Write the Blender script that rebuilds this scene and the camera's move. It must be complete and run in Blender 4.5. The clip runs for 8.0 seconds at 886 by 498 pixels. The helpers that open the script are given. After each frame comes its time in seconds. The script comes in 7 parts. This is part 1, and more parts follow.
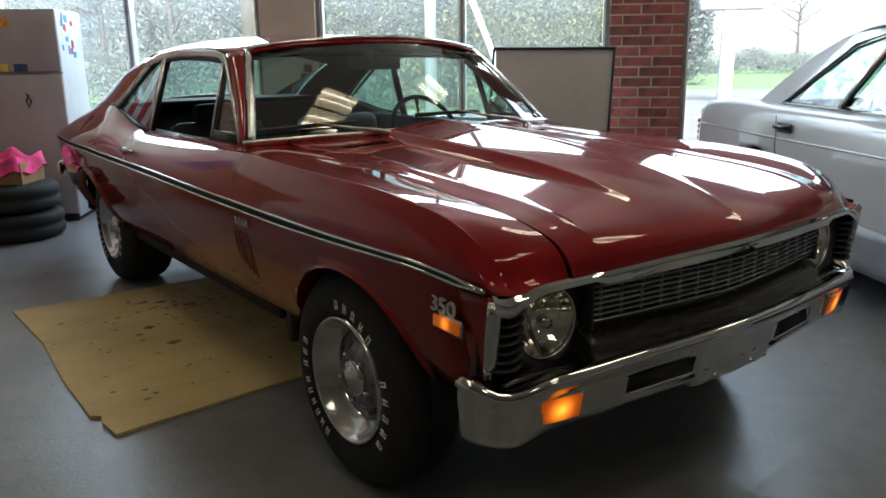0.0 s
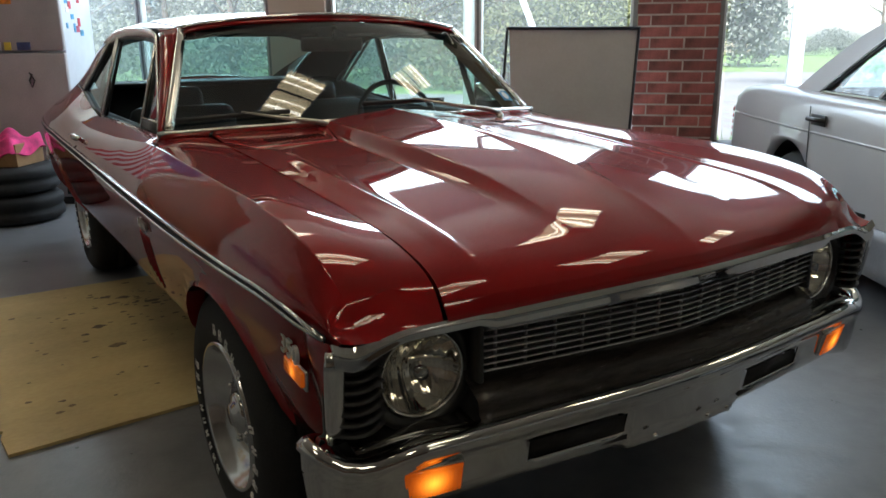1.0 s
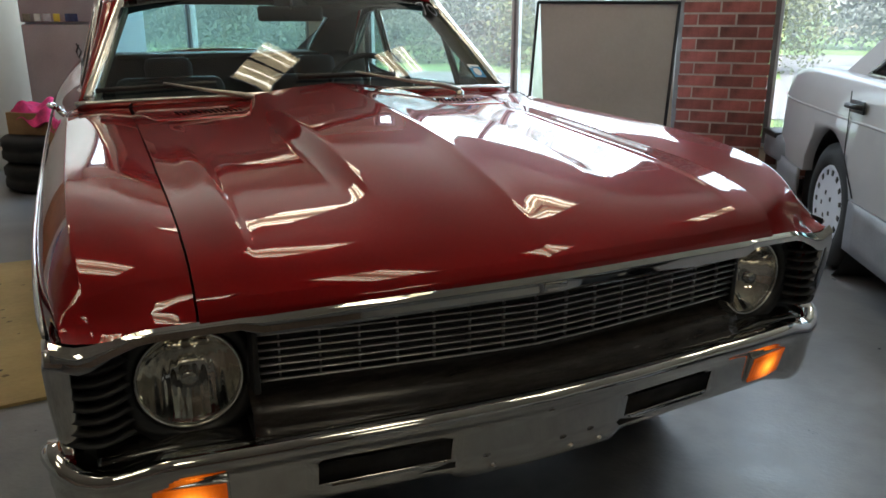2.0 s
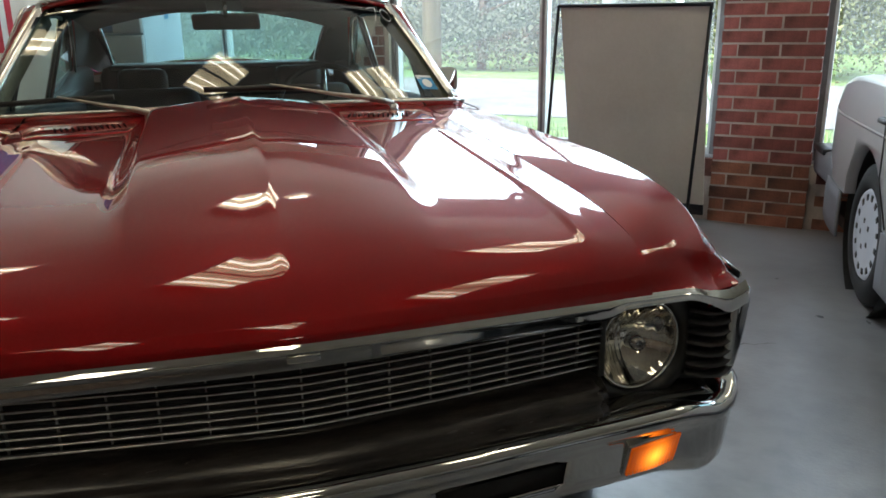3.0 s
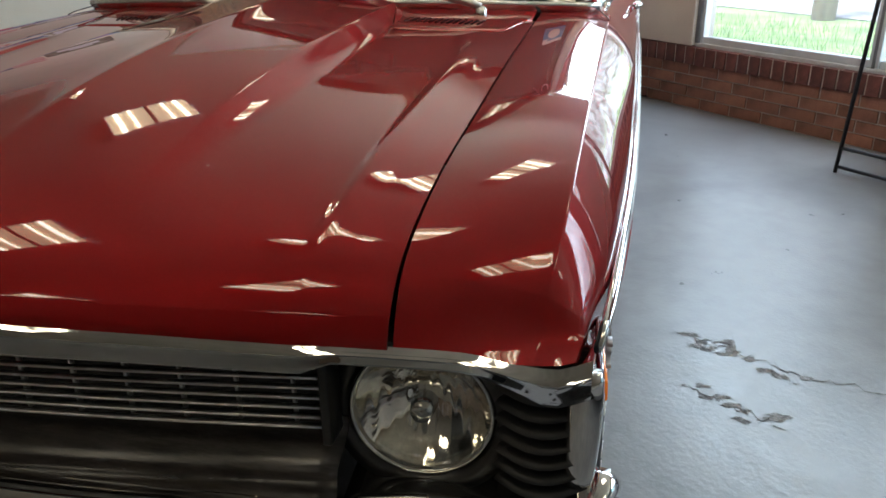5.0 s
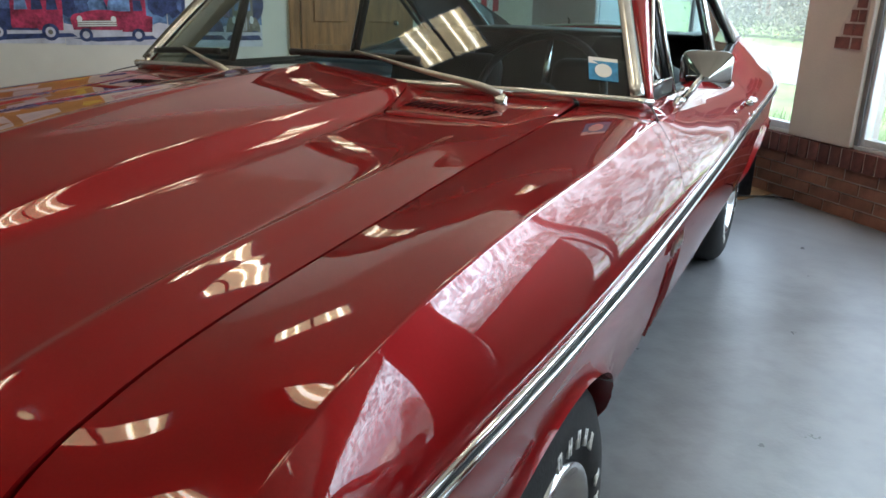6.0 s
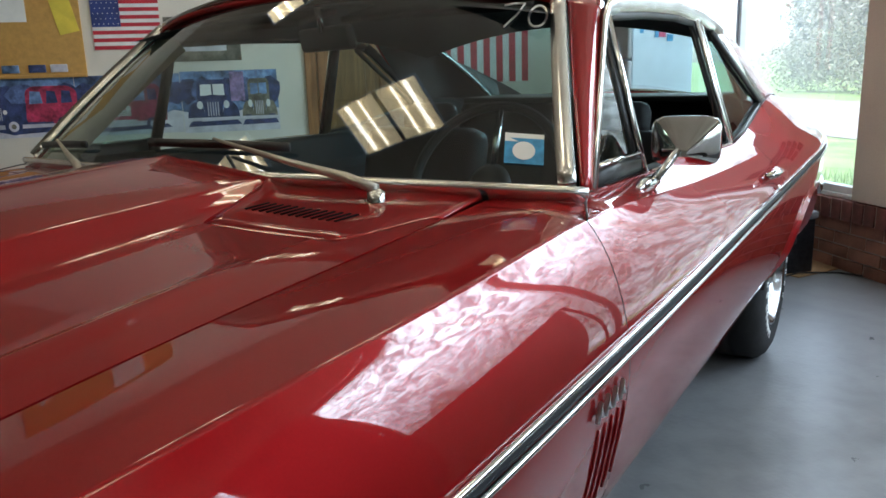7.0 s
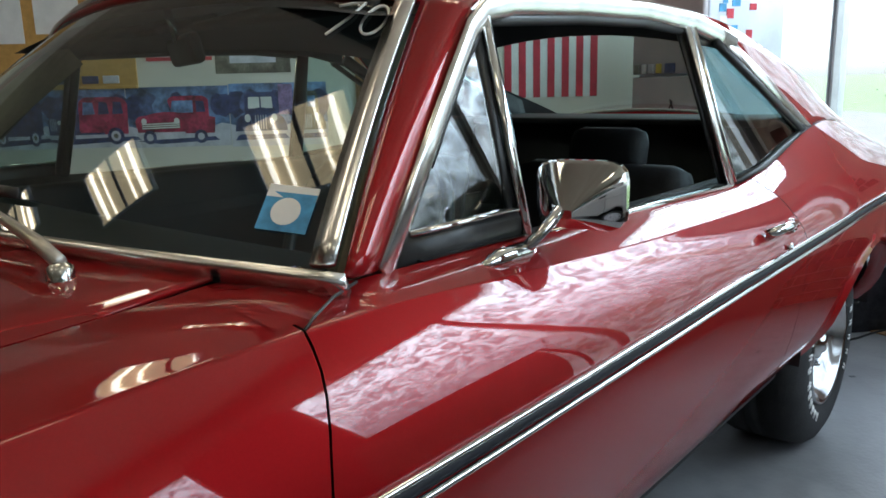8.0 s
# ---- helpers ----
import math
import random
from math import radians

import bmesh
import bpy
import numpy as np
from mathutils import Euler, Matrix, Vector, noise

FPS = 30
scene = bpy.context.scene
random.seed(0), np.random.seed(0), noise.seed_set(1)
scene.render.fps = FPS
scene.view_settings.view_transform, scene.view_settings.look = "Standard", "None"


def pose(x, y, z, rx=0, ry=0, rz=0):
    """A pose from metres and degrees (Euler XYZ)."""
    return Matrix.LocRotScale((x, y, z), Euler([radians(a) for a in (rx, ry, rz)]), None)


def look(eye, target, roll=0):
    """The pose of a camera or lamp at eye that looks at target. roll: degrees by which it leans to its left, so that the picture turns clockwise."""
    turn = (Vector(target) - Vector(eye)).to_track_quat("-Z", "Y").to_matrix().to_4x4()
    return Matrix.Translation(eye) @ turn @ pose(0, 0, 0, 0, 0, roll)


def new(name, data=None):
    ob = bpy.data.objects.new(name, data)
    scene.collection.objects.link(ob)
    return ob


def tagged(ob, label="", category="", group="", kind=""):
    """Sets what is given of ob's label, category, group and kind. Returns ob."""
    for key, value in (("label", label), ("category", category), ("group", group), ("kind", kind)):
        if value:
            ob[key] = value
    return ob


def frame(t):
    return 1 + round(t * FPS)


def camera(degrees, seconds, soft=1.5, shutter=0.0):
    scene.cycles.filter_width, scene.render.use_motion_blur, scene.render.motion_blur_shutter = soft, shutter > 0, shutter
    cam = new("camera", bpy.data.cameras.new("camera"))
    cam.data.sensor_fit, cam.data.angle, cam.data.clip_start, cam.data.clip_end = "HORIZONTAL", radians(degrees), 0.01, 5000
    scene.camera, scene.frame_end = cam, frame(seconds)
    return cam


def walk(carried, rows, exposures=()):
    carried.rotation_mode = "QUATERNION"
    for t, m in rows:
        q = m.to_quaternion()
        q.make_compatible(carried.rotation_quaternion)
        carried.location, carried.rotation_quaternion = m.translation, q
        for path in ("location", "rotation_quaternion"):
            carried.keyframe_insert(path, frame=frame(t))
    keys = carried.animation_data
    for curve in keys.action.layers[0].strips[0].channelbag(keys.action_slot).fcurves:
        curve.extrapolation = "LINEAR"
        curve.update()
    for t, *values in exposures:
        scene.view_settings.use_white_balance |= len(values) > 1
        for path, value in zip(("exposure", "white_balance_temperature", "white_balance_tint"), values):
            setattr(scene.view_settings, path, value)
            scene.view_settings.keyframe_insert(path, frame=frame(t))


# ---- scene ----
import itertools

cam = camera(59.80, 8.0, soft=1.6)
PATH = [
    (0, (-1.896, -1.867, 1.249), (-0.721, -0.321, 0.770), -0.78),
    (0.5, (-1.614, -1.833, 1.231), (-0.525, -0.232, 0.730), -0.63),
    (1, (-1.336, -1.800, 1.251), (-0.302, -0.171, 0.725), -0.51),
    (1.5, (-1.055, -1.823, 1.225), (-0.136, -0.101, 0.788), -2.47),
    (2, (-0.741, -1.886, 1.218), (0.056, -0.143, 0.644), -0.04),
    (2.2, (-0.622, -1.886, 1.203), (0.165, -0.148, 0.604), -0.77),
    (3.3, (0.082, -1.779, 1.214), (0.473, 0.103, 0.661), -1.17),
    (3.5, (0.197, -1.793, 1.222), (0.456, 0.080, 0.570), -1.88),
    (4, (0.461, -1.731, 1.215), (0.549, 0.124, 0.472), -2.66),
    (4.5, (0.700, -1.545, 1.198), (0.600, 0.307, 0.450), -1.69),
    (4.7, (0.757, -1.480, 1.182), (0.541, 0.343, 0.388), -1.66),
    (5.8, (1.080, -1.023, 1.177), (0.260, 0.662, 0.479), 1.20),
    (6, (1.110, -0.918, 1.175), (0.277, 0.789, 0.548), 1.31),
    (6.5, (1.125, -0.655, 1.180), (0.202, 1.032, 0.631), -2.23),
    (7, (1.208, -0.336, 1.156), (0.180, 1.318, 0.703), -1.81),
    (7.5, (1.291, -0.049, 1.176), (0.092, 1.490, 0.738), -3.31),
    (8, (1.359, 0.278, 1.160), (0.087, 1.763, 0.742), -1.43),
]
EXPOSURE = [(0.0, 2.40), (2.0, 2.48), (3.3, 2.60), (4.0, 2.60), (4.5, 2.84), (5.8, 2.78), (6.5, 2.76), (8.0, 2.28)]
walk(cam, [(t, look(eye, target, roll)) for t, eye, target, roll in PATH], EXPOSURE)

# ---- light: bright overcast sky through the shop windows, warm fluorescent troffers inside ----
world = bpy.data.worlds.new("overcast_sky")
scene.world = world
world.use_nodes = True
wn = world.node_tree.nodes
sky = wn.new("ShaderNodeTexSky")
sky.sky_type = "NISHITA"
sky.sun_disc = False
sky.sun_elevation = radians(50)
sky.sun_rotation = radians(225)
sky.air_density, sky.dust_density, sky.ozone_density = 1.0, 2.0, 1.0
wn["Background"].inputs["Strength"].default_value = 0.15
pale = wn.new("ShaderNodeHueSaturation")  # cloud cover takes the blue out
pale.inputs["Saturation"].default_value = 0.6
world.node_tree.links.new(sky.outputs[0], pale.inputs["Color"])
world.node_tree.links.new(pale.outputs[0], wn["Background"].inputs[0])
sun = new("sun", bpy.data.lights.new("sun", "SUN"))
sun.data.energy, sun.data.angle, sun.data.color = 2.4, radians(20), (1.0, 0.97, 0.93)
sun.matrix_world = look((-8, -8, 13.5), (0, 0, 0))
TUBE_GLOW = 2.1
LENS_LIGHT = 0.38
# power of the added window lamps that stand in for sky light
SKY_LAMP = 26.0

# ---- materials ----
def nodes_of(name):
    m = bpy.data.materials.new(name)
    m.use_nodes = True
    return m, m.node_tree.nodes, m.node_tree.links, m.node_tree.nodes["Principled BSDF"]


def mat(name, color, rough=0.5, metal=0.0, vary=0.12, scale=6.0, fine=90.0, bump=0.0, coat=0.0, rough_vary=0.08,
        dark=None, stretch=None, spec=0.5, per_object=0.0):
    """A surface with colour variation at two scales, varied gloss and fine relief."""
    m, nd, ln, b = nodes_of(name)
    tc = nd.new("ShaderNodeTexCoord")
    mp = nd.new("ShaderNodeMapping")
    ln.new(tc.outputs["Object"], mp.inputs[0])
    if stretch:
        mp.inputs["Scale"].default_value = stretch
    big, small = nd.new("ShaderNodeTexNoise"), nd.new("ShaderNodeTexNoise")
    big.inputs["Scale"].default_value, small.inputs["Scale"].default_value = scale, fine
    big.inputs["Detail"].default_value, small.inputs["Detail"].default_value = 6, 4
    ln.new(mp.outputs[0], big.inputs["Vector"])
    ln.new(mp.outputs[0], small.inputs["Vector"])
    ramp = nd.new("ShaderNodeValToRGB")
    lo = dark or tuple(c * (1 - 2.2 * vary) for c in color)
    ramp.color_ramp.elements[0].position, ramp.color_ramp.elements[1].position = 0.3, 0.65
    ramp.color_ramp.elements[0].color = (*lo, 1)
    ramp.color_ramp.elements[1].color = (*[min(1, c * (1 + vary)) for c in color], 1)
    ln.new(big.outputs["Fac"], ramp.inputs[0])
    mix = nd.new("ShaderNodeMixRGB")
    mix.blend_type = "OVERLAY"
    mix.inputs[0].default_value = min(1.0, vary * 2)
    ln.new(ramp.outputs[0], mix.inputs[1])
    ln.new(small.outputs["Fac"], mix.inputs[2])
    out = mix.outputs[0]
    if per_object:
        info = nd.new("ShaderNodeObjectInfo")
        hsv = nd.new("ShaderNodeHueSaturation")
        mr = nd.new("ShaderNodeMapRange")
        mr.inputs[3].default_value, mr.inputs[4].default_value = 1 - per_object, 1 + per_object
        ln.new(info.outputs["Random"], mr.inputs[0])
        ln.new(mr.outputs[0], hsv.inputs["Value"])
        ln.new(out, hsv.inputs["Color"])
        out = hsv.outputs[0]
    ln.new(out, b.inputs["Base Color"])
    rr = nd.new("ShaderNodeMapRange")
    rr.inputs[3].default_value, rr.inputs[4].default_value = max(0.0, rough - rough_vary), min(1.0, rough + rough_vary)
    ln.new(big.outputs["Fac"], rr.inputs[0])
    ln.new(rr.outputs[0], b.inputs["Roughness"])
    b.inputs["Metallic"].default_value = metal
    b.inputs["Specular IOR Level"].default_value = spec
    if coat:
        b.inputs["Coat Weight"].default_value, b.inputs["Coat Roughness"].default_value = coat, 0.02
    if bump:
        bp = nd.new("ShaderNodeBump")
        bp.inputs["Strength"].default_value, bp.inputs["Distance"].default_value = bump, 0.004
        ln.new(small.outputs["Fac"], bp.inputs["Height"])
        ln.new(bp.outputs[0], b.inputs["Normal"])
    return m


def glow(name, color, strength):
    m, nd, ln, b = nodes_of(name)
    b.inputs["Base Color"].default_value = (*color, 1)
    b.inputs["Emission Color"].default_value = (*color, 1)
    b.inputs["Emission Strength"].default_value = strength
    return m


def pane(name, tint, rough=0.0, base=0.05, rise=0.75, dust_haze=0.0):
    """Thin glass: clear straight through, more mirror-like towards grazing view; a dusty film can also put outdoor haze
    into it.
    """
    m, nd, ln, b = nodes_of(name)
    nd.remove(b)
    t, g, f, x = nd.new("ShaderNodeBsdfTransparent"), nd.new("ShaderNodeBsdfGlossy"), nd.new("ShaderNodeLayerWeight"), nd.new("ShaderNodeMixShader")
    t.inputs[0].default_value = (*tint, 1)
    g.inputs["Roughness"].default_value = rough
    g.inputs[0].default_value = (1, 1, 1, 1)
    f.inputs["Blend"].default_value = 0.5
    pw, ma = nd.new("ShaderNodeMath"), nd.new("ShaderNodeMath")
    pw.operation, ma.operation = "POWER", "MULTIPLY_ADD"
    pw.inputs[1].default_value, ma.inputs[1].default_value, ma.inputs[2].default_value = 4.0, rise, base
    ln.new(f.outputs["Facing"], pw.inputs[0])
    ln.new(pw.outputs[0], ma.inputs[0])
    ln.new(ma.outputs[0], x.inputs[0])
    ln.new(t.outputs[0], x.inputs[1])
    ln.new(g.outputs[0], x.inputs[2])
    out = x.outputs[0]
    if dust_haze:
        film, mx = nd.new("ShaderNodeBsdfTranslucent"), nd.new("ShaderNodeMixShader")
        film.inputs[0].default_value = (0.9, 0.92, 0.95, 1)
        mx.inputs[0].default_value = dust_haze
        ln.new(out, mx.inputs[1])
        ln.new(film.outputs[0], mx.inputs[2])
        out = mx.outputs[0]
    ln.new(out, nd["Material Output"].inputs[0])
    return m


PAINT = mat("dark_red_paint", (0.235, 0.0055, 0.007), 0.40, 0.34, vary=0.05, scale=1.5, fine=400, coat=1.0, rough_vary=0.03, spec=0.0)
CHROME = mat("chrome", (0.62, 0.62, 0.61), 0.035, 1.0, vary=0.04, scale=9, rough_vary=0.02)
CHROME_DULL = mat("pitted_chrome", (0.62, 0.62, 0.60), 0.16, 1.0, vary=0.10, scale=14, fine=200, bump=0.05)
ALLOY = mat("polished_alloy", (0.62, 0.62, 0.62), 0.16, 1.0, vary=0.06, scale=20, rough_vary=0.06)
SLOT_BLACK = mat("deep_black", (0.006, 0.006, 0.006), 0.95, vary=0.2, scale=20, spec=0.05)
TRIM_BLACK = mat("black_trim_vinyl", (0.012, 0.013, 0.017), 0.6, vary=0.15, scale=20, spec=0.25)
WIPER_GREY = mat("brushed_wiper_metal", (0.50, 0.47, 0.42), 0.42, 0.85, vary=0.08, scale=30)
SATIN = mat("bright_satin_trim", (0.80, 0.79, 0.76), 0.24, 1.0, vary=0.06, scale=18, rough_vary=0.06)
BLACK = mat("satin_black", (0.022, 0.022, 0.022), 0.38, vary=0.2, scale=12, bump=0.08)
FILLER_BLACK = mat("worn_black_enamel", (0.032, 0.027, 0.025), 0.24, vary=0.2, scale=14, stretch=(1, 6, 6), bump=0.05)
GLOSS_BLACK = mat("gloss_black", (0.02, 0.019, 0.018), 0.12, vary=0.15, scale=10, coat=0.8)
GRILLE_BLACK = mat("grille_black", (0.038, 0.036, 0.036), 0.5, vary=0.2, scale=20, spec=0.3)
GRILLE_BAR = mat("grille_bar_metal", (0.72, 0.72, 0.72), 0.38, 1.0, vary=0.1, scale=40)
LOUVRE_GREY = mat("louvre_grey", (0.028, 0.028, 0.029), 0.5, 0.0, vary=0.15, scale=30)
RUBBER = mat("tyre_rubber", (0.016, 0.016, 0.0165), 0.8, vary=0.25, scale=14, fine=160, bump=0.25)
WHITE_LETTER = mat("white_tyre_lettering", (0.72, 0.72, 0.70), 0.6, vary=0.12, scale=40)
VINYL = mat("black_vinyl", (0.012, 0.012, 0.013), 0.6, vary=0.2, scale=10, fine=120, bump=0.04, spec=0.3)
# pillar cover: its brown includes the warm ceiling reflected along the moulding
PILLAR_VINYL = mat("ceiling_toned_vinyl", (0.26, 0.20, 0.12), 0.55, vary=0.12, scale=14)
CARPET = mat("black_carpet", (0.012, 0.012, 0.013), 0.95, vary=0.3, scale=60, fine=400, bump=0.5)
HEADLINER = mat("black_headliner", (0.03, 0.03, 0.03), 0.85, vary=0.15, scale=20, bump=0.2)


def lit_lens(name, color, core, reach):
    """A coloured lens lit by the bulb behind it: brightest in front of the bulb."""
    m, nd, ln, b = nodes_of(name)
    b.inputs["Base Color"].default_value = (*color, 1)
    b.inputs["Roughness"].default_value = 0.15
    b.inputs["Coat Weight"].default_value = 0.6
    tc, ln2, mr, cr = nd.new("ShaderNodeTexCoord"), nd.new("ShaderNodeVectorMath"), nd.new("ShaderNodeMapRange"), nd.new("ShaderNodeValToRGB")
    ln2.operation = "LENGTH"
    ln.new(tc.outputs["Object"], ln2.inputs[0])
    mr.inputs[2].default_value = reach
    mr.inputs[3].default_value, mr.inputs[4].default_value = 1.0, 0.0
    ln.new(ln2.outputs["Value"], mr.inputs[0])
    pw = nd.new("ShaderNodeMath")
    pw.operation = "POWER"
    pw.inputs[1].default_value = 2.2
    ln.new(mr.outputs[0], pw.inputs[0])
    ma = nd.new("ShaderNodeMath")
    ma.operation = "MULTIPLY_ADD"
    ma.inputs[1].default_value, ma.inputs[2].default_value = core, 0.04
    ln.new(pw.outputs[0], ma.inputs[0])
    ln.new(ma.outputs[0], b.inputs["Emission Strength"])
    cr.color_ramp.elements[0].color, cr.color_ramp.elements[1].color = (1.0, 0.16, 0.005, 1), (1.0, 0.42, 0.04, 1)
    ln.new(pw.outputs[0], cr.inputs[0])
    ln.new(cr.outputs[0], b.inputs["Emission Color"])
    return m


AMBER_GLOW = lit_lens("lit_amber_lens", (0.62, 0.10, 0.008), 0.60, 0.062)
AMBER_MARKER = lit_lens("lit_amber_marker_lens", (0.42, 0.17, 0.02), 0.55, 0.034)
RED_LENS = mat("red_lens", (0.35, 0.01, 0.01), 0.15, vary=0.2, scale=20, coat=0.6)
WIND_GLASS = pane("tinted_car_glass", (0.62, 0.80, 0.79), base=0.075)
# the pane's film gives the pale haze over the view outdoors
SHOP_GLASS = pane("shop_window_glass", (0.92, 0.94, 0.94), base=0.06, dust_haze=0.065)
LENS_GLASS = pane("headlamp_glass", (0.90, 0.89, 0.86), 0.0, base=0.09)
REFLECTOR = mat("lamp_reflector", (0.90, 0.88, 0.82), 0.05, 1.0, vary=0.08, scale=40, rough_vary=0.02)
DARK_CAR = mat("dark_car_paint", (0.07, 0.075, 0.085), 0.4, 0.2, vary=0.1, scale=4, coat=0.5)
SILVER = mat("silver_paint", (0.42, 0.415, 0.42), 0.42, 0.05, vary=0.04, scale=2, fine=500, coat=0.8, rough_vary=0.03)
GREY_PLASTIC = mat("grey_cladding", (0.20, 0.20, 0.215), 0.45, 0.2, vary=0.08, scale=8)
# refrigerator doors: darker and greyer than the cabinet's enamel
WHITE_ENAMEL = mat("grey_white_enamel", (0.42, 0.375, 0.39), 0.35, vary=0.07, scale=3, rough_vary=0.1)
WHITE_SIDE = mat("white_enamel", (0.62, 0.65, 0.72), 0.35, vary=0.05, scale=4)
WHITE_BOARD = mat("off_white_panel", (0.60, 0.57, 0.53), 0.5, vary=0.05, scale=2, fine=60)
DARK_STEEL = mat("dark_steel", (0.03, 0.03, 0.035), 0.4, 0.6, vary=0.2, scale=30)
WALL_PAINT = mat("cream_wall_paint", (0.70, 0.64, 0.55), 0.7, vary=0.06, scale=1.5, fine=140, bump=0.08)
PILLAR_PAINT = mat("beige_pillar_paint", (0.55, 0.47, 0.40), 0.65, vary=0.07, scale=2, fine=120, bump=0.1)
# beige puts the tubes' warm light into the tiles for the paint to reflect
CEIL = mat("ceiling_tile", (0.55, 0.46, 0.36), 0.9, vary=0.06, scale=3, fine=160, bump=0.3)
MORTAR = mat("mortar", (0.47, 0.40, 0.36), 0.9, vary=0.12, scale=8, fine=200, bump=0.5)
BRICK = mat("red_brick", (0.27, 0.08, 0.07), 0.85, vary=0.25, scale=9, fine=160, bump=0.6, per_object=0.35)
BRICK_LOW = mat("orange_brick", (0.26, 0.115, 0.075), 0.85, vary=0.2, scale=9, fine=160, bump=0.6, per_object=0.2)
SILL_MORTAR = mat("pale_sill_mortar", (0.58, 0.50, 0.44), 0.9, vary=0.12, scale=8, fine=200, bump=0.5)
BRICK_DULL = mat("brown_stained_brick", (0.20, 0.075, 0.045), 0.85, vary=0.35, scale=7, fine=160, bump=0.6, per_object=0.4)
BRICK_SILL = mat("dark_sill_brick", (0.15, 0.050, 0.040), 0.8, vary=0.25, scale=12, fine=160, bump=0.6, per_object=0.3)
ALU = mat("white_window_aluminium", (0.66, 0.68, 0.69), 0.35, 0.3, vary=0.06, scale=10)
ALU_DARK = mat("grey_window_aluminium", (0.22, 0.22, 0.23), 0.4, 0.5, vary=0.1, scale=10)
WOOD_DOOR = mat("varnished_pine", (0.31, 0.135, 0.05), 0.35, vary=0.2, scale=5, fine=40, stretch=(6, 6, 0.5), bump=0.1)
CORK = mat("cork", (0.56, 0.31, 0.09), 0.9, vary=0.06, scale=30, fine=300, bump=0.4)
PAPER = mat("white_paper", (0.78, 0.77, 0.74), 0.7, vary=0.04, scale=10)
PAPER_YELLOW = mat("yellow_paper", (0.78, 0.60, 0.08), 0.7, vary=0.06, scale=10)
CARD = mat("brown_cardboard", (0.36, 0.21, 0.10), 0.85, vary=0.12, scale=8, fine=120, bump=0.15)
PINK = mat("pink_cloth", (0.75, 0.05, 0.22), 0.85, vary=0.2, scale=14, fine=300, bump=0.4)
BAR_RED = mat("print_red", (0.55, 0.03, 0.05), 0.6, vary=0.08, scale=12)
BAR_BLUE = mat("print_blue", (0.03, 0.05, 0.20), 0.6, vary=0.1, scale=12)
PRINT_SKY = mat("print_sky_blue", (0.16, 0.27, 0.48), 0.5, vary=0.4, scale=8, fine=30)
PRINT_GROUND = mat("print_pale_ground", (0.62, 0.60, 0.66), 0.5, vary=0.12, scale=9, fine=40)
PRINT_MAGENTA = mat("print_magenta", (0.46, 0.04, 0.10), 0.5, vary=0.35, scale=14, fine=60)
PRINT_NAVY = mat("print_navy", (0.04, 0.06, 0.16), 0.5, vary=0.3, scale=20)
PRINT_SEPIA = mat("print_sepia", (0.20, 0.18, 0.14), 0.5, vary=0.35, scale=12, fine=50)
PRINT_ORANGE = mat("print_orange", (0.75, 0.25, 0.03), 0.5, vary=0.2, scale=30)
PRINT_CYAN = mat("print_cyan", (0.05, 0.30, 0.55), 0.5, vary=0.2, scale=20)
PLY = mat("stained_plywood", (0.64, 0.48, 0.22), 0.7, vary=0.10, scale=1.6, fine=45, stretch=(1.0, 1.8, 1.0), bump=0.12)
OIL = mat("oil_stain", (0.20, 0.13, 0.055), 0.55, vary=0.3, scale=14, fine=90)
GRASS = mat("lawn", (0.13, 0.22, 0.07), 0.9, vary=0.25, scale=2.0, fine=60, bump=0.6)
ASPHALT = mat("pale_asphalt", (0.18, 0.18, 0.185), 0.9, vary=0.12, scale=1.5, fine=90, bump=0.3)
BARK = mat("bark", (0.12, 0.09, 0.065), 0.9, vary=0.3, scale=8, fine=60, stretch=(1, 1, 0.2), bump=0.6)
POLE_WOOD = mat("pole_wood", (0.22, 0.16, 0.11), 0.9, vary=0.2, scale=6, fine=60, stretch=(1, 1, 0.1), bump=0.4)


def foliage(name, color):
    m, nd, ln, b = nodes_of(name)
    g = nd.new("ShaderNodeNewGeometry")
    hsv = nd.new("ShaderNodeHueSaturation")
    mr = nd.new("ShaderNodeMapRange")
    mr.inputs[3].default_value, mr.inputs[4].default_value = 0.88, 1.14
    ln.new(g.outputs["Random Per Island"], mr.inputs[0])
    ln.new(mr.outputs[0], hsv.inputs["Value"])
    hsv.inputs["Color"].default_value = (*color, 1)
    ln.new(hsv.outputs[0], b.inputs["Base Color"])
    b.inputs["Roughness"].default_value = 0.6
    tr, mx = nd.new("ShaderNodeBsdfTranslucent"), nd.new("ShaderNodeMixShader")
    ln.new(hsv.outputs[0], tr.inputs[0])
    mx.inputs[0].default_value = 0.5
    ln.new(b.outputs[0], mx.inputs[1])
    ln.new(tr.outputs[0], mx.inputs[2])
    ln.new(mx.outputs[0], nd["Material Output"].inputs[0])
    return m


# LEAF and LEAF_FAR have outdoor haze put into their paled colours
LEAF = foliage("hazy_spring_leaves", (0.20, 0.23, 0.175))
LEAF_FAR = foliage("hazy_far_leaves", (0.34, 0.37, 0.34))
LEAF_YELLOW = foliage("yellow_green_leaves", (0.24, 0.27, 0.14))
BLADE = foliage("grass_blades", (0.15, 0.25, 0.08))


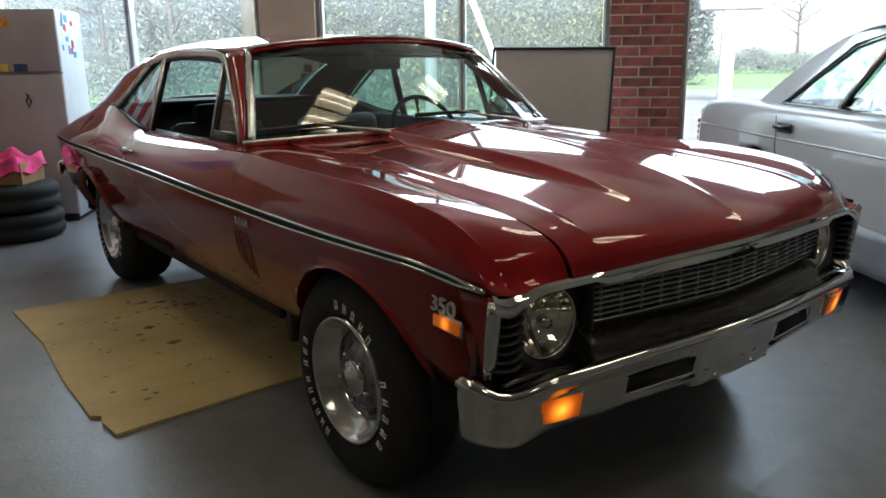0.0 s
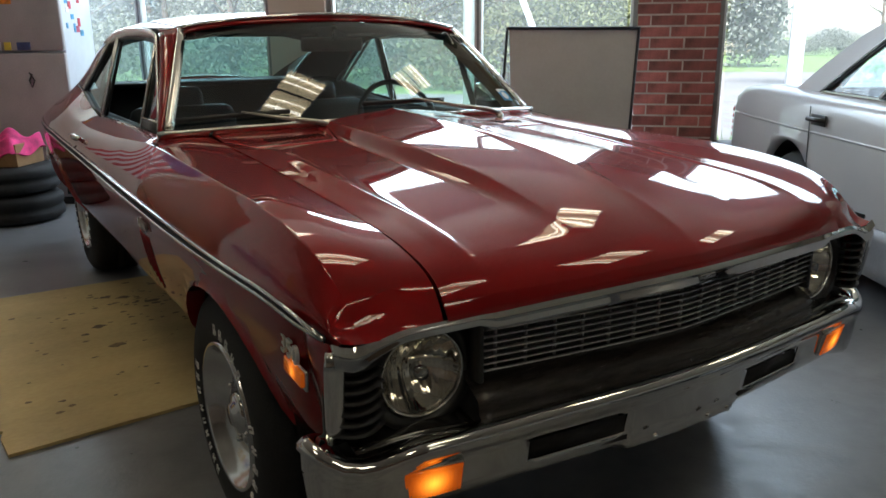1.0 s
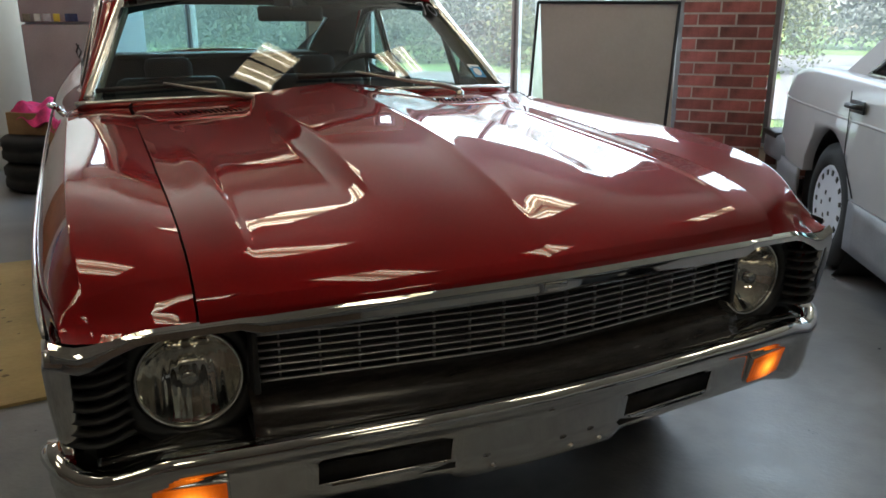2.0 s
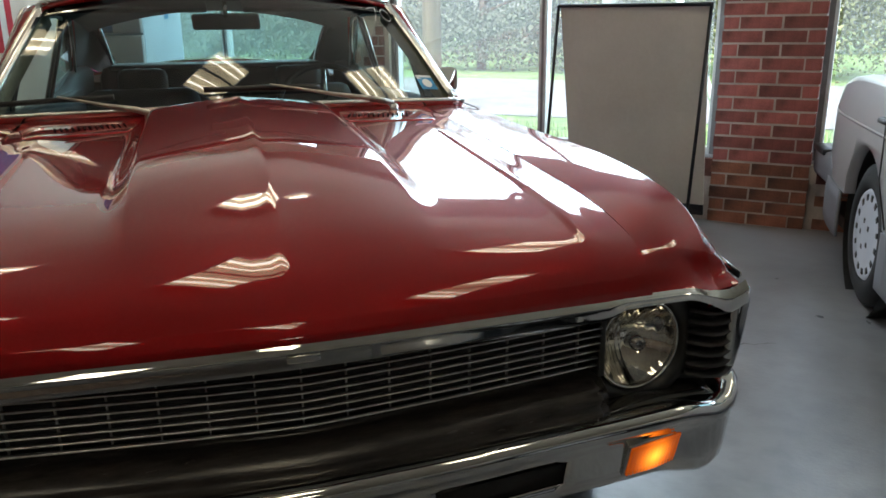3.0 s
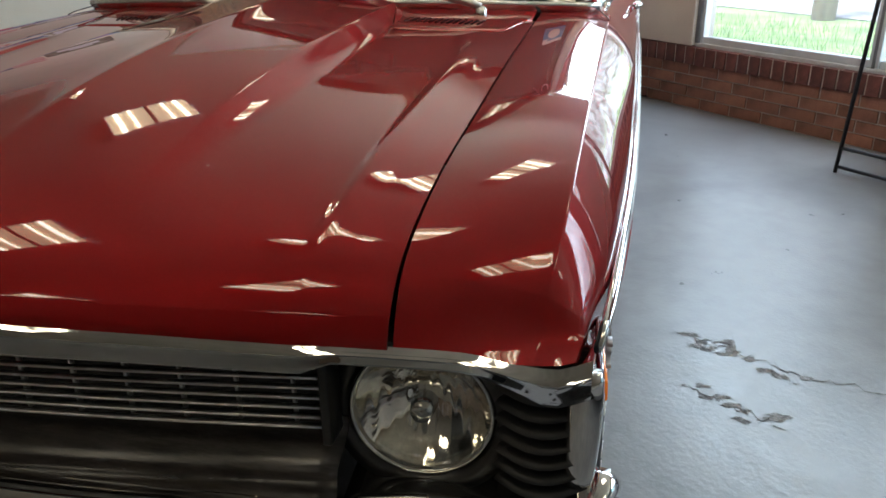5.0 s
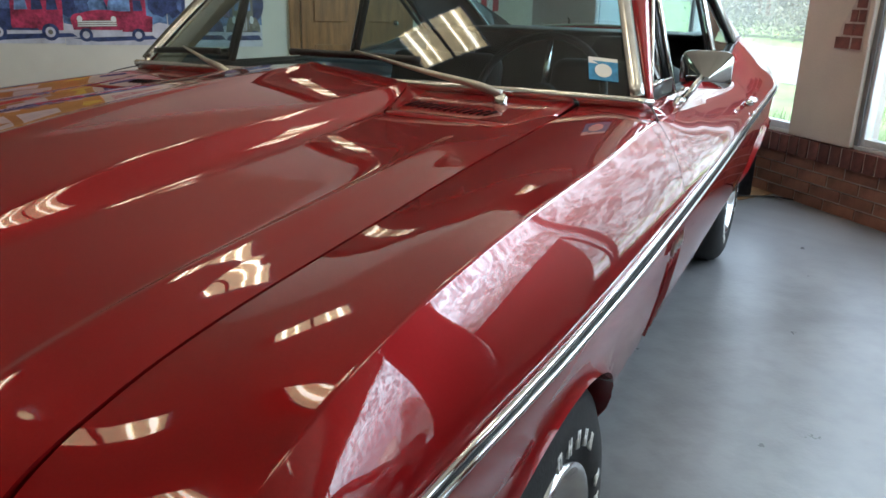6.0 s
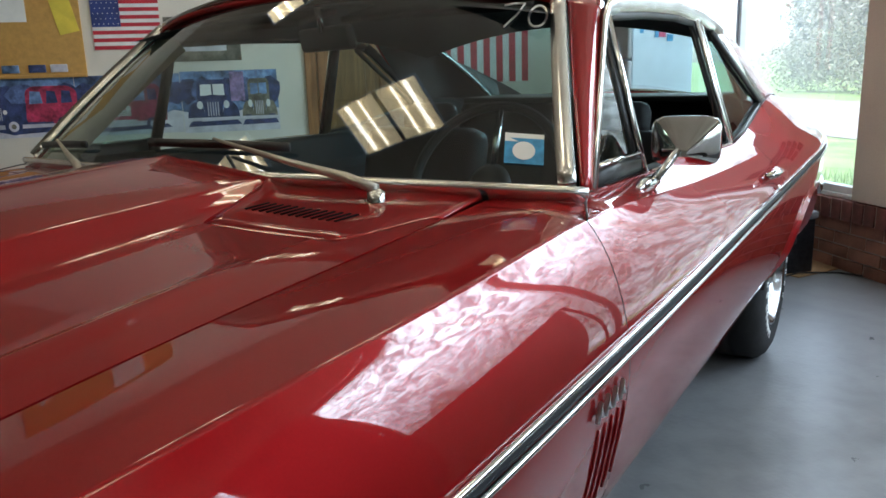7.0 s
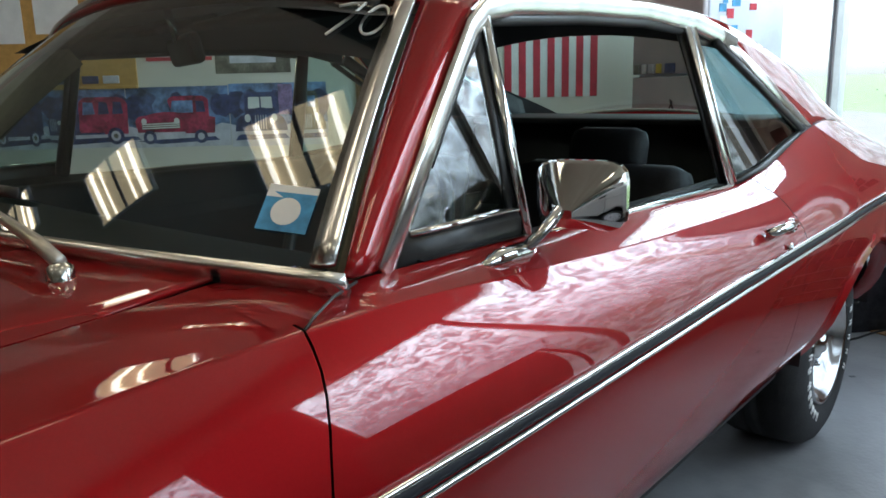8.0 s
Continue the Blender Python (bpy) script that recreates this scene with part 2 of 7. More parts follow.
def concrete():
    """Worn grey shop floor: cloudy tone, pale scuffs and dark spots."""
    m, nd, ln, b = nodes_of("worn_grey_concrete")
    tc = nd.new("ShaderNodeTexCoord")
    n1, n2, n3 = (nd.new("ShaderNodeTexNoise") for _ in range(3))
    for n, s, d in ((n1, 0.9, 8), (n2, 11.0, 10), (n3, 60.0, 4)):
        n.inputs["Scale"].default_value, n.inputs["Detail"].default_value = s, d
        ln.new(tc.outputs["Object"], n.inputs["Vector"])
    n1.inputs["Distortion"].default_value = 1.2
    r1 = nd.new("ShaderNodeValToRGB")
    r1.color_ramp.elements[0].position, r1.color_ramp.elements[1].position = 0.32, 0.68
    r1.color_ramp.elements[0].color, r1.color_ramp.elements[1].color = (0.175, 0.178, 0.186, 1), (0.27, 0.272, 0.282, 1)
    r2 = nd.new("ShaderNodeValToRGB")
    r2.color_ramp.elements[0].position, r2.color_ramp.elements[1].position = 0.36, 0.60
    r2.color_ramp.elements[0].color, r2.color_ramp.elements[1].color = (0.74, 0.74, 0.75, 1), (1, 1, 1, 1)
    mx = nd.new("ShaderNodeMixRGB")
    mx.blend_type, mx.inputs[0].default_value = "MULTIPLY", 0.7
    ln.new(n1.outputs["Fac"], r1.inputs[0])
    ln.new(n2.outputs["Fac"], r2.inputs[0])
    ln.new(r1.outputs[0], mx.inputs[1])
    ln.new(r2.outputs[0], mx.inputs[2])
    ln.new(mx.outputs[0], b.inputs["Base Color"])
    rr = nd.new("ShaderNodeMapRange")
    rr.inputs[3].default_value, rr.inputs[4].default_value = 0.20, 0.46
    b.inputs["Specular IOR Level"].default_value = 0.65
    ln.new(n2.outputs["Fac"], rr.inputs[0])
    ln.new(rr.outputs[0], b.inputs["Roughness"])
    bp = nd.new("ShaderNodeBump")
    bp.inputs["Strength"].default_value, bp.inputs["Distance"].default_value = 0.25, 0.004
    ln.new(n3.outputs["Fac"], bp.inputs["Height"])
    ln.new(bp.outputs[0], b.inputs["Normal"])
    return m


CONCRETE = concrete()

# ---- building helpers ----
def obj(name, bm, material, parent=None, label="", smooth=True):
    me = bpy.data.meshes.new(name)
    bm.normal_update()
    for f in bm.faces:
        f.smooth = smooth
    bm.to_mesh(me)
    bm.free()
    me.materials.append(material)
    ob = new(name, me)
    if parent:
        ob.parent = parent
    if label:
        ob["label"] = label
    return ob


def part(name, bm, material, parent, label="", smooth=True):
    return obj(name, bm, material, parent, label, smooth)


def thing(name, label, category, at=None, group="", kind=""):
    ob = new(name)
    if at is not None:
        ob.matrix_world = at
    return tagged(ob, label, category, group, kind)


def sharp(ob, degrees=35):
    """Keep edges sharper than the angle crisp under smooth shading."""
    ob.data.set_sharp_from_angle(angle=radians(degrees))
    return ob


def pchip(table):
    """A smooth curve through (t, value) points that never overshoots."""
    xs, ys = np.array([a for a, _ in table], float), np.array([b for _, b in table], float)
    h, dl = np.diff(xs), np.diff(ys) / np.diff(xs)
    d = np.zeros(len(xs))
    for i in range(1, len(xs) - 1):
        if dl[i - 1] * dl[i] > 0:
            w1, w2 = 2 * h[i] + h[i - 1], h[i] + 2 * h[i - 1]
            d[i] = (w1 + w2) / (w1 / dl[i - 1] + w2 / dl[i])
    d[0], d[-1] = dl[0], dl[-1]

    def at(t):
        t = min(max(t, xs[0]), xs[-1])
        i = min(int(np.searchsorted(xs, t, "right")) - 1, len(xs) - 2)
        s = (t - xs[i]) / h[i]
        return float((2 * s**3 - 3 * s**2 + 1) * ys[i] + (s**3 - 2 * s**2 + s) * h[i] * d[i] + (3 * s**2 - 2 * s**3) * ys[i + 1] + (s**3 - s**2) * h[i] * d[i + 1])

    return at


def smoothstep(a, b, t):
    t = min(max((t - a) / (b - a), 0.0), 1.0)
    return t * t * (3 - 2 * t)


def sheet(fn, us, vs, flip=False, bm=None):
    """A grid of faces through fn(u, v)."""
    bm = bm or bmesh.new()
    rows = [[bm.verts.new(fn(u, v)) for v in vs] for u in us]
    for a in range(len(us) - 1):
        for b in range(len(vs) - 1):
            q = [rows[a][b], rows[a + 1][b], rows[a + 1][b + 1], rows[a][b + 1]]
            bm.faces.new(q[::-1] if flip else q)
    return bm


def thicken(bm, t):
    """Gives an open sheet depth against its normals."""
    bm.normal_update()
    geom = bm.faces[:]
    bmesh.ops.solidify(bm, geom=geom, thickness=t)
    return bm


def box(bm, x0, x1, y0, y1, z0, z1, bevel=0.0, m=None):
    r = bmesh.ops.create_cube(bm, size=1.0)
    vs = r["verts"]
    for v in vs:
        v.co = Vector(((x0 + x1) / 2 + v.co.x * (x1 - x0), (y0 + y1) / 2 + v.co.y * (y1 - y0), (z0 + z1) / 2 + v.co.z * (z1 - z0)))
    if bevel:
        es = list({e for v in vs for e in v.link_edges})
        r = bmesh.ops.bevel(bm, geom=es, offset=bevel, segments=2, affect="EDGES", profile=0.5)
        vs = list({v for f in r["faces"] for v in f.verts} | {v for v in vs if v.is_valid})
    if m is not None:
        bmesh.ops.transform(bm, matrix=m, verts=vs)
    return bm


def boxed(x0, x1, y0, y1, z0, z1, bevel=0.0, m=None):
    return box(bmesh.new(), x0, x1, y0, y1, z0, z1, bevel, m)


def tube(pts, r, n=10, bm=None, closed=False, flat=None):
    """A round bar along points; r a number or a list; flat=(w, h) gives a flattened section instead."""
    bm = bm or bmesh.new()
    pts = [Vector(p) for p in pts]
    rings, last = [], None
    for i, p in enumerate(pts):
        a = pts[i - 1] if (i > 0 or closed) else p
        b = pts[(i + 1) % len(pts)] if (i < len(pts) - 1 or closed) else p
        d = (b - a).normalized()
        up = Vector((0, 0, 1)) if abs(d.z) < 0.9 else Vector((0, 1, 0))
        if last is not None and abs(last.dot(d)) < 0.95:
            up = last - d * last.dot(d)
        s = d.cross(up).normalized()
        w = s.cross(d).normalized()
        last = w
        rr = r[i] if isinstance(r, (list, tuple)) else r
        fw, fh = flat if flat else (rr, rr)
        rings.append([bm.verts.new(p + s * math.cos(2 * math.pi * k / n) * fw + w * math.sin(2 * math.pi * k / n) * fh) for k in range(n)])
    for i in range(len(rings) - (0 if closed else 1)):
        A, B = rings[i], rings[(i + 1) % len(rings)]
        for k in range(n):
            bm.faces.new((A[k], A[(k + 1) % n], B[(k + 1) % n], B[k]))
    if not closed:
        bm.faces.new(rings[0][::-1])
        bm.faces.new(rings[-1])
    return bm


def strip(pts, width_dir, w, t, bm=None):
    """A thin raised band: points, a direction across it, its width and thickness."""
    bm = bm or bmesh.new()
    pts = [Vector(p) for p in pts]
    rings = []
    for i, p in enumerate(pts):
        d = (pts[min(i + 1, len(pts) - 1)] - pts[max(i - 1, 0)]).normalized()
        wd = Vector(width_dir(i) if callable(width_dir) else width_dir)
        wd = (wd - d * wd.dot(d)).normalized()
        nn = d.cross(wd)
        rings.append([bm.verts.new(p + wd * a * w + nn * b * t) for a, b in ((-0.5, -0.5), (-0.5, 0.2), (-0.3, 0.5), (0.3, 0.5), (0.5, 0.2), (0.5, -0.5))])
    for A, B in zip(rings, rings[1:]):
        for k in range(6):
            bm.faces.new((A[k], A[(k + 1) % 6], B[(k + 1) % 6], B[k]))
    bm.faces.new(rings[0][::-1])
    bm.faces.new(rings[-1])
    return bm


def lathe(profile, n=40, axis="x", bm=None, wobble=None):
    """Turns (offset along the axis, radius) points round the axis."""
    bm = bm or bmesh.new()
    rings = []
    for o, r in profile:
        ring = []
        for k in range(n):
            a = 2 * math.pi * k / n
            c, s = math.cos(a) * r, math.sin(a) * r
            ring.append(bm.verts.new((o, c, s) if axis == "x" else ((c, o, s) if axis == "y" else (c, s, o))))
        rings.append(ring)
    for A, B in zip(rings, rings[1:]):
        for k in range(n):
            bm.faces.new((A[k], A[(k + 1) % n], B[(k + 1) % n], B[k]))
    return bm


def outline(points, t, m=None):
    """A flat shape of (x, z) points given depth t along +y."""
    bm = bmesh.new()
    a = [bm.verts.new((x, 0, z)) for x, z in points]
    b = [bm.verts.new((x, t, z)) for x, z in points]
    bm.faces.new(a)
    bm.faces.new(b[::-1])
    for i in range(len(a)):
        j = (i + 1) % len(a)
        bm.faces.new((a[j], a[i], b[i], b[j]))
    bmesh.ops.recalc_face_normals(bm, faces=bm.faces[:])
    if m is not None:
        bmesh.ops.transform(bm, matrix=m, verts=bm.verts[:])
    return bm


def lettering(text, size, depth):
    """Raised letters as a bmesh in the x-z plane, facing -y."""
    cu = bpy.data.curves.new("lettering", "FONT")
    cu.body, cu.size, cu.extrude, cu.align_x = text, size, depth, "CENTER"
    cu.resolution_u = 3
    ob = bpy.data.objects.new("lettering", cu)
    scene.collection.objects.link(ob)
    bpy.context.view_layer.update()
    me = bpy.data.meshes.new_from_object(ob.evaluated_get(bpy.context.evaluated_depsgraph_get()))
    bm = bmesh.new()
    bm.from_mesh(me)
    bpy.data.objects.remove(ob)
    bpy.data.curves.remove(cu)
    bpy.data.meshes.remove(me)
    bmesh.ops.transform(bm, matrix=pose(0, 0, 0, 90), verts=bm.verts[:])
    return bm


def span(a, b, n):
    return [a + (b - a) * i / n for i in range(n + 1)]


ROOM = pose(0, 0, 0, 0, 0, -45.56)  # local x runs along the window wall, local y towards it

# ---- the shop: local x (u) along the window wall, local y (n) towards it ----
# dark brown picked for an unseen wall so that it bounces little light
UNSEEN_WALL_BROWN = mat("unseen_wall_brown", (0.21, 0.13, 0.08), 0.55, vary=0.15, scale=3, fine=40, stretch=(4, 4, 0.4))
WALL_N, WALL_U, BACK_N, FAR_U, HIGH = 3.68, -4.9, -7.4, 7.5, 3.0
SILL = 0.40


def placed(ob, label, category="", kind="", group=""):
    ob.matrix_world = ROOM @ ob.matrix_basis
    return tagged(ob, label, category, group, kind)


bm = sheet(lambda x, y: (x, y, 0.0), span(WALL_U, FAR_U, 30), span(BACK_N, WALL_N + 0.10, 20))
thicken(bm, 0.15)
bmesh.ops.recalc_face_normals(bm, faces=bm.faces[:])
floor = placed(obj("floor", bm, CONCRETE, smooth=False), "worn grey concrete shop floor with scuffs and hairline cracks", "floor", "structure")
random.seed(4)


def crack(points, w):
    """A shallow open crack: a thin dark sunken line with a broken edge."""
    bm = bmesh.new()
    L, R = [], []
    for i, (x, y) in enumerate(points):
        k = w * (0.4 + random.random()) * (0.3 if i in (0, len(points) - 1) else 1)
        L.append(bm.verts.new((x, y - k, 0.0012)))
        R.append(bm.verts.new((x, y + k, 0.0012)))
    for i in range(len(points) - 1):
        bm.faces.new((L[i], L[i + 1], R[i + 1], R[i]))
    return bm


CRACK = mat("crack_dirt", (0.15, 0.148, 0.145), 0.95, vary=0.3, scale=60)
for x0, y0, x1, y1 in ((1.06, 0.82, 1.39, 0.62), (1.08, 0.50, 1.30, 0.36), (1.39, 0.62, 1.95, 0.50)):
    pts = [(x0 + (x1 - x0) * i / 26 + random.uniform(-0.006, 0.006), y0 + (y1 - y0) * i / 26 + random.uniform(-0.016, 0.016)) for i in range(27)]
    q = obj("floor_crack", crack(pts, 0.0026), CRACK, floor, smooth=False)
    q.matrix_world = Matrix.Identity(4)

SPALL = mat("spalled_concrete", (0.25, 0.248, 0.25), 0.95, vary=0.3, scale=40, fine=200, bump=0.6)
for k in range(34):
    j = random.random()
    cx, cy = (1.08 + 0.30 * j, 0.80 - 0.18 * j) if k % 3 else (1.10 + 0.18 * j, 0.49 - 0.10 * j)
    cx, cy, r = cx + random.gauss(0, 0.03), cy + random.gauss(0, 0.022), random.uniform(0.005, 0.026)
    pit = bmesh.new()
    pit.faces.new([pit.verts.new((cx + r * (0.5 + random.random()) * math.cos(a), cy + 0.6 * r * (0.5 + random.random()) * math.sin(a), 0.0010 + 0.00001 * k)) for a in span(0, 6.283, 11)[:-1]])
    q = obj("floor_pit", pit, SPALL, floor, smooth=False)
    q.matrix_world = Matrix.Identity(4)

bm = sheet(lambda x, y: (x, y, HIGH), span(WALL_U, FAR_U, 2), span(BACK_N, WALL_N, 2), flip=True)
bmesh.ops.recalc_face_normals(bm, faces=bm.faces[:])
box(bm, WALL_U, FAR_U, BACK_N, WALL_N + 0.2, HIGH + 0.002, HIGH + 0.1)
placed(obj("ceiling", bm, CEIL, smooth=False), "suspended tile ceiling in a warm lamplit beige", "ceiling", "structure")
placed(obj("wall_west", boxed(WALL_U - 0.15, WALL_U, BACK_N, WALL_N + 0.25, 0, HIGH), WALL_PAINT, smooth=False), "cream painted wall with posters and a door", "wall", "structure")
# south wall is out of view, dark and far back to lower the fill light
placed(obj("wall_south", boxed(WALL_U, FAR_U, BACK_N - 0.15, BACK_N, 0, HIGH), UNSEEN_WALL_BROWN, smooth=False), "plain dark brown unseen wall closing the room", "wall", "structure")
placed(obj("wall_east", boxed(FAR_U, FAR_U + 0.15, BACK_N, WALL_N + 0.25, 0, HIGH), WALL_PAINT, smooth=False), "plain cream painted wall", "wall", "structure")

# window wall: low brick apron, rowlock sill, painted pillars, glazing, lintel
BR0, BR1 = 0.41, 0.97          # red brick pillar
PILLARS = [(-2.43, -1.95)]
apron = placed(obj("wall_north", boxed(WALL_U, FAR_U, WALL_N + 0.012, WALL_N + 0.22, 0, SILL - 0.115), MORTAR, smooth=False), "low brick wall under the shop windows", "wall", "structure")
placed(obj("lintel", boxed(WALL_U, FAR_U, WALL_N, WALL_N + 0.22, 2.55, HIGH), WALL_PAINT, smooth=False), "painted lintel over the windows", "wall", "structure")
for a, b in PILLARS:
    placed(obj("pillar", boxed(a, b, WALL_N - 0.005, WALL_N + 0.20, SILL, 2.55, 0.006), PILLAR_PAINT, smooth=False), "beige painted pillar between the windows", "pillar", "structure")
core = placed(obj("brick_pillar", boxed(BR0 + 0.008, BR1 - 0.008, WALL_N - 0.022, WALL_N + 0.20, 0, HIGH), MORTAR, smooth=False), "red brick pillar with pale mortar joints", "pillar", "structure")
# stone ledge cap of the sill
cap = placed(obj("sill_bed", boxed(WALL_U, FAR_U, WALL_N - 0.010, WALL_N + 0.22, SILL - 0.115, SILL - 0.008), SILL_MORTAR, smooth=False), "mortar bed of the brick window sill", "sill", "structure")


def glazing(u0, u1, bars, name):
    """A shop window: aluminium frame, mullions and separate panes."""
    win = new(name)
    win.matrix_world = ROOM
    tagged(win, "large aluminium shop window onto the lawn and road", "window", "", "structure")
    y = WALL_N + 0.07
    part("window_sill", boxed(u0, u1, y - 0.04, y + 0.10, SILL - 0.006, SILL + 0.018, 0.004), ALU, win, smooth=False)
    for a, b in ((u0, u0 + 0.05), (u1 - 0.05, u1)):
        part("window_frame", boxed(a, b, y - 0.03, y + 0.03, SILL + 0.018, 2.55, 0.004), ALU, win, smooth=False)
        part("window_seal", boxed(a - 0.001 if a == u0 else a + 0.02, a + 0.03 if a == u0 else b + 0.001, y - 0.045, y - 0.03, SILL + 0.018, 2.55), ALU_DARK, win, smooth=False)
    part("window_frame", boxed(u0 + 0.05, u1 - 0.05, y - 0.028, y + 0.028, SILL + 0.018, SILL + 0.06, 0.004), ALU, win, smooth=False)
    part("window_frame", boxed(u0 + 0.05, u1 - 0.05, y - 0.028, y + 0.028, 2.50, 2.55, 0.004), ALU, win, smooth=False)
    edges = [u0 + 0.05] + list(bars) + [u1 - 0.05]
    for b in bars:
        part("mullion", boxed(b - 0.028, b + 0.028, y - 0.04, y + 0.04, SILL + 0.02, 2.50, 0.005), ALU, win, smooth=False)
        part("mullion_gasket", boxed(b - 0.008, b + 0.008, y - 0.044, y - 0.04, SILL + 0.02, 2.50), ALU_DARK, win, smooth=False)
    for a, b in zip(edges, edges[1:]):
        q = part("pane", boxed(a + 0.02, b - 0.02, y - 0.003, y + 0.003, SILL + 0.05, 2.51), SHOP_GLASS, win, smooth=False)
        q.visible_shadow = False


glazing(WALL_U + 0.02, -2.43, (-3.61,), "window_1")
glazing(-1.95, 0.41, (-0.75,), "window_2")
glazing(0.97, 4.4, (2.9,), "window_3")
# added out of view: shortens the glazing to block light from the front floor
placed(obj("unseen_end_wall", boxed(4.4, FAR_U, WALL_N, WALL_N + 0.22, SILL, 2.55), WALL_PAINT, smooth=False), "unseen plain cream wall added beside the last window", "wall", "structure")


def troffer(u, n):
    """Recessed fluorescent fitting: white pan, two lit tubes behind yellowed lenses, dark centre bar."""
    root = new("ceiling_light")
    root.matrix_world = ROOM @ pose(u, n, HIGH - 0.004)
    tagged(root, "recessed fluorescent ceiling light with two warm tubes and a yellowed lens", "ceiling light", "ceiling lights")
    a, b = 0.25, 0.33
    part("pan", boxed(-a, a, -b, b, -0.012, 0.0), PAPER, root, smooth=False)
    for x0, x1, y0, y1 in ((-a, a, -b, -b + 0.018), (-a, a, b - 0.018, b), (-a, -a + 0.018, -b + 0.018, b - 0.018), (a - 0.018, a, -b + 0.018, b - 0.018)):
        part("light_frame", boxed(x0, x1, y0, y1, -0.040, -0.012, 0.003), WHITE_SIDE, root, smooth=False)
    part("centre_bar", boxed(-a + 0.019, a - 0.019, -0.014, 0.014, -0.036, -0.012, 0.002), GREY_PLASTIC, root, smooth=False)
    for s in (-1, 1):
        y0, y1 = sorted((s * 0.015, s * (b - 0.019)))
        part("diffuser", boxed(-a + 0.019, a - 0.019, y0, y1, -0.026, -0.020), LENS_GLOW, root, "lit yellowed plastic lens", smooth=False)
        for y in (0.13, 0.235):
            part("lamp_tube", tube([(-a + 0.03, s * y, -0.034), (a - 0.03, s * y, -0.034)], 0.017 if y > 0.2 else 0.009, 10), TUBE, root, "lit warm-white tube")
    return root


LENS_GLOW = glow("lit_yellowed_lens", (1.0, 0.85, 0.55), LENS_LIGHT)
TUBE = glow("lit_tube", (1.0, 0.97, 0.86), TUBE_GLOW)
for n, first, ks in ((1.80, 0.55, (-1, 0, 1)), (0.25, -0.44, (-1, 0, 1)), (-1.20, -0.84, (0, 1)), (-2.65, -1.35, (0, 1, 2))):
    for k in ks:
        troffer(first + 2.1 * k, n)

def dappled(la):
    """Puts a leaf-like noise dapple and a brighter top into the lamp's own emission."""
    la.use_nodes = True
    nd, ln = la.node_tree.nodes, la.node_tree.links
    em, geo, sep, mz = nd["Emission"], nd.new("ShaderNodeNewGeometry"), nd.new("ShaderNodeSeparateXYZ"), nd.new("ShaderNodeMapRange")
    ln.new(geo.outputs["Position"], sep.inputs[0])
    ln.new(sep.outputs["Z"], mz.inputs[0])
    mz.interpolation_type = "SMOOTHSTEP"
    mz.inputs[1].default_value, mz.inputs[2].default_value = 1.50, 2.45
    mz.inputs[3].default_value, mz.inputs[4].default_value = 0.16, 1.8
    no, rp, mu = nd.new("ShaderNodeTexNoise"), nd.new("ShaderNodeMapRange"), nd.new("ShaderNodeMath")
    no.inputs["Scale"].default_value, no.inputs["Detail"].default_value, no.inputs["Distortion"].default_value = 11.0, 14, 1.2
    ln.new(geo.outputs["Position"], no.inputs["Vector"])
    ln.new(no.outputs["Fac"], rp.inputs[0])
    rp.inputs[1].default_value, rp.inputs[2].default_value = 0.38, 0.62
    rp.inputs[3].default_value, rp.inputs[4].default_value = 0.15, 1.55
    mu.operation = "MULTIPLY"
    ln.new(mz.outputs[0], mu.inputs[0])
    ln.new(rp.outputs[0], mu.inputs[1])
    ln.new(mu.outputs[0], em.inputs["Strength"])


# one soft lamp added in each window opening, standing in for overcast sky light
for u0, u1, share in ((-4.85, -2.45, 1.15), (-1.93, 0.38, 1.15), (1.0, 4.35, 0.6)):  # last one dimmed to darken the floor in front
    la = bpy.data.lights.new("window_sky_lamp", "AREA")
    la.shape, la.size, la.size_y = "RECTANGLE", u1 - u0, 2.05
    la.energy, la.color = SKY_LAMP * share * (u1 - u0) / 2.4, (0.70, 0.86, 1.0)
    lo = new("window_sky_lamp", la)
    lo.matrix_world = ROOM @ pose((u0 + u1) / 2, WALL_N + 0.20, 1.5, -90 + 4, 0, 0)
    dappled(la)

# ---- outdoors: lawn, road, trees, signs ----
bm = sheet(lambda x, y: (x, y, -0.10), [-900, -200, -60, -20, -5, 5, 20, 60, 200, 900], [WALL_N + 0.23, 6, 9, 12, 15, 30, 60, 200, 900])
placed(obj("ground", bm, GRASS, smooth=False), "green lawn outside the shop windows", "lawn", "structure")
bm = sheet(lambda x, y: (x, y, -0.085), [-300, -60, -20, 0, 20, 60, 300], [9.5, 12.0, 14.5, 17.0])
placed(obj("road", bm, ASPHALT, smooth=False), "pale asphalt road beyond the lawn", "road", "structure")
bm = sheet(lambda x, y: (x, y, -0.082), [1.6, 4, 7, 12, 60], [7.2, 9.0, 30.0])
placed(obj("driveway", bm, ASPHALT, smooth=False), "pale asphalt forecourt beside the building", "pavement", "structure")

bm = bmesh.new()
random.seed(11)
for i in range(9000):
    u = random.uniform(-6.0, 6.5)
    n = WALL_N + 0.4 + 4.6 * random.random() ** 1.4
    h, w, a = random.uniform(0.06, 0.20), random.uniform(0.004, 0.009), random.uniform(0, 6.28)
    lx, ly = math.cos(a) * w, math.sin(a) * w
    bx, by = random.uniform(-0.05, 0.05), random.uniform(-0.05, 0.05)
    v = [bm.verts.new(c) for c in ((u - lx, n - ly, -0.10), (u + lx, n + ly, -0.10), (u + bx, n + by, -0.10 + h))]
    bm.faces.new(v)
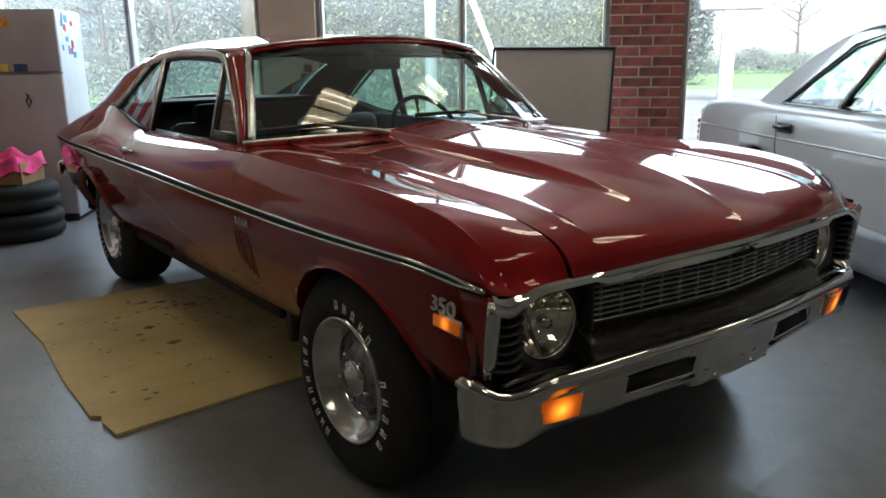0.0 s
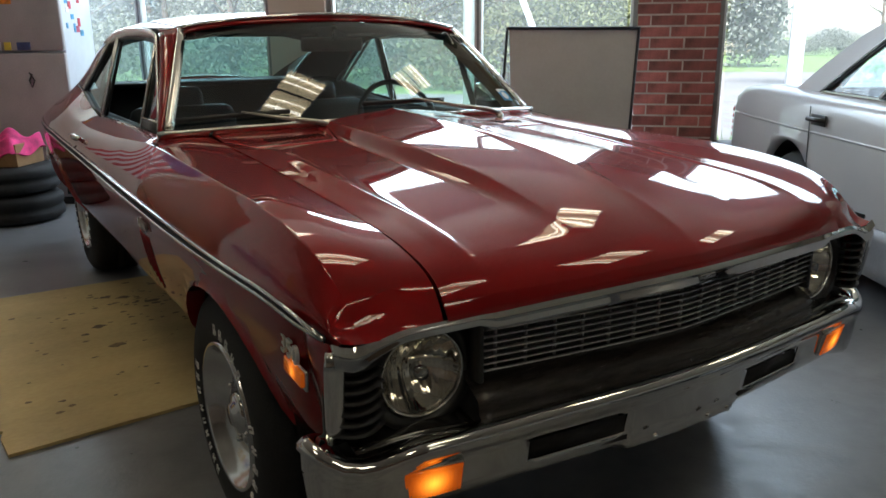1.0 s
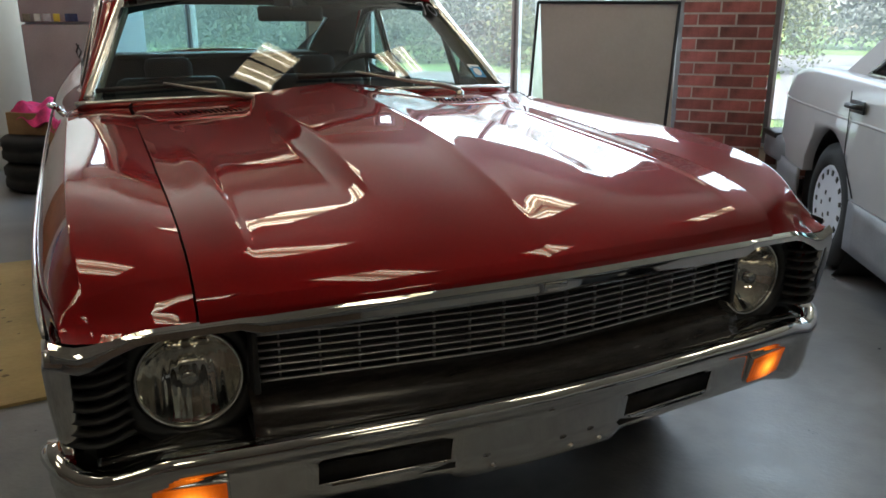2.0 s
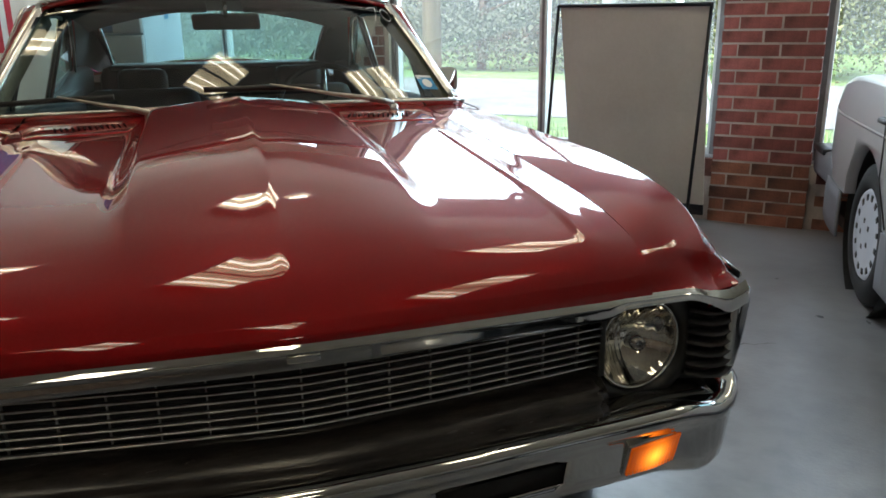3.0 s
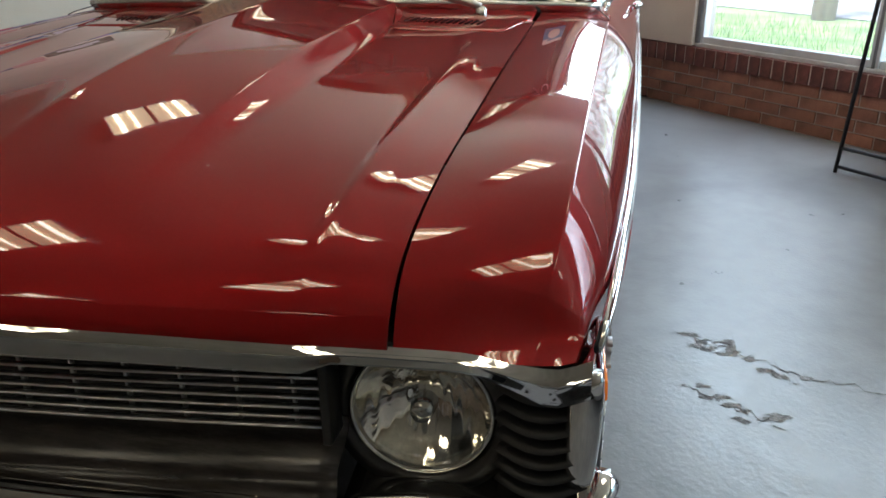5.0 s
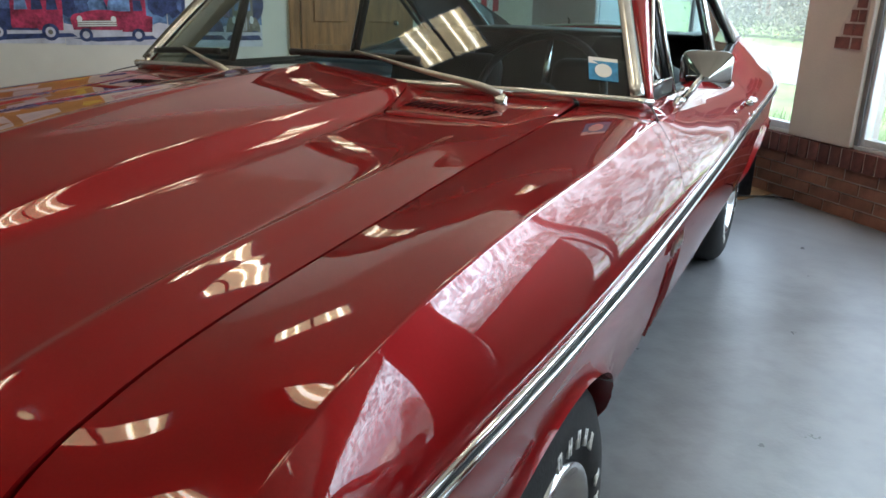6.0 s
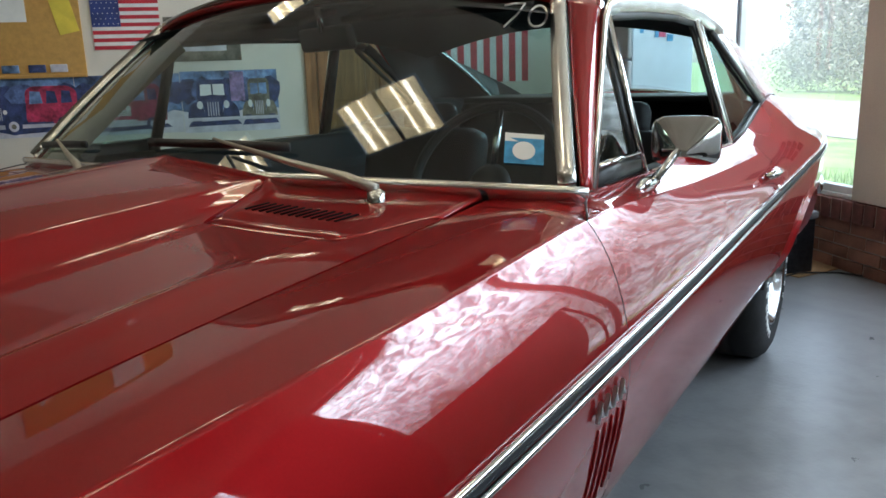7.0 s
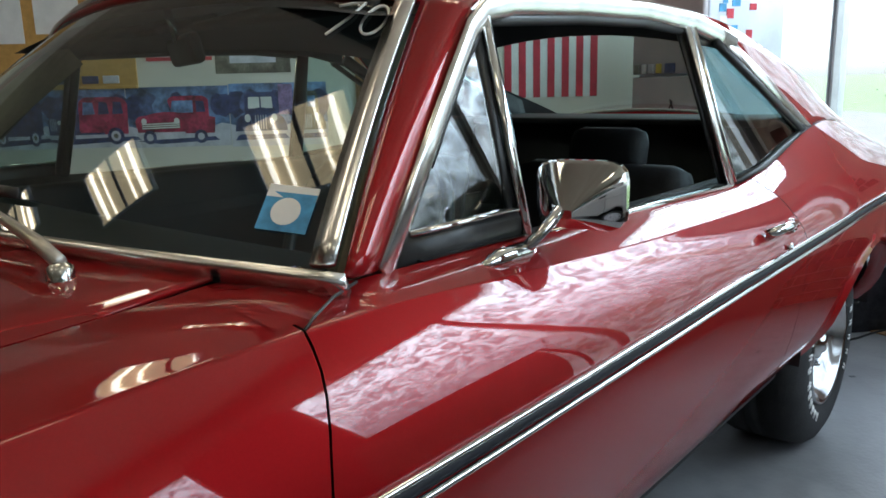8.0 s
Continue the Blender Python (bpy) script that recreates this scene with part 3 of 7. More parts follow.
placed(obj("grass", bm, BLADE, smooth=False), "tufts of long spring grass", "grass", "stuff")


def leaf_cloud(centres, sigma, sizes, seed, floor_z, leaf):
    """Many small leaf quads scattered round the centres."""
    rs = np.random.RandomState(seed)
    n = len(centres)
    c = centres + rs.normal(size=(n, 3)) * sigma * np.array((1, 1, 0.75))
    c = c[c[:, 2] > floor_z]
    n = len(c)
    d = rs.normal(size=(n, 3))
    d /= np.linalg.norm(d, axis=1)[:, None]
    e = np.cross(d, rs.normal(size=(n, 3)))
    e /= np.linalg.norm(e, axis=1)[:, None]
    f = np.cross(d, e)
    s = rs.uniform(*sizes, size=(n, 1))
    v = np.stack([c + e * s, c + f * s * 0.6, c - e * s, c - f * s * 0.6], 1).reshape(-1, 3)
    me = bpy.data.meshes.new("leaves")
    me.from_pydata(v.tolist(), [], np.arange(4 * n).reshape(-1, 4).tolist())
    me.materials.append(leaf)
    way = (c - c.mean(axis=0)) / (c.std(axis=0) + 0.1) * 0.5 + np.array((0, 0, 1.0)) + d * 0.25
    way /= np.linalg.norm(way, axis=1)[:, None]
    me.polygons.foreach_set("use_smooth", [True] * n)
    me.normals_split_custom_set(np.repeat(way, 4, axis=0).tolist())
    return me


def tree(u, n, height, spread, leaf, count, seed, trunk_r=0.16):
    """Tapered trunk with forked limbs and a ragged crown of many small leaves."""
    rnd = random.Random(seed)
    root = new("tree")
    root.matrix_world = ROOM @ pose(u, n, -0.10)
    tagged(root, "leafy spring tree across the lawn", "tree", "trees outside")
    bm = tube([(0, 0, 0), (0.05, 0.03, height * 0.25), (-0.05, 0.06, height * 0.5), (0.03, 0, height * 0.8)], [trunk_r, trunk_r * 0.8, trunk_r * 0.55, trunk_r * 0.15], 8)
    tips = []
    for k in range(13):
        a, z0 = rnd.uniform(0, 6.28), height * rnd.uniform(0.25, 0.65)
        l = spread * rnd.uniform(0.5, 1.0)
        tip = Vector((math.cos(a) * l, math.sin(a) * l, z0 + height * rnd.uniform(0.12, 0.35)))
        tube([(0, 0, z0), tip * 0.5 + Vector((0, 0, z0 * 0.45)), tip], [trunk_r * 0.4, trunk_r * 0.22, 0.012], 6, bm)
        tips.append(tip)
    part("trunk", bm, BARK, root)
    tips.append(Vector((0, 0, height * 0.9)))
    me = leaf_cloud(np.array([tips[k] for k in np.random.RandomState(seed).randint(0, len(tips), count)]), spread * 0.36, (0.022, 0.062), seed, height * 0.06, leaf)
    crown = new("crown", me)
    crown.parent = root
    return root


TREES = [(-13.5, 24, 7.5, 3.4), (-9.5, 21, 6.5, 3.0), (-6.2, 22, 7.0, 3.2), (-3.0, 20, 5.2, 3.0), (-0.4, 21, 5.0, 2.6), (8.5, 64, 7.5, 3.6), (19.5, 66, 8.0, 4.4), (30, 68, 9, 4.8), (-18, 27, 9, 4.0), (-24, 30, 9.5, 4.5), (38, 70, 9.5, 4.5), (-31, 32, 10, 5), (-40, 38, 11, 5.5)]
for i, (u, n, h, s) in enumerate(TREES):
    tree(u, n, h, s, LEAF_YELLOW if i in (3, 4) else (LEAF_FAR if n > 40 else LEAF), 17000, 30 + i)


def hedge(u0, u1, n, h, seed, leaf, dense=2000, sizes=(0.028, 0.07)):
    rs = np.random.RandomState(seed)
    k = int((u1 - u0) * dense)
    u = rs.uniform(u0, u1, k)
    top = h * (0.7 + 0.3 * np.sin(u * 1.3 + seed) * np.sin(u * 0.37))
    c = np.stack([u, n + rs.normal(size=k) * 0.6, top * rs.uniform(0, 1, k) ** 0.6 - 0.05], 1)
    me = leaf_cloud(c, 0.16, sizes, seed, -0.1, leaf)
    return placed(new("hedge", me), "ragged green bushes beyond the road", "bush", "stuff")


hedge(-26, -5.5, 20.5, 2.4, 3, LEAF)
hedge(-5.5, 2.4, 18.8, 3.1, 7, LEAF_YELLOW)
# tall pale backdrop: fills gaps between the trees with the haze tone
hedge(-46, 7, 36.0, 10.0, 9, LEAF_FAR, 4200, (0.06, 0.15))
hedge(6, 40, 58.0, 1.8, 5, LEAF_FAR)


def utility_pole(u, n):
    root = new("utility_pole")
    root.matrix_world = ROOM @ pose(u, n, -0.10)
    tagged(root, "weathered wooden utility pole on the lawn", "pole")
    part("shaft", tube([(0, 0, 0), (0, 0, 9)], [0.15, 0.11], 14), POLE_WOOD, root)
    part("crossarm", boxed(-1.1, 1.1, -0.06, 0.06, 8.0, 8.14, 0.01), POLE_WOOD, root)
    return root


utility_pole(-4.7, 9.25)
lamp_pole = obj("metal_pole", tube([(0, 0, 0), (0, 0, 7)], [0.09, 0.06], 14), WHITE_SIDE)
lamp_pole.matrix_world = ROOM @ pose(-1.78, 8.6, -0.10)
tagged(lamp_pole, "pale metal pole standing on the lawn", "pole")


def guy_marker(u, n, lean):
    root = new("guy_marker")
    root.matrix_world = ROOM @ pose(u, n, -0.10, 0, lean, 0)
    tagged(root, "white plastic guy-wire guard leaning over the lawn", "guy wire")
    part("guard", tube([(0, 0, 0), (0, 0, 2.6)], 0.045, 10), WHITE_SIDE, root)
    part("wire", tube([(0, 0, 2.6), (0, 0, 9)], 0.012, 6), DARK_STEEL, root)


guy_marker(-0.35, 9.0, -22)


def road_sign(u, n):
    root = new("road_sign")
    root.matrix_world = ROOM @ pose(u, n, -0.10)
    tagged(root, "white roadside sign board on a post", "sign")
    part("post", boxed(-0.18, 0.18, -0.12, 0.12, 0, 2.6, 0.02), WHITE_SIDE, root)
    part("panel_frame", boxed(-0.85, 0.85, -0.16, 0.16, 3.0, 4.6, 0.03), ALU_DARK, root)
    part("panel", boxed(-0.75, 0.75, -0.18, 0.18, 3.1, 4.5, 0.01), PAPER, root)
    part("lower_panel", boxed(-0.85, 0.85, -0.14, 0.14, 2.55, 2.85, 0.02), ALU_DARK, root)
    part("lower_face", boxed(-0.80, 0.80, -0.16, 0.16, 2.60, 2.80, 0.01), PAPER, root)


road_sign(4.75, 20.6)


def far_car(u, n, turn, paint, tall, label):
    """A car out on the road: body with hood and cabin, dark glass, four wheels."""
    root = new("road_car")
    root.matrix_world = ROOM @ pose(u, n, -0.085, 0, 0, turn)
    tagged(root, label, "car", "cars outside")
    prof = [(-2.1, 0.35), (-2.15, 0.62), (-2.05, 0.80), (-1.0, 0.92), (1.55, 0.94), (2.1, 0.84), (2.15, 0.55), (2.1, 0.35)]
    part("body", outline(prof, 1.6, Matrix.Translation((0, -0.8, 0))), paint, root, smooth=False)
    cab = [(-0.95, 0.90), (-0.35, tall), (1.0, tall + 0.02), (1.6, 0.92)]
    part("cabin", outline(cab, 1.36, Matrix.Translation((0, -0.68, 0))), paint, root, smooth=False)
    for y in (-0.684, 0.680):
        part("side_window", outline([(-0.75, 0.95), (-0.28, tall - 0.07), (0.94, tall - 0.06), (1.38, 0.96)], 0.004, Matrix.Translation((0, y, 0))), BLACK, root, smooth=False)
    for x in (-1.35, 1.35):
        for y in (-0.72, 0.72):
            bm = lathe([(-0.10, 0.0005), (-0.10, 0.29), (-0.07, 0.32), (0.07, 0.32), (0.10, 0.29), (0.10, 0.0005)], 20, "y")
            bmesh.ops.recalc_face_normals(bm, faces=bm.faces[:])
            q = part("wheel", bm, RUBBER, root)
            q.matrix_basis = pose(x, y, 0.32)


far_car(17.6, 74.0, 8, DARK_CAR, 1.72, "dark grey off-road car on the far road")
far_car(7.3, 52.0, -6, PRINT_SEPIA, 1.45, "dark saloon car far off")
# ---- the red coupe: front axle at y = 0, nose towards -y ----
TRACK, WHEELBASE, TYRE_R = 0.745, 2.815, 0.33
f_crest_z = pchip([(-0.70, 0.735), (-0.665, 0.752), (-0.64, 0.79), (-0.6, 0.822), (-0.52, 0.857), (-0.42, 0.882), (-0.3, 0.900), (-0.1, 0.914), (0.3, 0.922), (0.75, 0.934), (1.1, 0.918), (1.4, 0.903), (2.0, 0.892), (2.6, 0.925), (3.2, 0.915), (3.7, 0.865), (3.95, 0.80)])
f_crest_x = pchip([(-0.70, 0.775), (-0.5, 0.795), (0.0, 0.80), (0.75, 0.80), (1.4, 0.812), (2.0, 0.818), (2.6, 0.822), (3.2, 0.790), (3.95, 0.71)])
f_mid_x = pchip([(-0.70, 0.832), (-0.62, 0.842), (-0.5, 0.853), (0.0, 0.876), (0.5, 0.884), (1.5, 0.890), (2.8, 0.890), (3.4, 0.862), (3.95, 0.775)])
f_belt_x = pchip([(0.8, 0.752), (1.2, 0.748), (2.0, 0.748), (2.55, 0.735), (2.9, 0.715), (3.3, 0.685), (3.7, 0.655), (3.95, 0.62)])
f_belt_z = pchip([(0.8, 0.953), (1.2, 0.946), (1.6, 0.936), (2.0, 0.930), (2.2, 0.945), (2.55, 1.012), (2.75, 1.03), (3.0, 1.015), (3.3, 0.975), (3.7, 0.91), (3.95, 0.85)])
f_trim_z = pchip([(-0.66, 0.745), (-0.34, 0.768), (0.1, 0.766), (0.75, 0.772), (1.6, 0.786), (2.3, 0.793), (2.7, 0.80), (3.9, 0.80)])
f_rock_z = pchip([(-0.7, 0.42), (-0.45, 0.40), (0.5, 0.392), (2.3, 0.392), (3.2, 0.40), (3.95, 0.46)])


def side_section(y):
    """Points (x, z) of the body side from its top inner edge down to the rocker."""
    if y < 0.80:
        top = (0.622, f_seam_z(y))
        w = 0.0
    else:
        top = (f_belt_x(y), f_belt_z(y))
    cx, cz, mx = f_crest_x(y), f_crest_z(y), f_mid_x(y)
    tz = f_trim_z(y)
    drop = cz - tz
    mid = ((top[0] + cx) / 2 + 0.004, (top[1] + cz) / 2 + (0.006 if y < 0.8 else 0.0))
    rk = f_rock_z(y)
    dx = mx - cx
    return [top, mid, (cx, cz), (cx + 0.46 * dx, cz - 0.33 * drop), (cx + 0.86 * dx, cz - 0.74 * drop), (mx, tz - 0.03), (mx - 0.014, 0.62), (mx - 0.048, 0.49), (mx - 0.115, rk)]


SIDE_S = [0, 0.35, 0.7, 1.0, 1.4, 1.7, 1.86, 1.93, 1.975, 2.025, 2.07, 2.14, 2.3, 2.65, 3.0, 3.4, 3.8, 4.3, 4.8, 5.2, 5.6, 6.0, 6.35, 6.7, 7.0, 7.35, 7.7, 8.0]


def side_point(y, s):
    sec = side_section(y)
    i = min(int(s), len(sec) - 2)
    p = [Vector((*sec[max(0, min(len(sec) - 1, i + k))], 0)) for k in (-1, 0, 1, 2)]
    t = s - i
    m1, m2 = (p[2] - p[0]) * 0.5, (p[3] - p[1]) * 0.5
    soft = smoothstep(2.0, 2.5, y)  # the shoulder is a crisp crease up to the haunch
    if i == 1:
        m2 = m2.lerp((p[2] - p[1]) * 0.9, 1 - soft)
    if i == 2:
        m1 = m1.lerp((p[2] - p[1]) * 0.9, 1 - soft)
    q = p[1] * (2 * t**3 - 3 * t**2 + 1) + m1 * (t**3 - 2 * t**2 + t) + p[2] * (3 * t**2 - 2 * t**3) + m2 * (t**3 - t**2)
    return q.x, q.y


def side_x(y, z):
    """Half width of the body at a height below the crest."""
    best = min((abs(side_point(y, s)[1] - z), side_point(y, s)[0]) for s in np.arange(2.2, 8.01, 0.05))
    return best[1]


def side_panel(sign, ys, arches=()):
    """A body side between stations, with round wheel openings that have an inward lip."""
    bm = bmesh.new()
    rows = []
    for y in ys:
        row = []
        for s in SIDE_S:
            x, z = side_point(y, s)
            k = smoothstep(-0.42, -0.70, y)
            low = smoothstep(3.5, 7.0, s)
            rake = -0.045 * smoothstep(0.925, 0.78, z) * smoothstep(0.3, 0.7225, y) * smoothstep(1.25, 0.7258, y)
            row.append(bm.verts.new((sign * (x - 0.05 * k * low), y + k * (0.012 + 0.028 * min(1.0, s / 2) + 0.09 * low) + rake, z)))
        rows.append(row)
    for a in range(len(ys) - 1):
        for b in range(len(SIDE_S) - 1):
            q = [rows[a][b], rows[a + 1][b], rows[a + 1][b + 1], rows[a][b + 1]]
            bm.faces.new(q if sign > 0 else q[::-1])
    for cy, cz, r, flat in arches:
        inside = lambda v: math.hypot(v.co.y - cy, (v.co.z - cz) * flat) < r
        ins = {v for v in bm.verts if inside(v)}
        bmesh.ops.delete(bm, geom=[f for f in bm.faces if all(v in ins for v in f.verts)], context="FACES")
        ring = []
        for v in bm.verts:
            if v in ins and v.link_faces:
                d = Vector((v.co.y - cy, (v.co.z - cz) * flat))
                d = d.normalized() * r if d.length > 1e-4 else Vector((0, r))
                v.co.y, v.co.z = cy + d.x, cz + d.y / flat
                v.co.x = sign * max(abs(v.co.x), side_x(v.co.y, v.co.z))
                ring.append(v)
        rs = set(ring)
        edges = [e for e in bm.edges if len(e.link_faces) == 1 and all(v in rs for v in e.verts)]
        # a rolled lip: slightly proud, then turned inward
        ex = bmesh.ops.extrude_edge_only(bm, edges=edges)
        vs = [g for g in ex["geom"] if isinstance(g, bmesh.types.BMVert)]
        for v in vs:
            d = Vector((v.co.y - cy, v.co.z - cz)).normalized()
            v.co.x += sign * 0.010
            v.co.y -= d.x * 0.012
            v.co.z -= d.y * 0.012
        e2 = [g for g in ex["geom"] if isinstance(g, bmesh.types.BMEdge)]
        ex = bmesh.ops.extrude_edge_only(bm, edges=e2)
        for g in ex["geom"]:
            if isinstance(g, bmesh.types.BMVert):
                g.co.x -= sign * 0.05
    bmesh.ops.delete(bm, geom=[v for v in bm.verts if not v.link_faces], context="VERTS")
    bmesh.ops.recalc_face_normals(bm, faces=bm.faces[:])
    return bm


# hood: distance p back from its curved front edge; heights along the centre crease, the top edge and
# foot of the raised middle, the slim ridge beside it and the seam to the fender
hood_front = lambda x: -0.757 + 0.072 * (abs(x) / 0.62) ** 1.35
hood_rear = lambda x: 0.435 + 0.195 * smoothstep(0.310, 0.250, abs(x)) + 0.18 * smoothstep(0.555, 0.610, abs(x))
HOOD_X = [0.0, 0.252, 0.300, 0.520, 0.622]
HOOD_Z = [
    pchip([(0, 0.777), (0.018, 0.800), (0.057, 0.828), (0.157, 0.870), (0.257, 0.898), (0.357, 0.921), (0.457, 0.941), (0.557, 0.957), (0.657, 0.969), (0.807, 0.983), (1.057, 0.999), (1.40, 1.013)]),
    pchip([(0, 0.770), (0.018, 0.798), (0.057, 0.828), (0.157, 0.868), (0.306, 0.902), (0.406, 0.922), (0.516, 0.938), (0.646, 0.951), (0.756, 0.958), (0.836, 0.963), (1.036, 0.972), (1.236, 0.981), (1.40, 0.987)]),
    pchip([(0, 0.768), (0.018, 0.797), (0.057, 0.828), (0.157, 0.866), (0.24, 0.882), (0.343, 0.894), (0.466, 0.904), (0.63, 0.914), (0.86, 0.927), (1.015, 0.936), (1.186, 0.946), (1.40, 0.957)]),
    pchip([(0, 0.758), (0.016, 0.792), (0.06, 0.834), (0.11, 0.852), (0.2, 0.868), (0.3, 0.881), (0.42, 0.891), (0.56, 0.901), (0.70, 0.911), (0.82, 0.920), (0.96, 0.931), (1.12, 0.939), (1.40, 0.952)]),
    pchip([(0, 0.752), (0.016, 0.786), (0.063, 0.830), (0.105, 0.844), (0.16, 0.857), (0.235, 0.869), (0.315, 0.878), (0.395, 0.884), (0.585, 0.898), (0.725, 0.909), (0.885, 0.920), (1.085, 0.930), (1.235, 0.938), (1.42, 0.948)]),
]


def eased(f):
    """The same curve with its bends rounded over, more so away from the nose."""
    def at(p):
        w = min(0.11, 0.75 * max(p, 0.0), 0.75 * max(1.42 - p, 0.0))
        return sum(f(p + w * k / 4) * c for k, c in zip(range(-4, 5), (1, 2, 3, 4, 5, 4, 3, 2, 1))) / 25

    ps = np.linspace(0, 1.42, 500)
    zs = np.array([at(v) for v in ps])
    return lambda p: float(np.interp(p, ps, zs))


HOOD_Z = [eased(f) for f in HOOD_Z]


def f_seam_z(y):
    """Height of the seam between hood and fender."""
    return HOOD_Z[4](y + 0.685) if y > -0.685 else 0.752 + (y + 0.685) * 1.2


def hood_z(x, y):
    """Height of the hood, its creases slightly rounded."""
    return (hood_fold(x - 0.006, y) + 2 * hood_fold(x, y) + hood_fold(x + 0.006, y)) / 4


def hood_fold(x, y):
    p = max(0.0, y - hood_front(x))
    a = min(abs(x), 0.622)
    i = max(k for k in range(4) if a >= HOOD_X[k])
    t = (a - HOOD_X[i]) / (HOOD_X[i + 1] - HOOD_X[i])
    lo, hi = HOOD_Z[i](p), HOOD_Z[i + 1](p)
    if i == 1:  # flank of the raised middle: crisp upper edge, soft foot
        t = 1 - (1 - t) ** 1.35
    z = lo + (hi - lo) * t + 0.0035 * max(0.0, 1 - a / 0.03) * smoothstep(0.03, 0.15, p)
    z += (0.0035, 0.0, -0.0015, 0.0015)[i] * 4 * t * (1 - t) * smoothstep(0.0, 0.2, p)
    return z + 0.0045 * max(0.0, 1 - abs(a - 0.52) / (0.012 if a < 0.52 else 0.045)) * smoothstep(0.04, 0.16, p) * smoothstep(0.36, 0.22, y)


def hood_mesh(x0, x1, n):
    xs = sorted(set([round(v, 4) for v in span(x0, x1, n)] + [0.0, 0.003, -0.003, 0.006, -0.006, 0.012, -0.012] + [s * d for s in (-1, 1) for d in (0.240, 0.244, 0.248, 0.252, 0.256, 0.260, 0.266, 0.276, 0.288, 0.300, 0.312, 0.502, 0.508, 0.515, 0.520, 0.525, 0.535, 0.550, 0.560, 0.570, 0.580, 0.590, 0.600, 0.610)]))
    xs = [v for v in xs if x0 <= v <= x1]
    vs = [i / 80 for i in range(81)]
    vs = sorted(set(vs) | {0.004, 0.008, 0.012, 0.025})

    def at(x, v):
        y0 = hood_front(x)
        y = y0 + (hood_rear(x) - y0) * v
        return (x, y, hood_z(x, y))

    bm = sheet(at, xs, vs)
    edge = [e for e in bm.edges if len(e.link_faces) == 1]
    ex = bmesh.ops.extrude_edge_only(bm, edges=edge)
    for g in ex["geom"]:
        if isinstance(g, bmesh.types.BMVert):
            g.co.z -= 0.018
            g.co.x *= 0.995
    return bm


ws_base = lambda x: Vector((x, 0.645 + 0.165 * (abs(x) / 0.73) ** 1.8, 0.986 - 0.024 * (abs(x) / 0.73) ** 2))
ws_top = lambda x: Vector((x * 0.80, 1.035 + 0.105 * (abs(x) / 0.73) ** 1.8, 1.330 - 0.046 * (abs(x) / 0.73) ** 2))


def ws_point(x, t, out=0.0):
    a, b = ws_base(x), ws_top(x)
    p = a.lerp(b, t) + Vector((0, -1, 0.9)).normalized() * (0.022 * 4 * t * (1 - t) * (1 - 0.6 * (abs(x) / 0.73) ** 2) + out)
    return p


roof_mid = pchip([(1.035, 1.330), (1.15, 1.347), (1.4, 1.366), (1.75, 1.374), (2.1, 1.368), (2.45, 1.340), (2.52, 1.332)])
roof_edge_z = pchip([(1.02, 1.283), (1.3, 1.290), (1.6, 1.300), (1.85, 1.303), (2.1, 1.294), (2.3, 1.272), (2.52, 1.235)])
roof_edge_x = pchip([(1.02, 0.590), (1.2, 0.625), (1.4, 0.638), (2.0, 0.640), (2.52, 0.622)])
sail_top = pchip([(2.1, 1.294), (2.3, 1.272), (2.52, 1.235), (2.9, 1.155), (3.2, 1.075), (3.45, 0.995), (3.62, 0.932)])
glass_x = lambda z: 0.742 - (z - 0.945) * 0.30


def side_poly(points, sign, out=0.0):
    """Window-plane points (y, z) set into the leaning side of the cabin."""
    return [Vector((sign * (glass_x(z) + out), y, z)) for y, z in points]


def flat_glass(points, sign, name, parent, label=""):
    bm = bmesh.new()
    vs = [bm.verts.new(p) for p in side_poly(points, sign, -0.006)]
    bm.faces.new(vs if sign > 0 else vs[::-1])
    ob = part(name, bm, WIND_GLASS, parent, label, smooth=False)
    ob.visible_shadow = False
    return ob


def ring_strip(points, sign, width, material, name, parent, label="", closed=False, out=0.004):
    pts = side_poly(points, sign, out)
    bm = tube(pts, 0.01, 8, closed=closed, flat=(0.007, width / 2))
    return part(name, bm, material, parent, label)


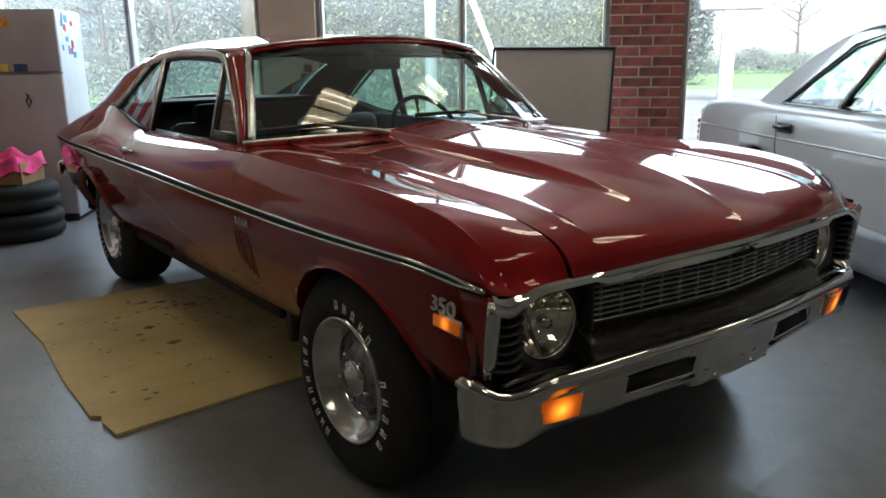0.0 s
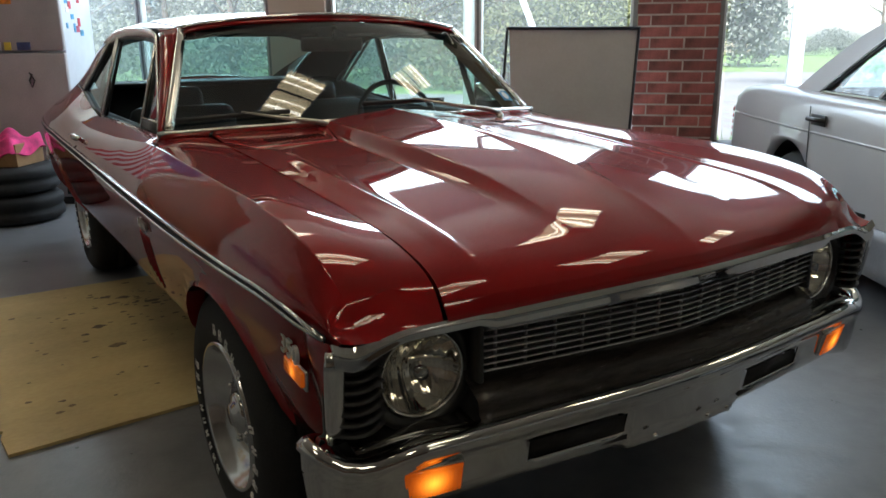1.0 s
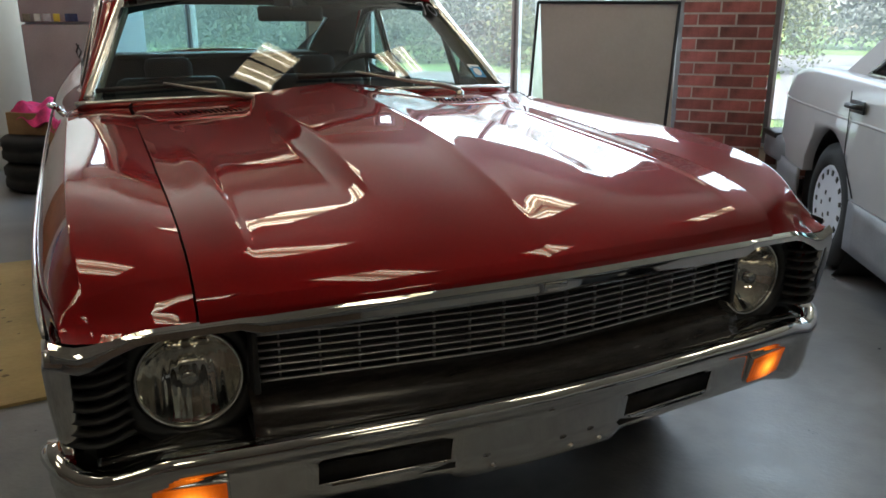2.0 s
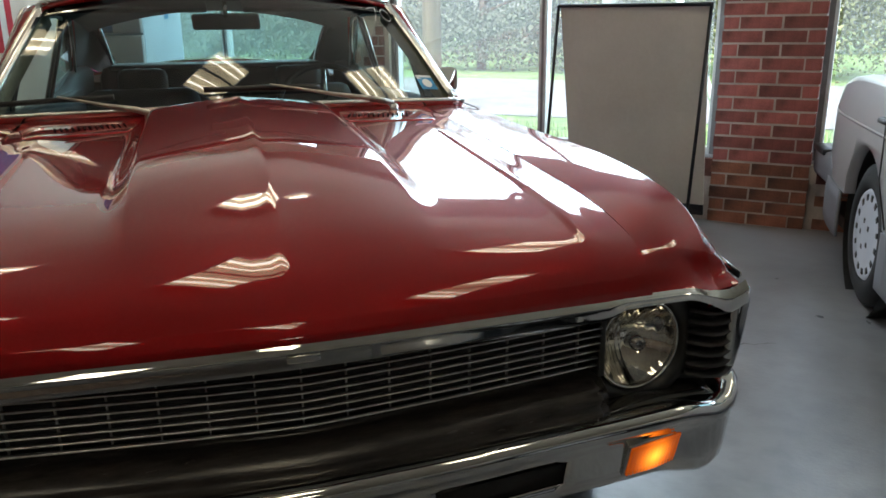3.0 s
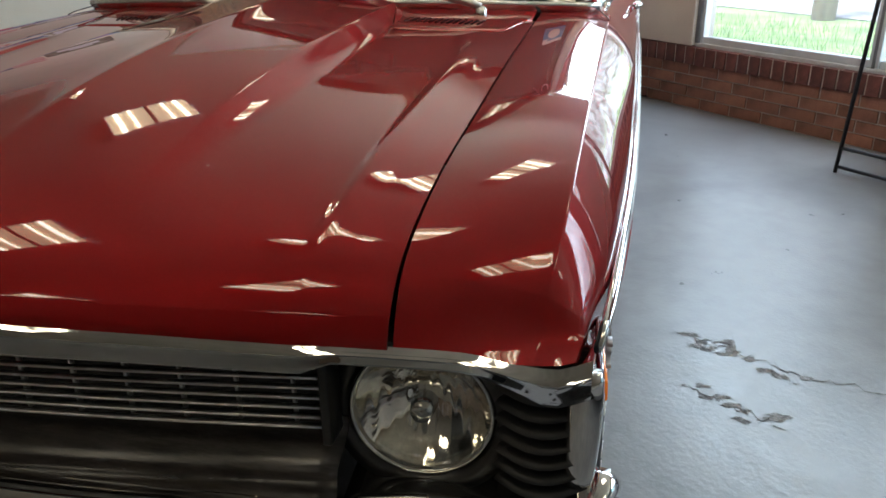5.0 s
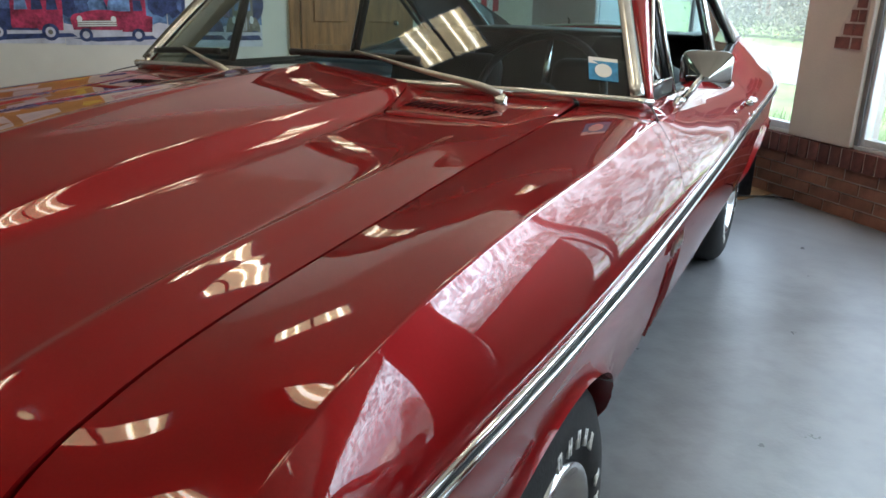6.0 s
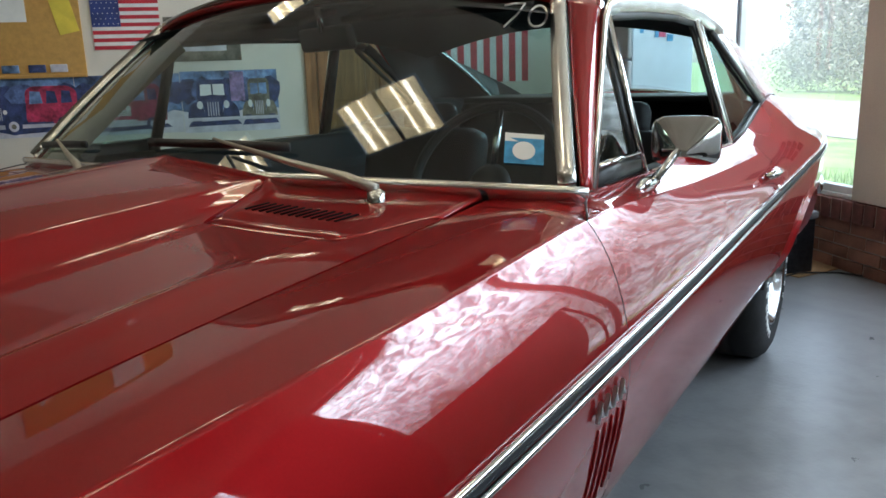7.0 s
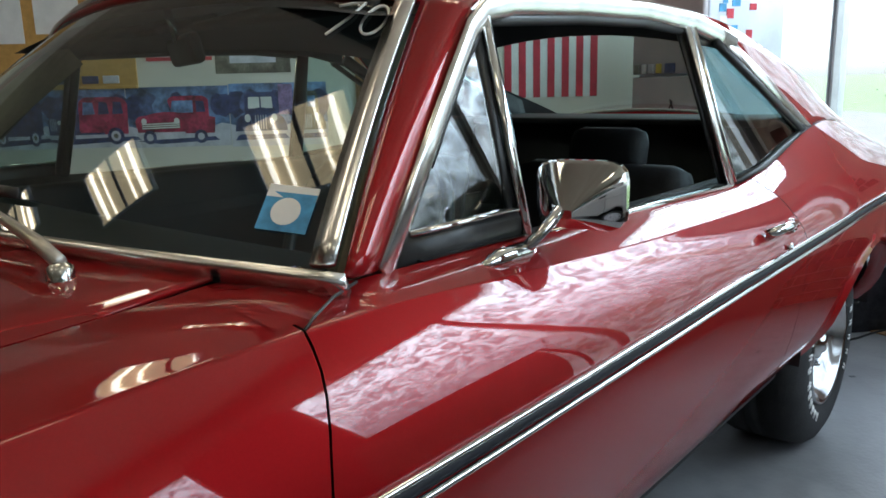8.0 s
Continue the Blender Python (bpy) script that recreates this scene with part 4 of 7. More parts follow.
def tyre_and_wheel(parent, sign, y, width=0.235, track=TRACK):
    """Wide raised-letter tyre on a five-window polished rim with a chrome centre cap."""
    wheel = new("wheel")
    wheel.parent = parent
    wheel.matrix_basis = pose(sign * track, y, TYRE_R)
    r, h = TYRE_R, width / 2
    prof = [(-h + 0.03, 0.185), (-h + 0.01, 0.20), (-h, 0.235), (-h + 0.004, 0.275), (-h + 0.018, 0.305), (-h + 0.04, r - 0.006), (-h + 0.06, r), (-0.03, r + 0.001), (-0.027, r - 0.007), (-0.02, r - 0.007), (-0.017, r + 0.001), (0.017, r + 0.001), (0.02, r - 0.007), (0.027, r - 0.007), (0.03, r + 0.001), (h - 0.06, r), (h - 0.04, r - 0.006), (h - 0.018, 0.305), (h - 0.004, 0.275), (h, 0.235), (h - 0.01, 0.20), (h - 0.03, 0.185)]
    bm = lathe([(o * 1.0, q) for o, q in prof], 64)
    bmesh.ops.recalc_face_normals(bm, faces=bm.faces[:])
    tyre = part("tyre", bm, RUBBER, wheel, "black wide tyre with raised white letters")
    # letter-sized plain bars round the outer sidewall
    for a0, n, step in ((-62, 6, 9.0), (-4, 3, 10.0), (86, 5, 11.5), (164, 5, 12.5)):
        for k in range(n):
            a = radians(a0 + k * step) if sign < 0 else radians(180 - a0 - k * step)
            rr = 0.232
            lb = boxed(-0.0018, 0.0018, -0.0085, -0.003, -0.0135, 0.0135)
            box(lb, -0.0018, 0.0018, 0.003, 0.0085, -0.0135, 0.0135)
            box(lb, -0.0018, 0.0018, -0.003, 0.003, *((-0.003, 0.003) if k % 2 else (0.0075, 0.0135)))
            q = part("letter_bar", lb, WHITE_LETTER, tyre)
            q.matrix_basis = Matrix.Translation((sign * (h - 0.001), math.cos(a) * rr, math.sin(a) * rr)) @ pose(0, 0, 0, math.degrees(a) - 90, 0, 0) @ pose(0, 0, 0, 0, sign * -4, 0)
    s = sign
    rim = [(h - 0.018, 0.196), (h - 0.005, 0.193), (h - 0.002, 0.188), (h - 0.008, 0.182), (h - 0.026, 0.174), (h - 0.050, 0.154), (h - 0.060, 0.138), (h - 0.074, 0.132)]
    bm = lathe([(s * o, q) for o, q in rim], 64)
    bmesh.ops.recalc_face_normals(bm, faces=bm.faces[:])
    part("rim", bm, ALLOY, wheel, "polished dish rim with a bright lip")
    disc = [(h - 0.078, 0.134), (h - 0.070, 0.126), (h - 0.066, 0.112), (h - 0.054, 0.096), (h - 0.046, 0.084), (h - 0.042, 0.070), (h - 0.047, 0.056)]
    bm = lathe([(s * o, q) for o, q in disc], 60)
    bmesh.ops.recalc_face_normals(bm, faces=bm.faces[:])
    part("wheel_centre", bm, mat_wheel_grey, wheel, "grey slotted wheel centre")
    for k in range(5):
        a = 2 * math.pi * (k + 0.3) / 5
        q = part("wheel_slot", boxed(-0.005, 0.005, -0.028, 0.028, -0.010, 0.010, 0.004), BLACK, wheel)
        q.matrix_basis = Matrix.Translation((s * (h - 0.066), math.cos(a) * 0.113, math.sin(a) * 0.113)) @ pose(0, 0, 0, math.degrees(a) + 90)
    cap = [(h - 0.050, 0.057), (h - 0.036, 0.056), (h - 0.028, 0.047), (h - 0.024, 0.031), (h - 0.017, 0.027), (h - 0.015, 0.0005)]
    bm = lathe([(s * o, q) for o, q in cap], 40)
    bmesh.ops.recalc_face_normals(bm, faces=bm.faces[:])
    part("hub_cap", bm, CHROME, wheel, "chrome centre cap")
    for k in range(5):
        a = 2 * math.pi * (k + 0.8) / 5
        bm = lathe([(0, 0.009), (s * 0.016, 0.009), (s * 0.022, 0.006), (s * 0.023, 0.0003)], 8)
        bmesh.ops.recalc_face_normals(bm, faces=bm.faces[:])
        q = part("lug_nut", bm, CHROME, wheel)
        q.matrix_basis = Matrix.Translation((s * (h - 0.052), math.cos(a) * 0.074, math.sin(a) * 0.074))
    bm = lathe([(s * (h - 0.111), 0.14), (s * (h - 0.113), 0.0005)], 40)
    part("brake_drum", bm, BLACK, wheel)
    return wheel


mat_wheel_grey = mat("wheel_centre_grey", (0.24, 0.24, 0.245), 0.3, 0.8, vary=0.25, scale=25)


def bumper_plan(x):
    """Plan of the front bumper: how far forward its lip stands."""
    return pchip([(0, -0.778), (0.2, -0.770), (0.455, -0.744), (0.60, -0.728), (0.70, -0.714), (0.76, -0.695), (0.80, -0.680), (0.86, -0.62), (0.882, -0.58)])(abs(x))


def front_bumper(car):
    """One pressed chrome blade with a rounded top lip, a face with two slots, and wrapped ends."""
    root = new("front_bumper")
    root.parent = car
    root["label"] = "chrome front bumper with amber lamps and two slots"
    # plan curve by arc: x then wraps round the corner
    plan = [(x, bumper_plan(x)) for x in span(0, 0.80, 32)] + [(0.830, -0.665), (0.853, -0.645), (0.869, -0.622), (0.878, -0.600), (0.881, -0.585), (0.882, -0.570)]
    plan = [(-x, y) for x, y in plan[:0:-1]] + plan
    # section: (distance back from the lip, height)
    sec = [(0.085, 0.515), (0.060, 0.531), (0.035, 0.540), (0.014, 0.540), (0.002, 0.530), (0.0, 0.518), (0.008, 0.505), (0.018, 0.493), (0.021, 0.486), (0.025, 0.474), (0.034, 0.424), (0.044, 0.392), (0.06, 0.380), (0.085, 0.384)]
    slots = [(0.19, 0.455), (-0.455, -0.19)]
    bm = bmesh.new()
    rows = []
    for i, (x, y) in enumerate(plan):
        a, b = plan[max(0, i - 1)], plan[min(len(plan) - 1, i + 1)]
        d = Vector((b[0] - a[0], b[1] - a[1], 0)).normalized()
        back = Vector((-d.y, d.x, 0))
        tuck = 1 - 0.55 * smoothstep(0.66, 0.80, abs(x))
        rise = lambda z: -0.006 * smoothstep(0.25, 0.68, abs(x)) - (0.030 if z > 0.45 else 0.018) * smoothstep(0.68, 0.82, abs(x)) + 0.016 * smoothstep(0.76, 0.88, abs(x))
        rows.append([bm.verts.new(Vector((x, y, 0)) + back * (q * tuck if z < 0.5 else q) + Vector((0, 0, z + rise(z) + (0.022 * smoothstep(0.83, 0.89, abs(x)) if z > 0.5 else 0) - (0.020 * smoothstep(0.20, 0.17, abs(x)) if z < 0.42 else 0)))) for q, z in sec])
    for i in range(len(rows) - 1):
        xm = (plan[i][0] + plan[i + 1][0]) / 2
        for k in range(len(sec) - 1):
            if k == 9 and any(a < xm < b for a, b in slots):
                continue
            bm.faces.new((rows[i][k], rows[i][k + 1], rows[i + 1][k + 1], rows[i + 1][k]))
    bmesh.ops.recalc_face_normals(bm, faces=bm.faces[:])
    blade = part("blade", thicken(bm, 0.006), CHROME, root)
    for s in (-1, 1):
        bm = boxed(-0.140, 0.140, 0, 0.02, 0.405, 0.49)
        q = part("slot_backing", bm, GRILLE_BLACK, root)
        q.matrix_basis = pose(s * 0.328, -0.716, 0.0, 0, 0, s * 8)
        # parking lamp
        x = 0.634 if s > 0 else 0.660
        y = bumper_plan(x) + 0.030
        lamp = new("parking_lamp")
        lamp.parent = root
        lamp.matrix_basis = pose(s * x, y - 0.001, 0.441, 13, 0, s * 11)
        lamp["label"] = "amber lamp set into the chrome bumper"
        bm = boxed(-0.064, 0.064, -0.002, 0.02, -0.036, 0.036, 0.004)
        part("lamp_housing", bm, CHROME_DULL, lamp)
        bm = sheet(lambda u, v: (u, -0.004 - 0.004 * (1 - (u / 0.060) ** 2) - 0.0012 * (int(round(u * 500)) % 2), v), span(-0.060, 0.060, 44), span(-0.032, 0.032, 6))
        bmesh.ops.recalc_face_normals(bm, faces=bm.faces[:])
        part("lamp_lens", thicken(bm, 0.004), AMBER_GLOW, lamp)
    for x in (-0.115, 0.06, 0.13):
        bm = lathe([(-0.006, 0.0003), (-0.005, 0.006), (0.0, 0.008)], 10, "y")
        q = part("bumper_bolt", bm, CHROME_DULL, root)
        q.matrix_basis = pose(x, -0.748, 0.396, 0)
    return root


def headlight(car, s):
    root = new("headlight")
    root.parent = car
    root.matrix_basis = pose(s * 0.637, -0.617, 0.629, 0, 0, s * 4)
    root["label"] = "round sealed-beam headlamp in a chrome ring"
    bm = sheet(lambda a, q: (0.084 * q * math.cos(a), 0.058 * (1 - q * q) + 0.00030 * math.cos(0.084 * q * math.cos(a) * 420), 0.084 * q * math.sin(a)), span(0, 2 * math.pi, 96), [0.002] + span(0.04, 1, 34))
    bmesh.ops.remove_doubles(bm, verts=bm.verts[:], dist=1e-5)
    part("reflector", bm, REFLECTOR, root)
    r = 0.084
    bm = sheet(lambda a, q: (r * q * math.cos(a), -0.030 * (1 - q * q) - 0.0006 * math.cos(r * q * math.cos(a) * 520) * (1 if q < 0.97 else 0), r * q * math.sin(a)), span(0, 2 * math.pi, 72), [0.0005] + span(0.05, 1, 26))
    bmesh.ops.remove_doubles(bm, verts=bm.verts[:], dist=1e-5)
    bmesh.ops.recalc_face_normals(bm, faces=bm.faces[:])
    q = part("lens", bm, LENS_GLASS, root, "fluted clear lens")
    q.visible_shadow = False
    bm = lathe([(0.006, 0.083), (-0.006, 0.084), (-0.009, 0.087), (-0.006, 0.091), (0.01, 0.093)], 48, "y")
    bmesh.ops.recalc_face_normals(bm, faces=bm.faces[:])
    part("ring", bm, CHROME_DULL, root)
    bm = lathe([(-0.004, 0.0005), (-0.008, 0.013), (0.02, 0.018)], 16, "y")
    part("bulb", bm, CHROME, root)
    return root


def front_end(car):
    """Chrome header, recessed grille with thin bars, lamp surrounds, gill louvres and black filler panel."""
    header = lambda x: hood_front(x) if abs(x) < 0.62 else hood_front(0.62) + (abs(x) - 0.62) * 0.13
    # chrome header along the hood lip, dipping at the fender corners
    top = pchip([(0, 0.772), (0.3, 0.764), (0.62, 0.749), (0.70, 0.745), (0.76, 0.732), (0.80, 0.728), (0.84, 0.742)])
    hgt = pchip([(0, 0.041), (0.52, 0.037), (0.56, 0.021), (0.70, 0.020), (0.75, 0.026), (0.80, 0.044), (0.84, 0.044)])
    bm = sheet(lambda x, t: (x, header(x) + 0.004 - 0.012 * min(1.0, t / 0.32) + 0.004 * smoothstep(0.36, 0.44, t) - 0.003 * smoothstep(0.5, 0.9, t) + (0.03 if t > 0.99 else 0), top(abs(x)) + 0.004 - hgt(abs(x)) * t), span(-0.838, 0.838, 96), [0, 0.08, 0.16, 0.26, 0.34, 0.38, 0.44, 0.6, 0.8, 0.96, 1.0], flip=True)
    bmesh.ops.recalc_face_normals(bm, faces=bm.faces[:])
    sharp(part("header_trim", thicken(bm, 0.004), CHROME, car, "chrome strip along the hood lip"), 30)
    bm = boxed(-0.024, 0.024, -0.003, 0.006, -0.006, 0.006, 0.002)
    q = part("header_badge", bm, CHROME_DULL, car, "small dark badge on the chrome strip")
    q.matrix_basis = pose(0, -0.762, 0.752, 6)
    for s in (-1, 1):
        # outer chrome edge of the lamp opening
        pts = [(s * 0.828, -0.650, 0.728), (s * 0.832, -0.650, 0.70), (s * 0.831, -0.643, 0.64), (s * 0.827, -0.634, 0.58), (s * 0.822, -0.626, 0.545)]
        part("lamp_edge_trim", tube(pts, 0.012, 12, flat=(0.021, 0.012)), CHROME, car)
        # body-coloured return between the fender and the bright edge
        def turned(t, k):
            zz = 0.735 - 0.20 * t
            fx = 0.829 - 0.006 * t * t
            rx = side_x(-0.53, zz) - 0.012
            return (s * (fx + (rx - fx) * k + 0.006 * math.sin(math.pi * k)), -0.646 + 0.020 * t + (0.116 - 0.02 * t) * k, zz)

        bm = sheet(turned, span(0, 1, 8), span(0, 1, 6))
        bmesh.ops.recalc_face_normals(bm, faces=bm.faces[:])
        part("fender_return", thicken(bm, 0.003), PAINT, car)
        # gill louvres outboard of the lamp
        bm = sheet(lambda u, v: (s * (0.735 + 0.098 * u), -0.612 + 0.02 * u, 0.545 + 0.175 * v), [0, 1], [0, 1])
        bmesh.ops.recalc_face_normals(bm, faces=bm.faces[:])
        part("louvre_backing", thicken(bm, 0.01), GRILLE_BLACK, car)
        for k in range(7):
            z = 0.562 + k * 0.0215
            pts = [(s * (0.738 + 0.094 * u), -0.628 - 0.020 * math.sin(u * math.pi) + 0.004 * u, z - 0.006 * math.sin(u * math.pi)) for u in span(0, 1, 8)]
            part("gill_louvre", tube(pts, 0.006, 6, flat=(0.016, 0.0045)), LOUVRE_GREY, car)
        # black bezel plate with a round opening
        bm = bmesh.new()
        n, rows = 48, []
        for k in range(n):
            a = 2 * math.pi * k / n
            c, d = math.cos(a), math.sin(a)
            e = min(0.104 / max(abs(c), 1e-6), 0.100 / max(abs(d), 1e-6))
            e = min(e, 0.118)
            rows.append([bm.verts.new((s * 0.637 + c * q, y, 0.629 + d * q)) for q, y in ((0.092, -0.605), (0.095, -0.625), (e, -0.628), (e + 0.004, -0.600))])
        for k in range(n):
            A, B = rows[k], rows[(k + 1) % n]
            for j in range(3):
                bm.faces.new((A[j], A[j + 1], B[j + 1], B[j]))
        bmesh.ops.recalc_face_normals(bm, faces=bm.faces[:])
        part("lamp_bezel", bm, BLACK, car)
        # dull metal pan under the lamp
        bm = sheet(lambda u, v: (s * (0.545 + 0.25 * u), -0.600 - 0.075 * v + 0.03 * u, 0.532 - 0.016 * v + 0.010 * math.sin(u * math.pi)), span(0, 1, 12), span(0, 1, 4))
        bmesh.ops.recalc_face_normals(bm, faces=bm.faces[:])
        part("lamp_pan", thicken(bm, 0.004), GLOSS_BLACK, car, "shiny black pan under the lamp")
        part("lamp_pocket", boxed(s * 0.755 - 0.065, s * 0.755 + 0.065, -0.60, -0.55, 0.46, 0.56, 0.004), BLACK, car)
        headlight(car, s)
    # grille
    grille = new("grille")
    grille.parent = car
    grille["label"] = "black grille with thin bright horizontal bars"
    gy = lambda x: -0.705 + 0.045 * (abs(x) / 0.53) ** 1.4
    bm = sheet(lambda x, z: (x, gy(x) + 0.035, z), span(-0.53, 0.53, 24), span(0.585, 0.725, 2))
    bmesh.ops.recalc_face_normals(bm, faces=bm.faces[:])
    part("grille_backing", thicken(bm, 0.008), GRILLE_BLACK, grille)
    for k in range(7):
        zz = 0.614 + k * 0.0150
        pts = [(x, gy(x) - 0.002 * k, zz + 0.007 * (abs(x) / 0.53)) for x in span(-0.528, 0.528, 28)]
        part("grille_bar", tube(pts, 0.003, 6, flat=(0.006, 0.0021)), GRILLE_BAR, grille)
    for k in range(-7, 8):
        x = k * 0.070
        part("grille_divider", boxed(x - 0.0012, x + 0.0012, gy(x) + 0.004, gy(x) + 0.012, 0.614 + 0.007 * abs(x) / 0.53, 0.706), GRILLE_BAR, grille)
    for s in (-1, 1):
        part("grille_end", boxed(s * 0.533 - 0.006, s * 0.533 + 0.006, -0.672, -0.63, 0.60, 0.73, 0.003), BLACK, grille)
    # black filler between grille and bumper
    bm = sheet(lambda x, t: (x, gy(x) + 0.03 - 0.075 * t + 0.01 * math.sin(t * 9), 0.600 - 0.085 * t + 0.02 * (abs(x) / 0.83)), span(-0.545, 0.545, 40), span(0, 1, 10))
    bmesh.ops.recalc_face_normals(bm, faces=bm.faces[:])
    part("filler_panel", thicken(bm, 0.004), FILLER_BLACK, car, "satin black panel between grille and bumper")
    bm = sheet(lambda x, z: (x, -0.56 + 0.10 * (abs(x) / 0.8) ** 2 + (0.47 - z) * 0.3, z), span(-0.70, 0.70, 24), span(0.41, 0.50, 3))
    bmesh.ops.recalc_face_normals(bm, faces=bm.faces[:])
    part("lower_valance", thicken(bm, 0.004), BLACK, car)
    bm = boxed(-0.52, 0.52, -0.56, -0.52, 0.42, 0.74)
    part("radiator", bm, GRILLE_BLACK, car)


def side_trim(car, s):
    """Twin bright beads with a black insert along the body side."""
    ys = span(-0.63, 3.80, 90)
    for name, dz, w, m in (("trim_bead", 0.0118, 0.0044, CHROME), ("trim_bead", -0.0118, 0.0044, CHROME), ("trim_insert", 0.0, 0.0115, TRIM_BLACK)):
        pts = []
        for y in ys:
            taper = 0.62 * smoothstep(-0.64, -0.52, y) + 0.38 * smoothstep(-0.4, 0.5, y)
            z = f_trim_z(y) + dz * taper
            pts.append((s * (side_x(y, z) + (0.004 if m is CHROME else 0.0015)), y, z))
        part(name, tube(pts, 0.005, 8, flat=(0.005, w) if m is CHROME else (0.003, 0.0078)), m, car)


def marker_and_badges(car, s):
    y, z = -0.497, 0.640
    x = side_x(y, z)
    lamp = new("side_marker")
    lamp.parent = car
    lamp["label"] = "amber side marker lamp in a bright frame"
    lamp.matrix_basis = pose(s * (x + 0.001), y, z, 0, s * -3, s * 3.5)
    part("marker_frame", boxed(-0.003, 0.006, -0.060, 0.060, -0.021, 0.021, 0.003), CHROME, lamp)
    part("marker_lens", boxed(0.0 if s > 0 else -0.010, 0.010 if s > 0 else 0.0, -0.052, 0.052, -0.015, 0.015, 0.003), AMBER_MARKER, lamp)
    bm = lettering("350", 0.056, 0.003)
    bmesh.ops.transform(bm, matrix=Matrix.Diagonal((1.25, 1, 1, 1)), verts=bm.verts[:])
    q = part("engine_badge", bm, ALU, car, "bright figures 350 above the side marker")
    q.matrix_basis = pose(s * (side_x(y, z + 0.035) + 0.004), y + 0.008, z + 0.025, 0, 0, 90 * s + s * 3.5)
    # model script above a row of slim vertical strakes, drawn as plain shapes
    for k in range(4):
        bx = 0.55 + k * 0.028
        zz = f_trim_z(bx) - 0.050
        bm = tube([(s * (side_x(bx, zz) + 0.005), bx - 0.009, zz - 0.014), (s * (side_x(bx, zz) + 0.006), bx, zz + 0.012), (s * (side_x(bx, zz) + 0.005), bx + 0.009, zz - 0.010)], 0.0035, 6)
        part("script_badge", bm, ALU, car)
    for k in range(5):
        yy = 0.565 + k * 0.026
        pts = [(s * (side_x(yy, z) + 0.0005), yy, z) for z in span(f_trim_z(yy) - 0.085, f_trim_z(yy) - 0.25 + 0.012 * k, 6)]
        part("fender_strake", tube(pts, 0.003, 6, flat=(0.003, 0.0025)), PAINT, car)


def door_mirror(car):
    """Chrome mirror with a pyramid-backed shell on a slim stalk."""
    root = new("door_mirror")
    root.parent = car
    root["label"] = "chrome driver's door mirror on a slim stalk"
    base = Vector((0.781, 1.082, 0.934))
    part("mirror_foot", tube([base + Vector((-0.006, -0.06, -0.006)), base + Vector((0, -0.02, 0.004)), base + Vector((0.002, 0.04, 0.004)), base + Vector((0, 0.06, 0))], [0.004, 0.012, 0.012, 0.006], 10), CHROME, root)
    part("mirror_stalk", tube([base + Vector((0.0, 0.03, 0.0)), base + Vector((0.016, 0.055, 0.026)), base + Vector((0.034, 0.078, 0.058))], [0.010, 0.008, 0.009], 10), CHROME, root)
    head = new("mirror_head")
    head.parent = root
    head.matrix_basis = pose(0.818, 1.205, 1.006, 0, 0, 8)
    bm = bmesh.new()
    shape = []
    for k in range(40):
        a = 2 * math.pi * k / 40
        c, d = math.cos(a), math.sin(a)
        q = (abs(c) ** 5 + abs(d) ** 5) ** (-1 / 5)
        shape.append((c * q, d * q))
    rings = [(0.0, 0.12, -0.020), (0.024, 0.53, -0.010), (0.048, 0.95, -0.001), (0.053, 1.0, 0), (0.066, 1.0, 0), (0.070, 0.97, 0)]
    rows = [[bm.verts.new((0.066 * f * c, -0.050 + 0.9 * y, (0.048 * f * d) + dz)) for c, d in shape] for y, f, dz in rings]
    for A, B in zip(rows, rows[1:]):
        for k in range(40):
            bm.faces.new((A[k], A[(k + 1) % 40], B[(k + 1) % 40], B[k]))
    bm.faces.new(rows[0])
    bmesh.ops.recalc_face_normals(bm, faces=bm.faces[:])
    sharp(part("mirror_shell", bm, CHROME, head), 16)
    bm = bmesh.new()
    bm.faces.new([bm.verts.new((0.062 * c, 0.011, 0.045 * d)) for c, d in shape])
    part("mirror_glass", bm, CHROME, head)


def door_handle(s, parent):
    x = side_x(1.93, 0.845)
    root = new("door_handle")
    root.parent = parent
    root["label"] = "chrome push-button door handle"
    bm = tube([(s * (x + 0.004), 1.85, 0.850), (s * (x + 0.022), 1.865, 0.856), (s * (x + 0.028), 1.91, 0.858), (s * (x + 0.026), 1.96, 0.856), (s * (x + 0.006), 1.985, 0.850)], [0.008, 0.010, 0.010, 0.010, 0.008], 10)
    part("grip", bm, CHROME, root)
    bm = lathe([(0, 0.016), (s * 0.012, 0.015), (s * 0.016, 0.009), (s * 0.016, 0.0003)], 16)
    bmesh.ops.transform(bm, matrix=Matrix.Translation((s * (x + 0.004), 2.0, 0.845)), verts=bm.verts[:])
    bmesh.ops.recalc_face_normals(bm, faces=bm.faces[:])
    part("push_button", bm, CHROME, root)
    bm = lathe([(0, 0.010), (s * 0.004, 0.009), (s * 0.005, 0.0003)], 14)
    bmesh.ops.transform(bm, matrix=Matrix.Translation((s * (side_x(1.95, 0.80) + 0.001), 1.95, 0.808)), verts=bm.verts[:])
    bmesh.ops.recalc_face_normals(bm, faces=bm.faces[:])
    part("keyhole", bm, CHROME, root)


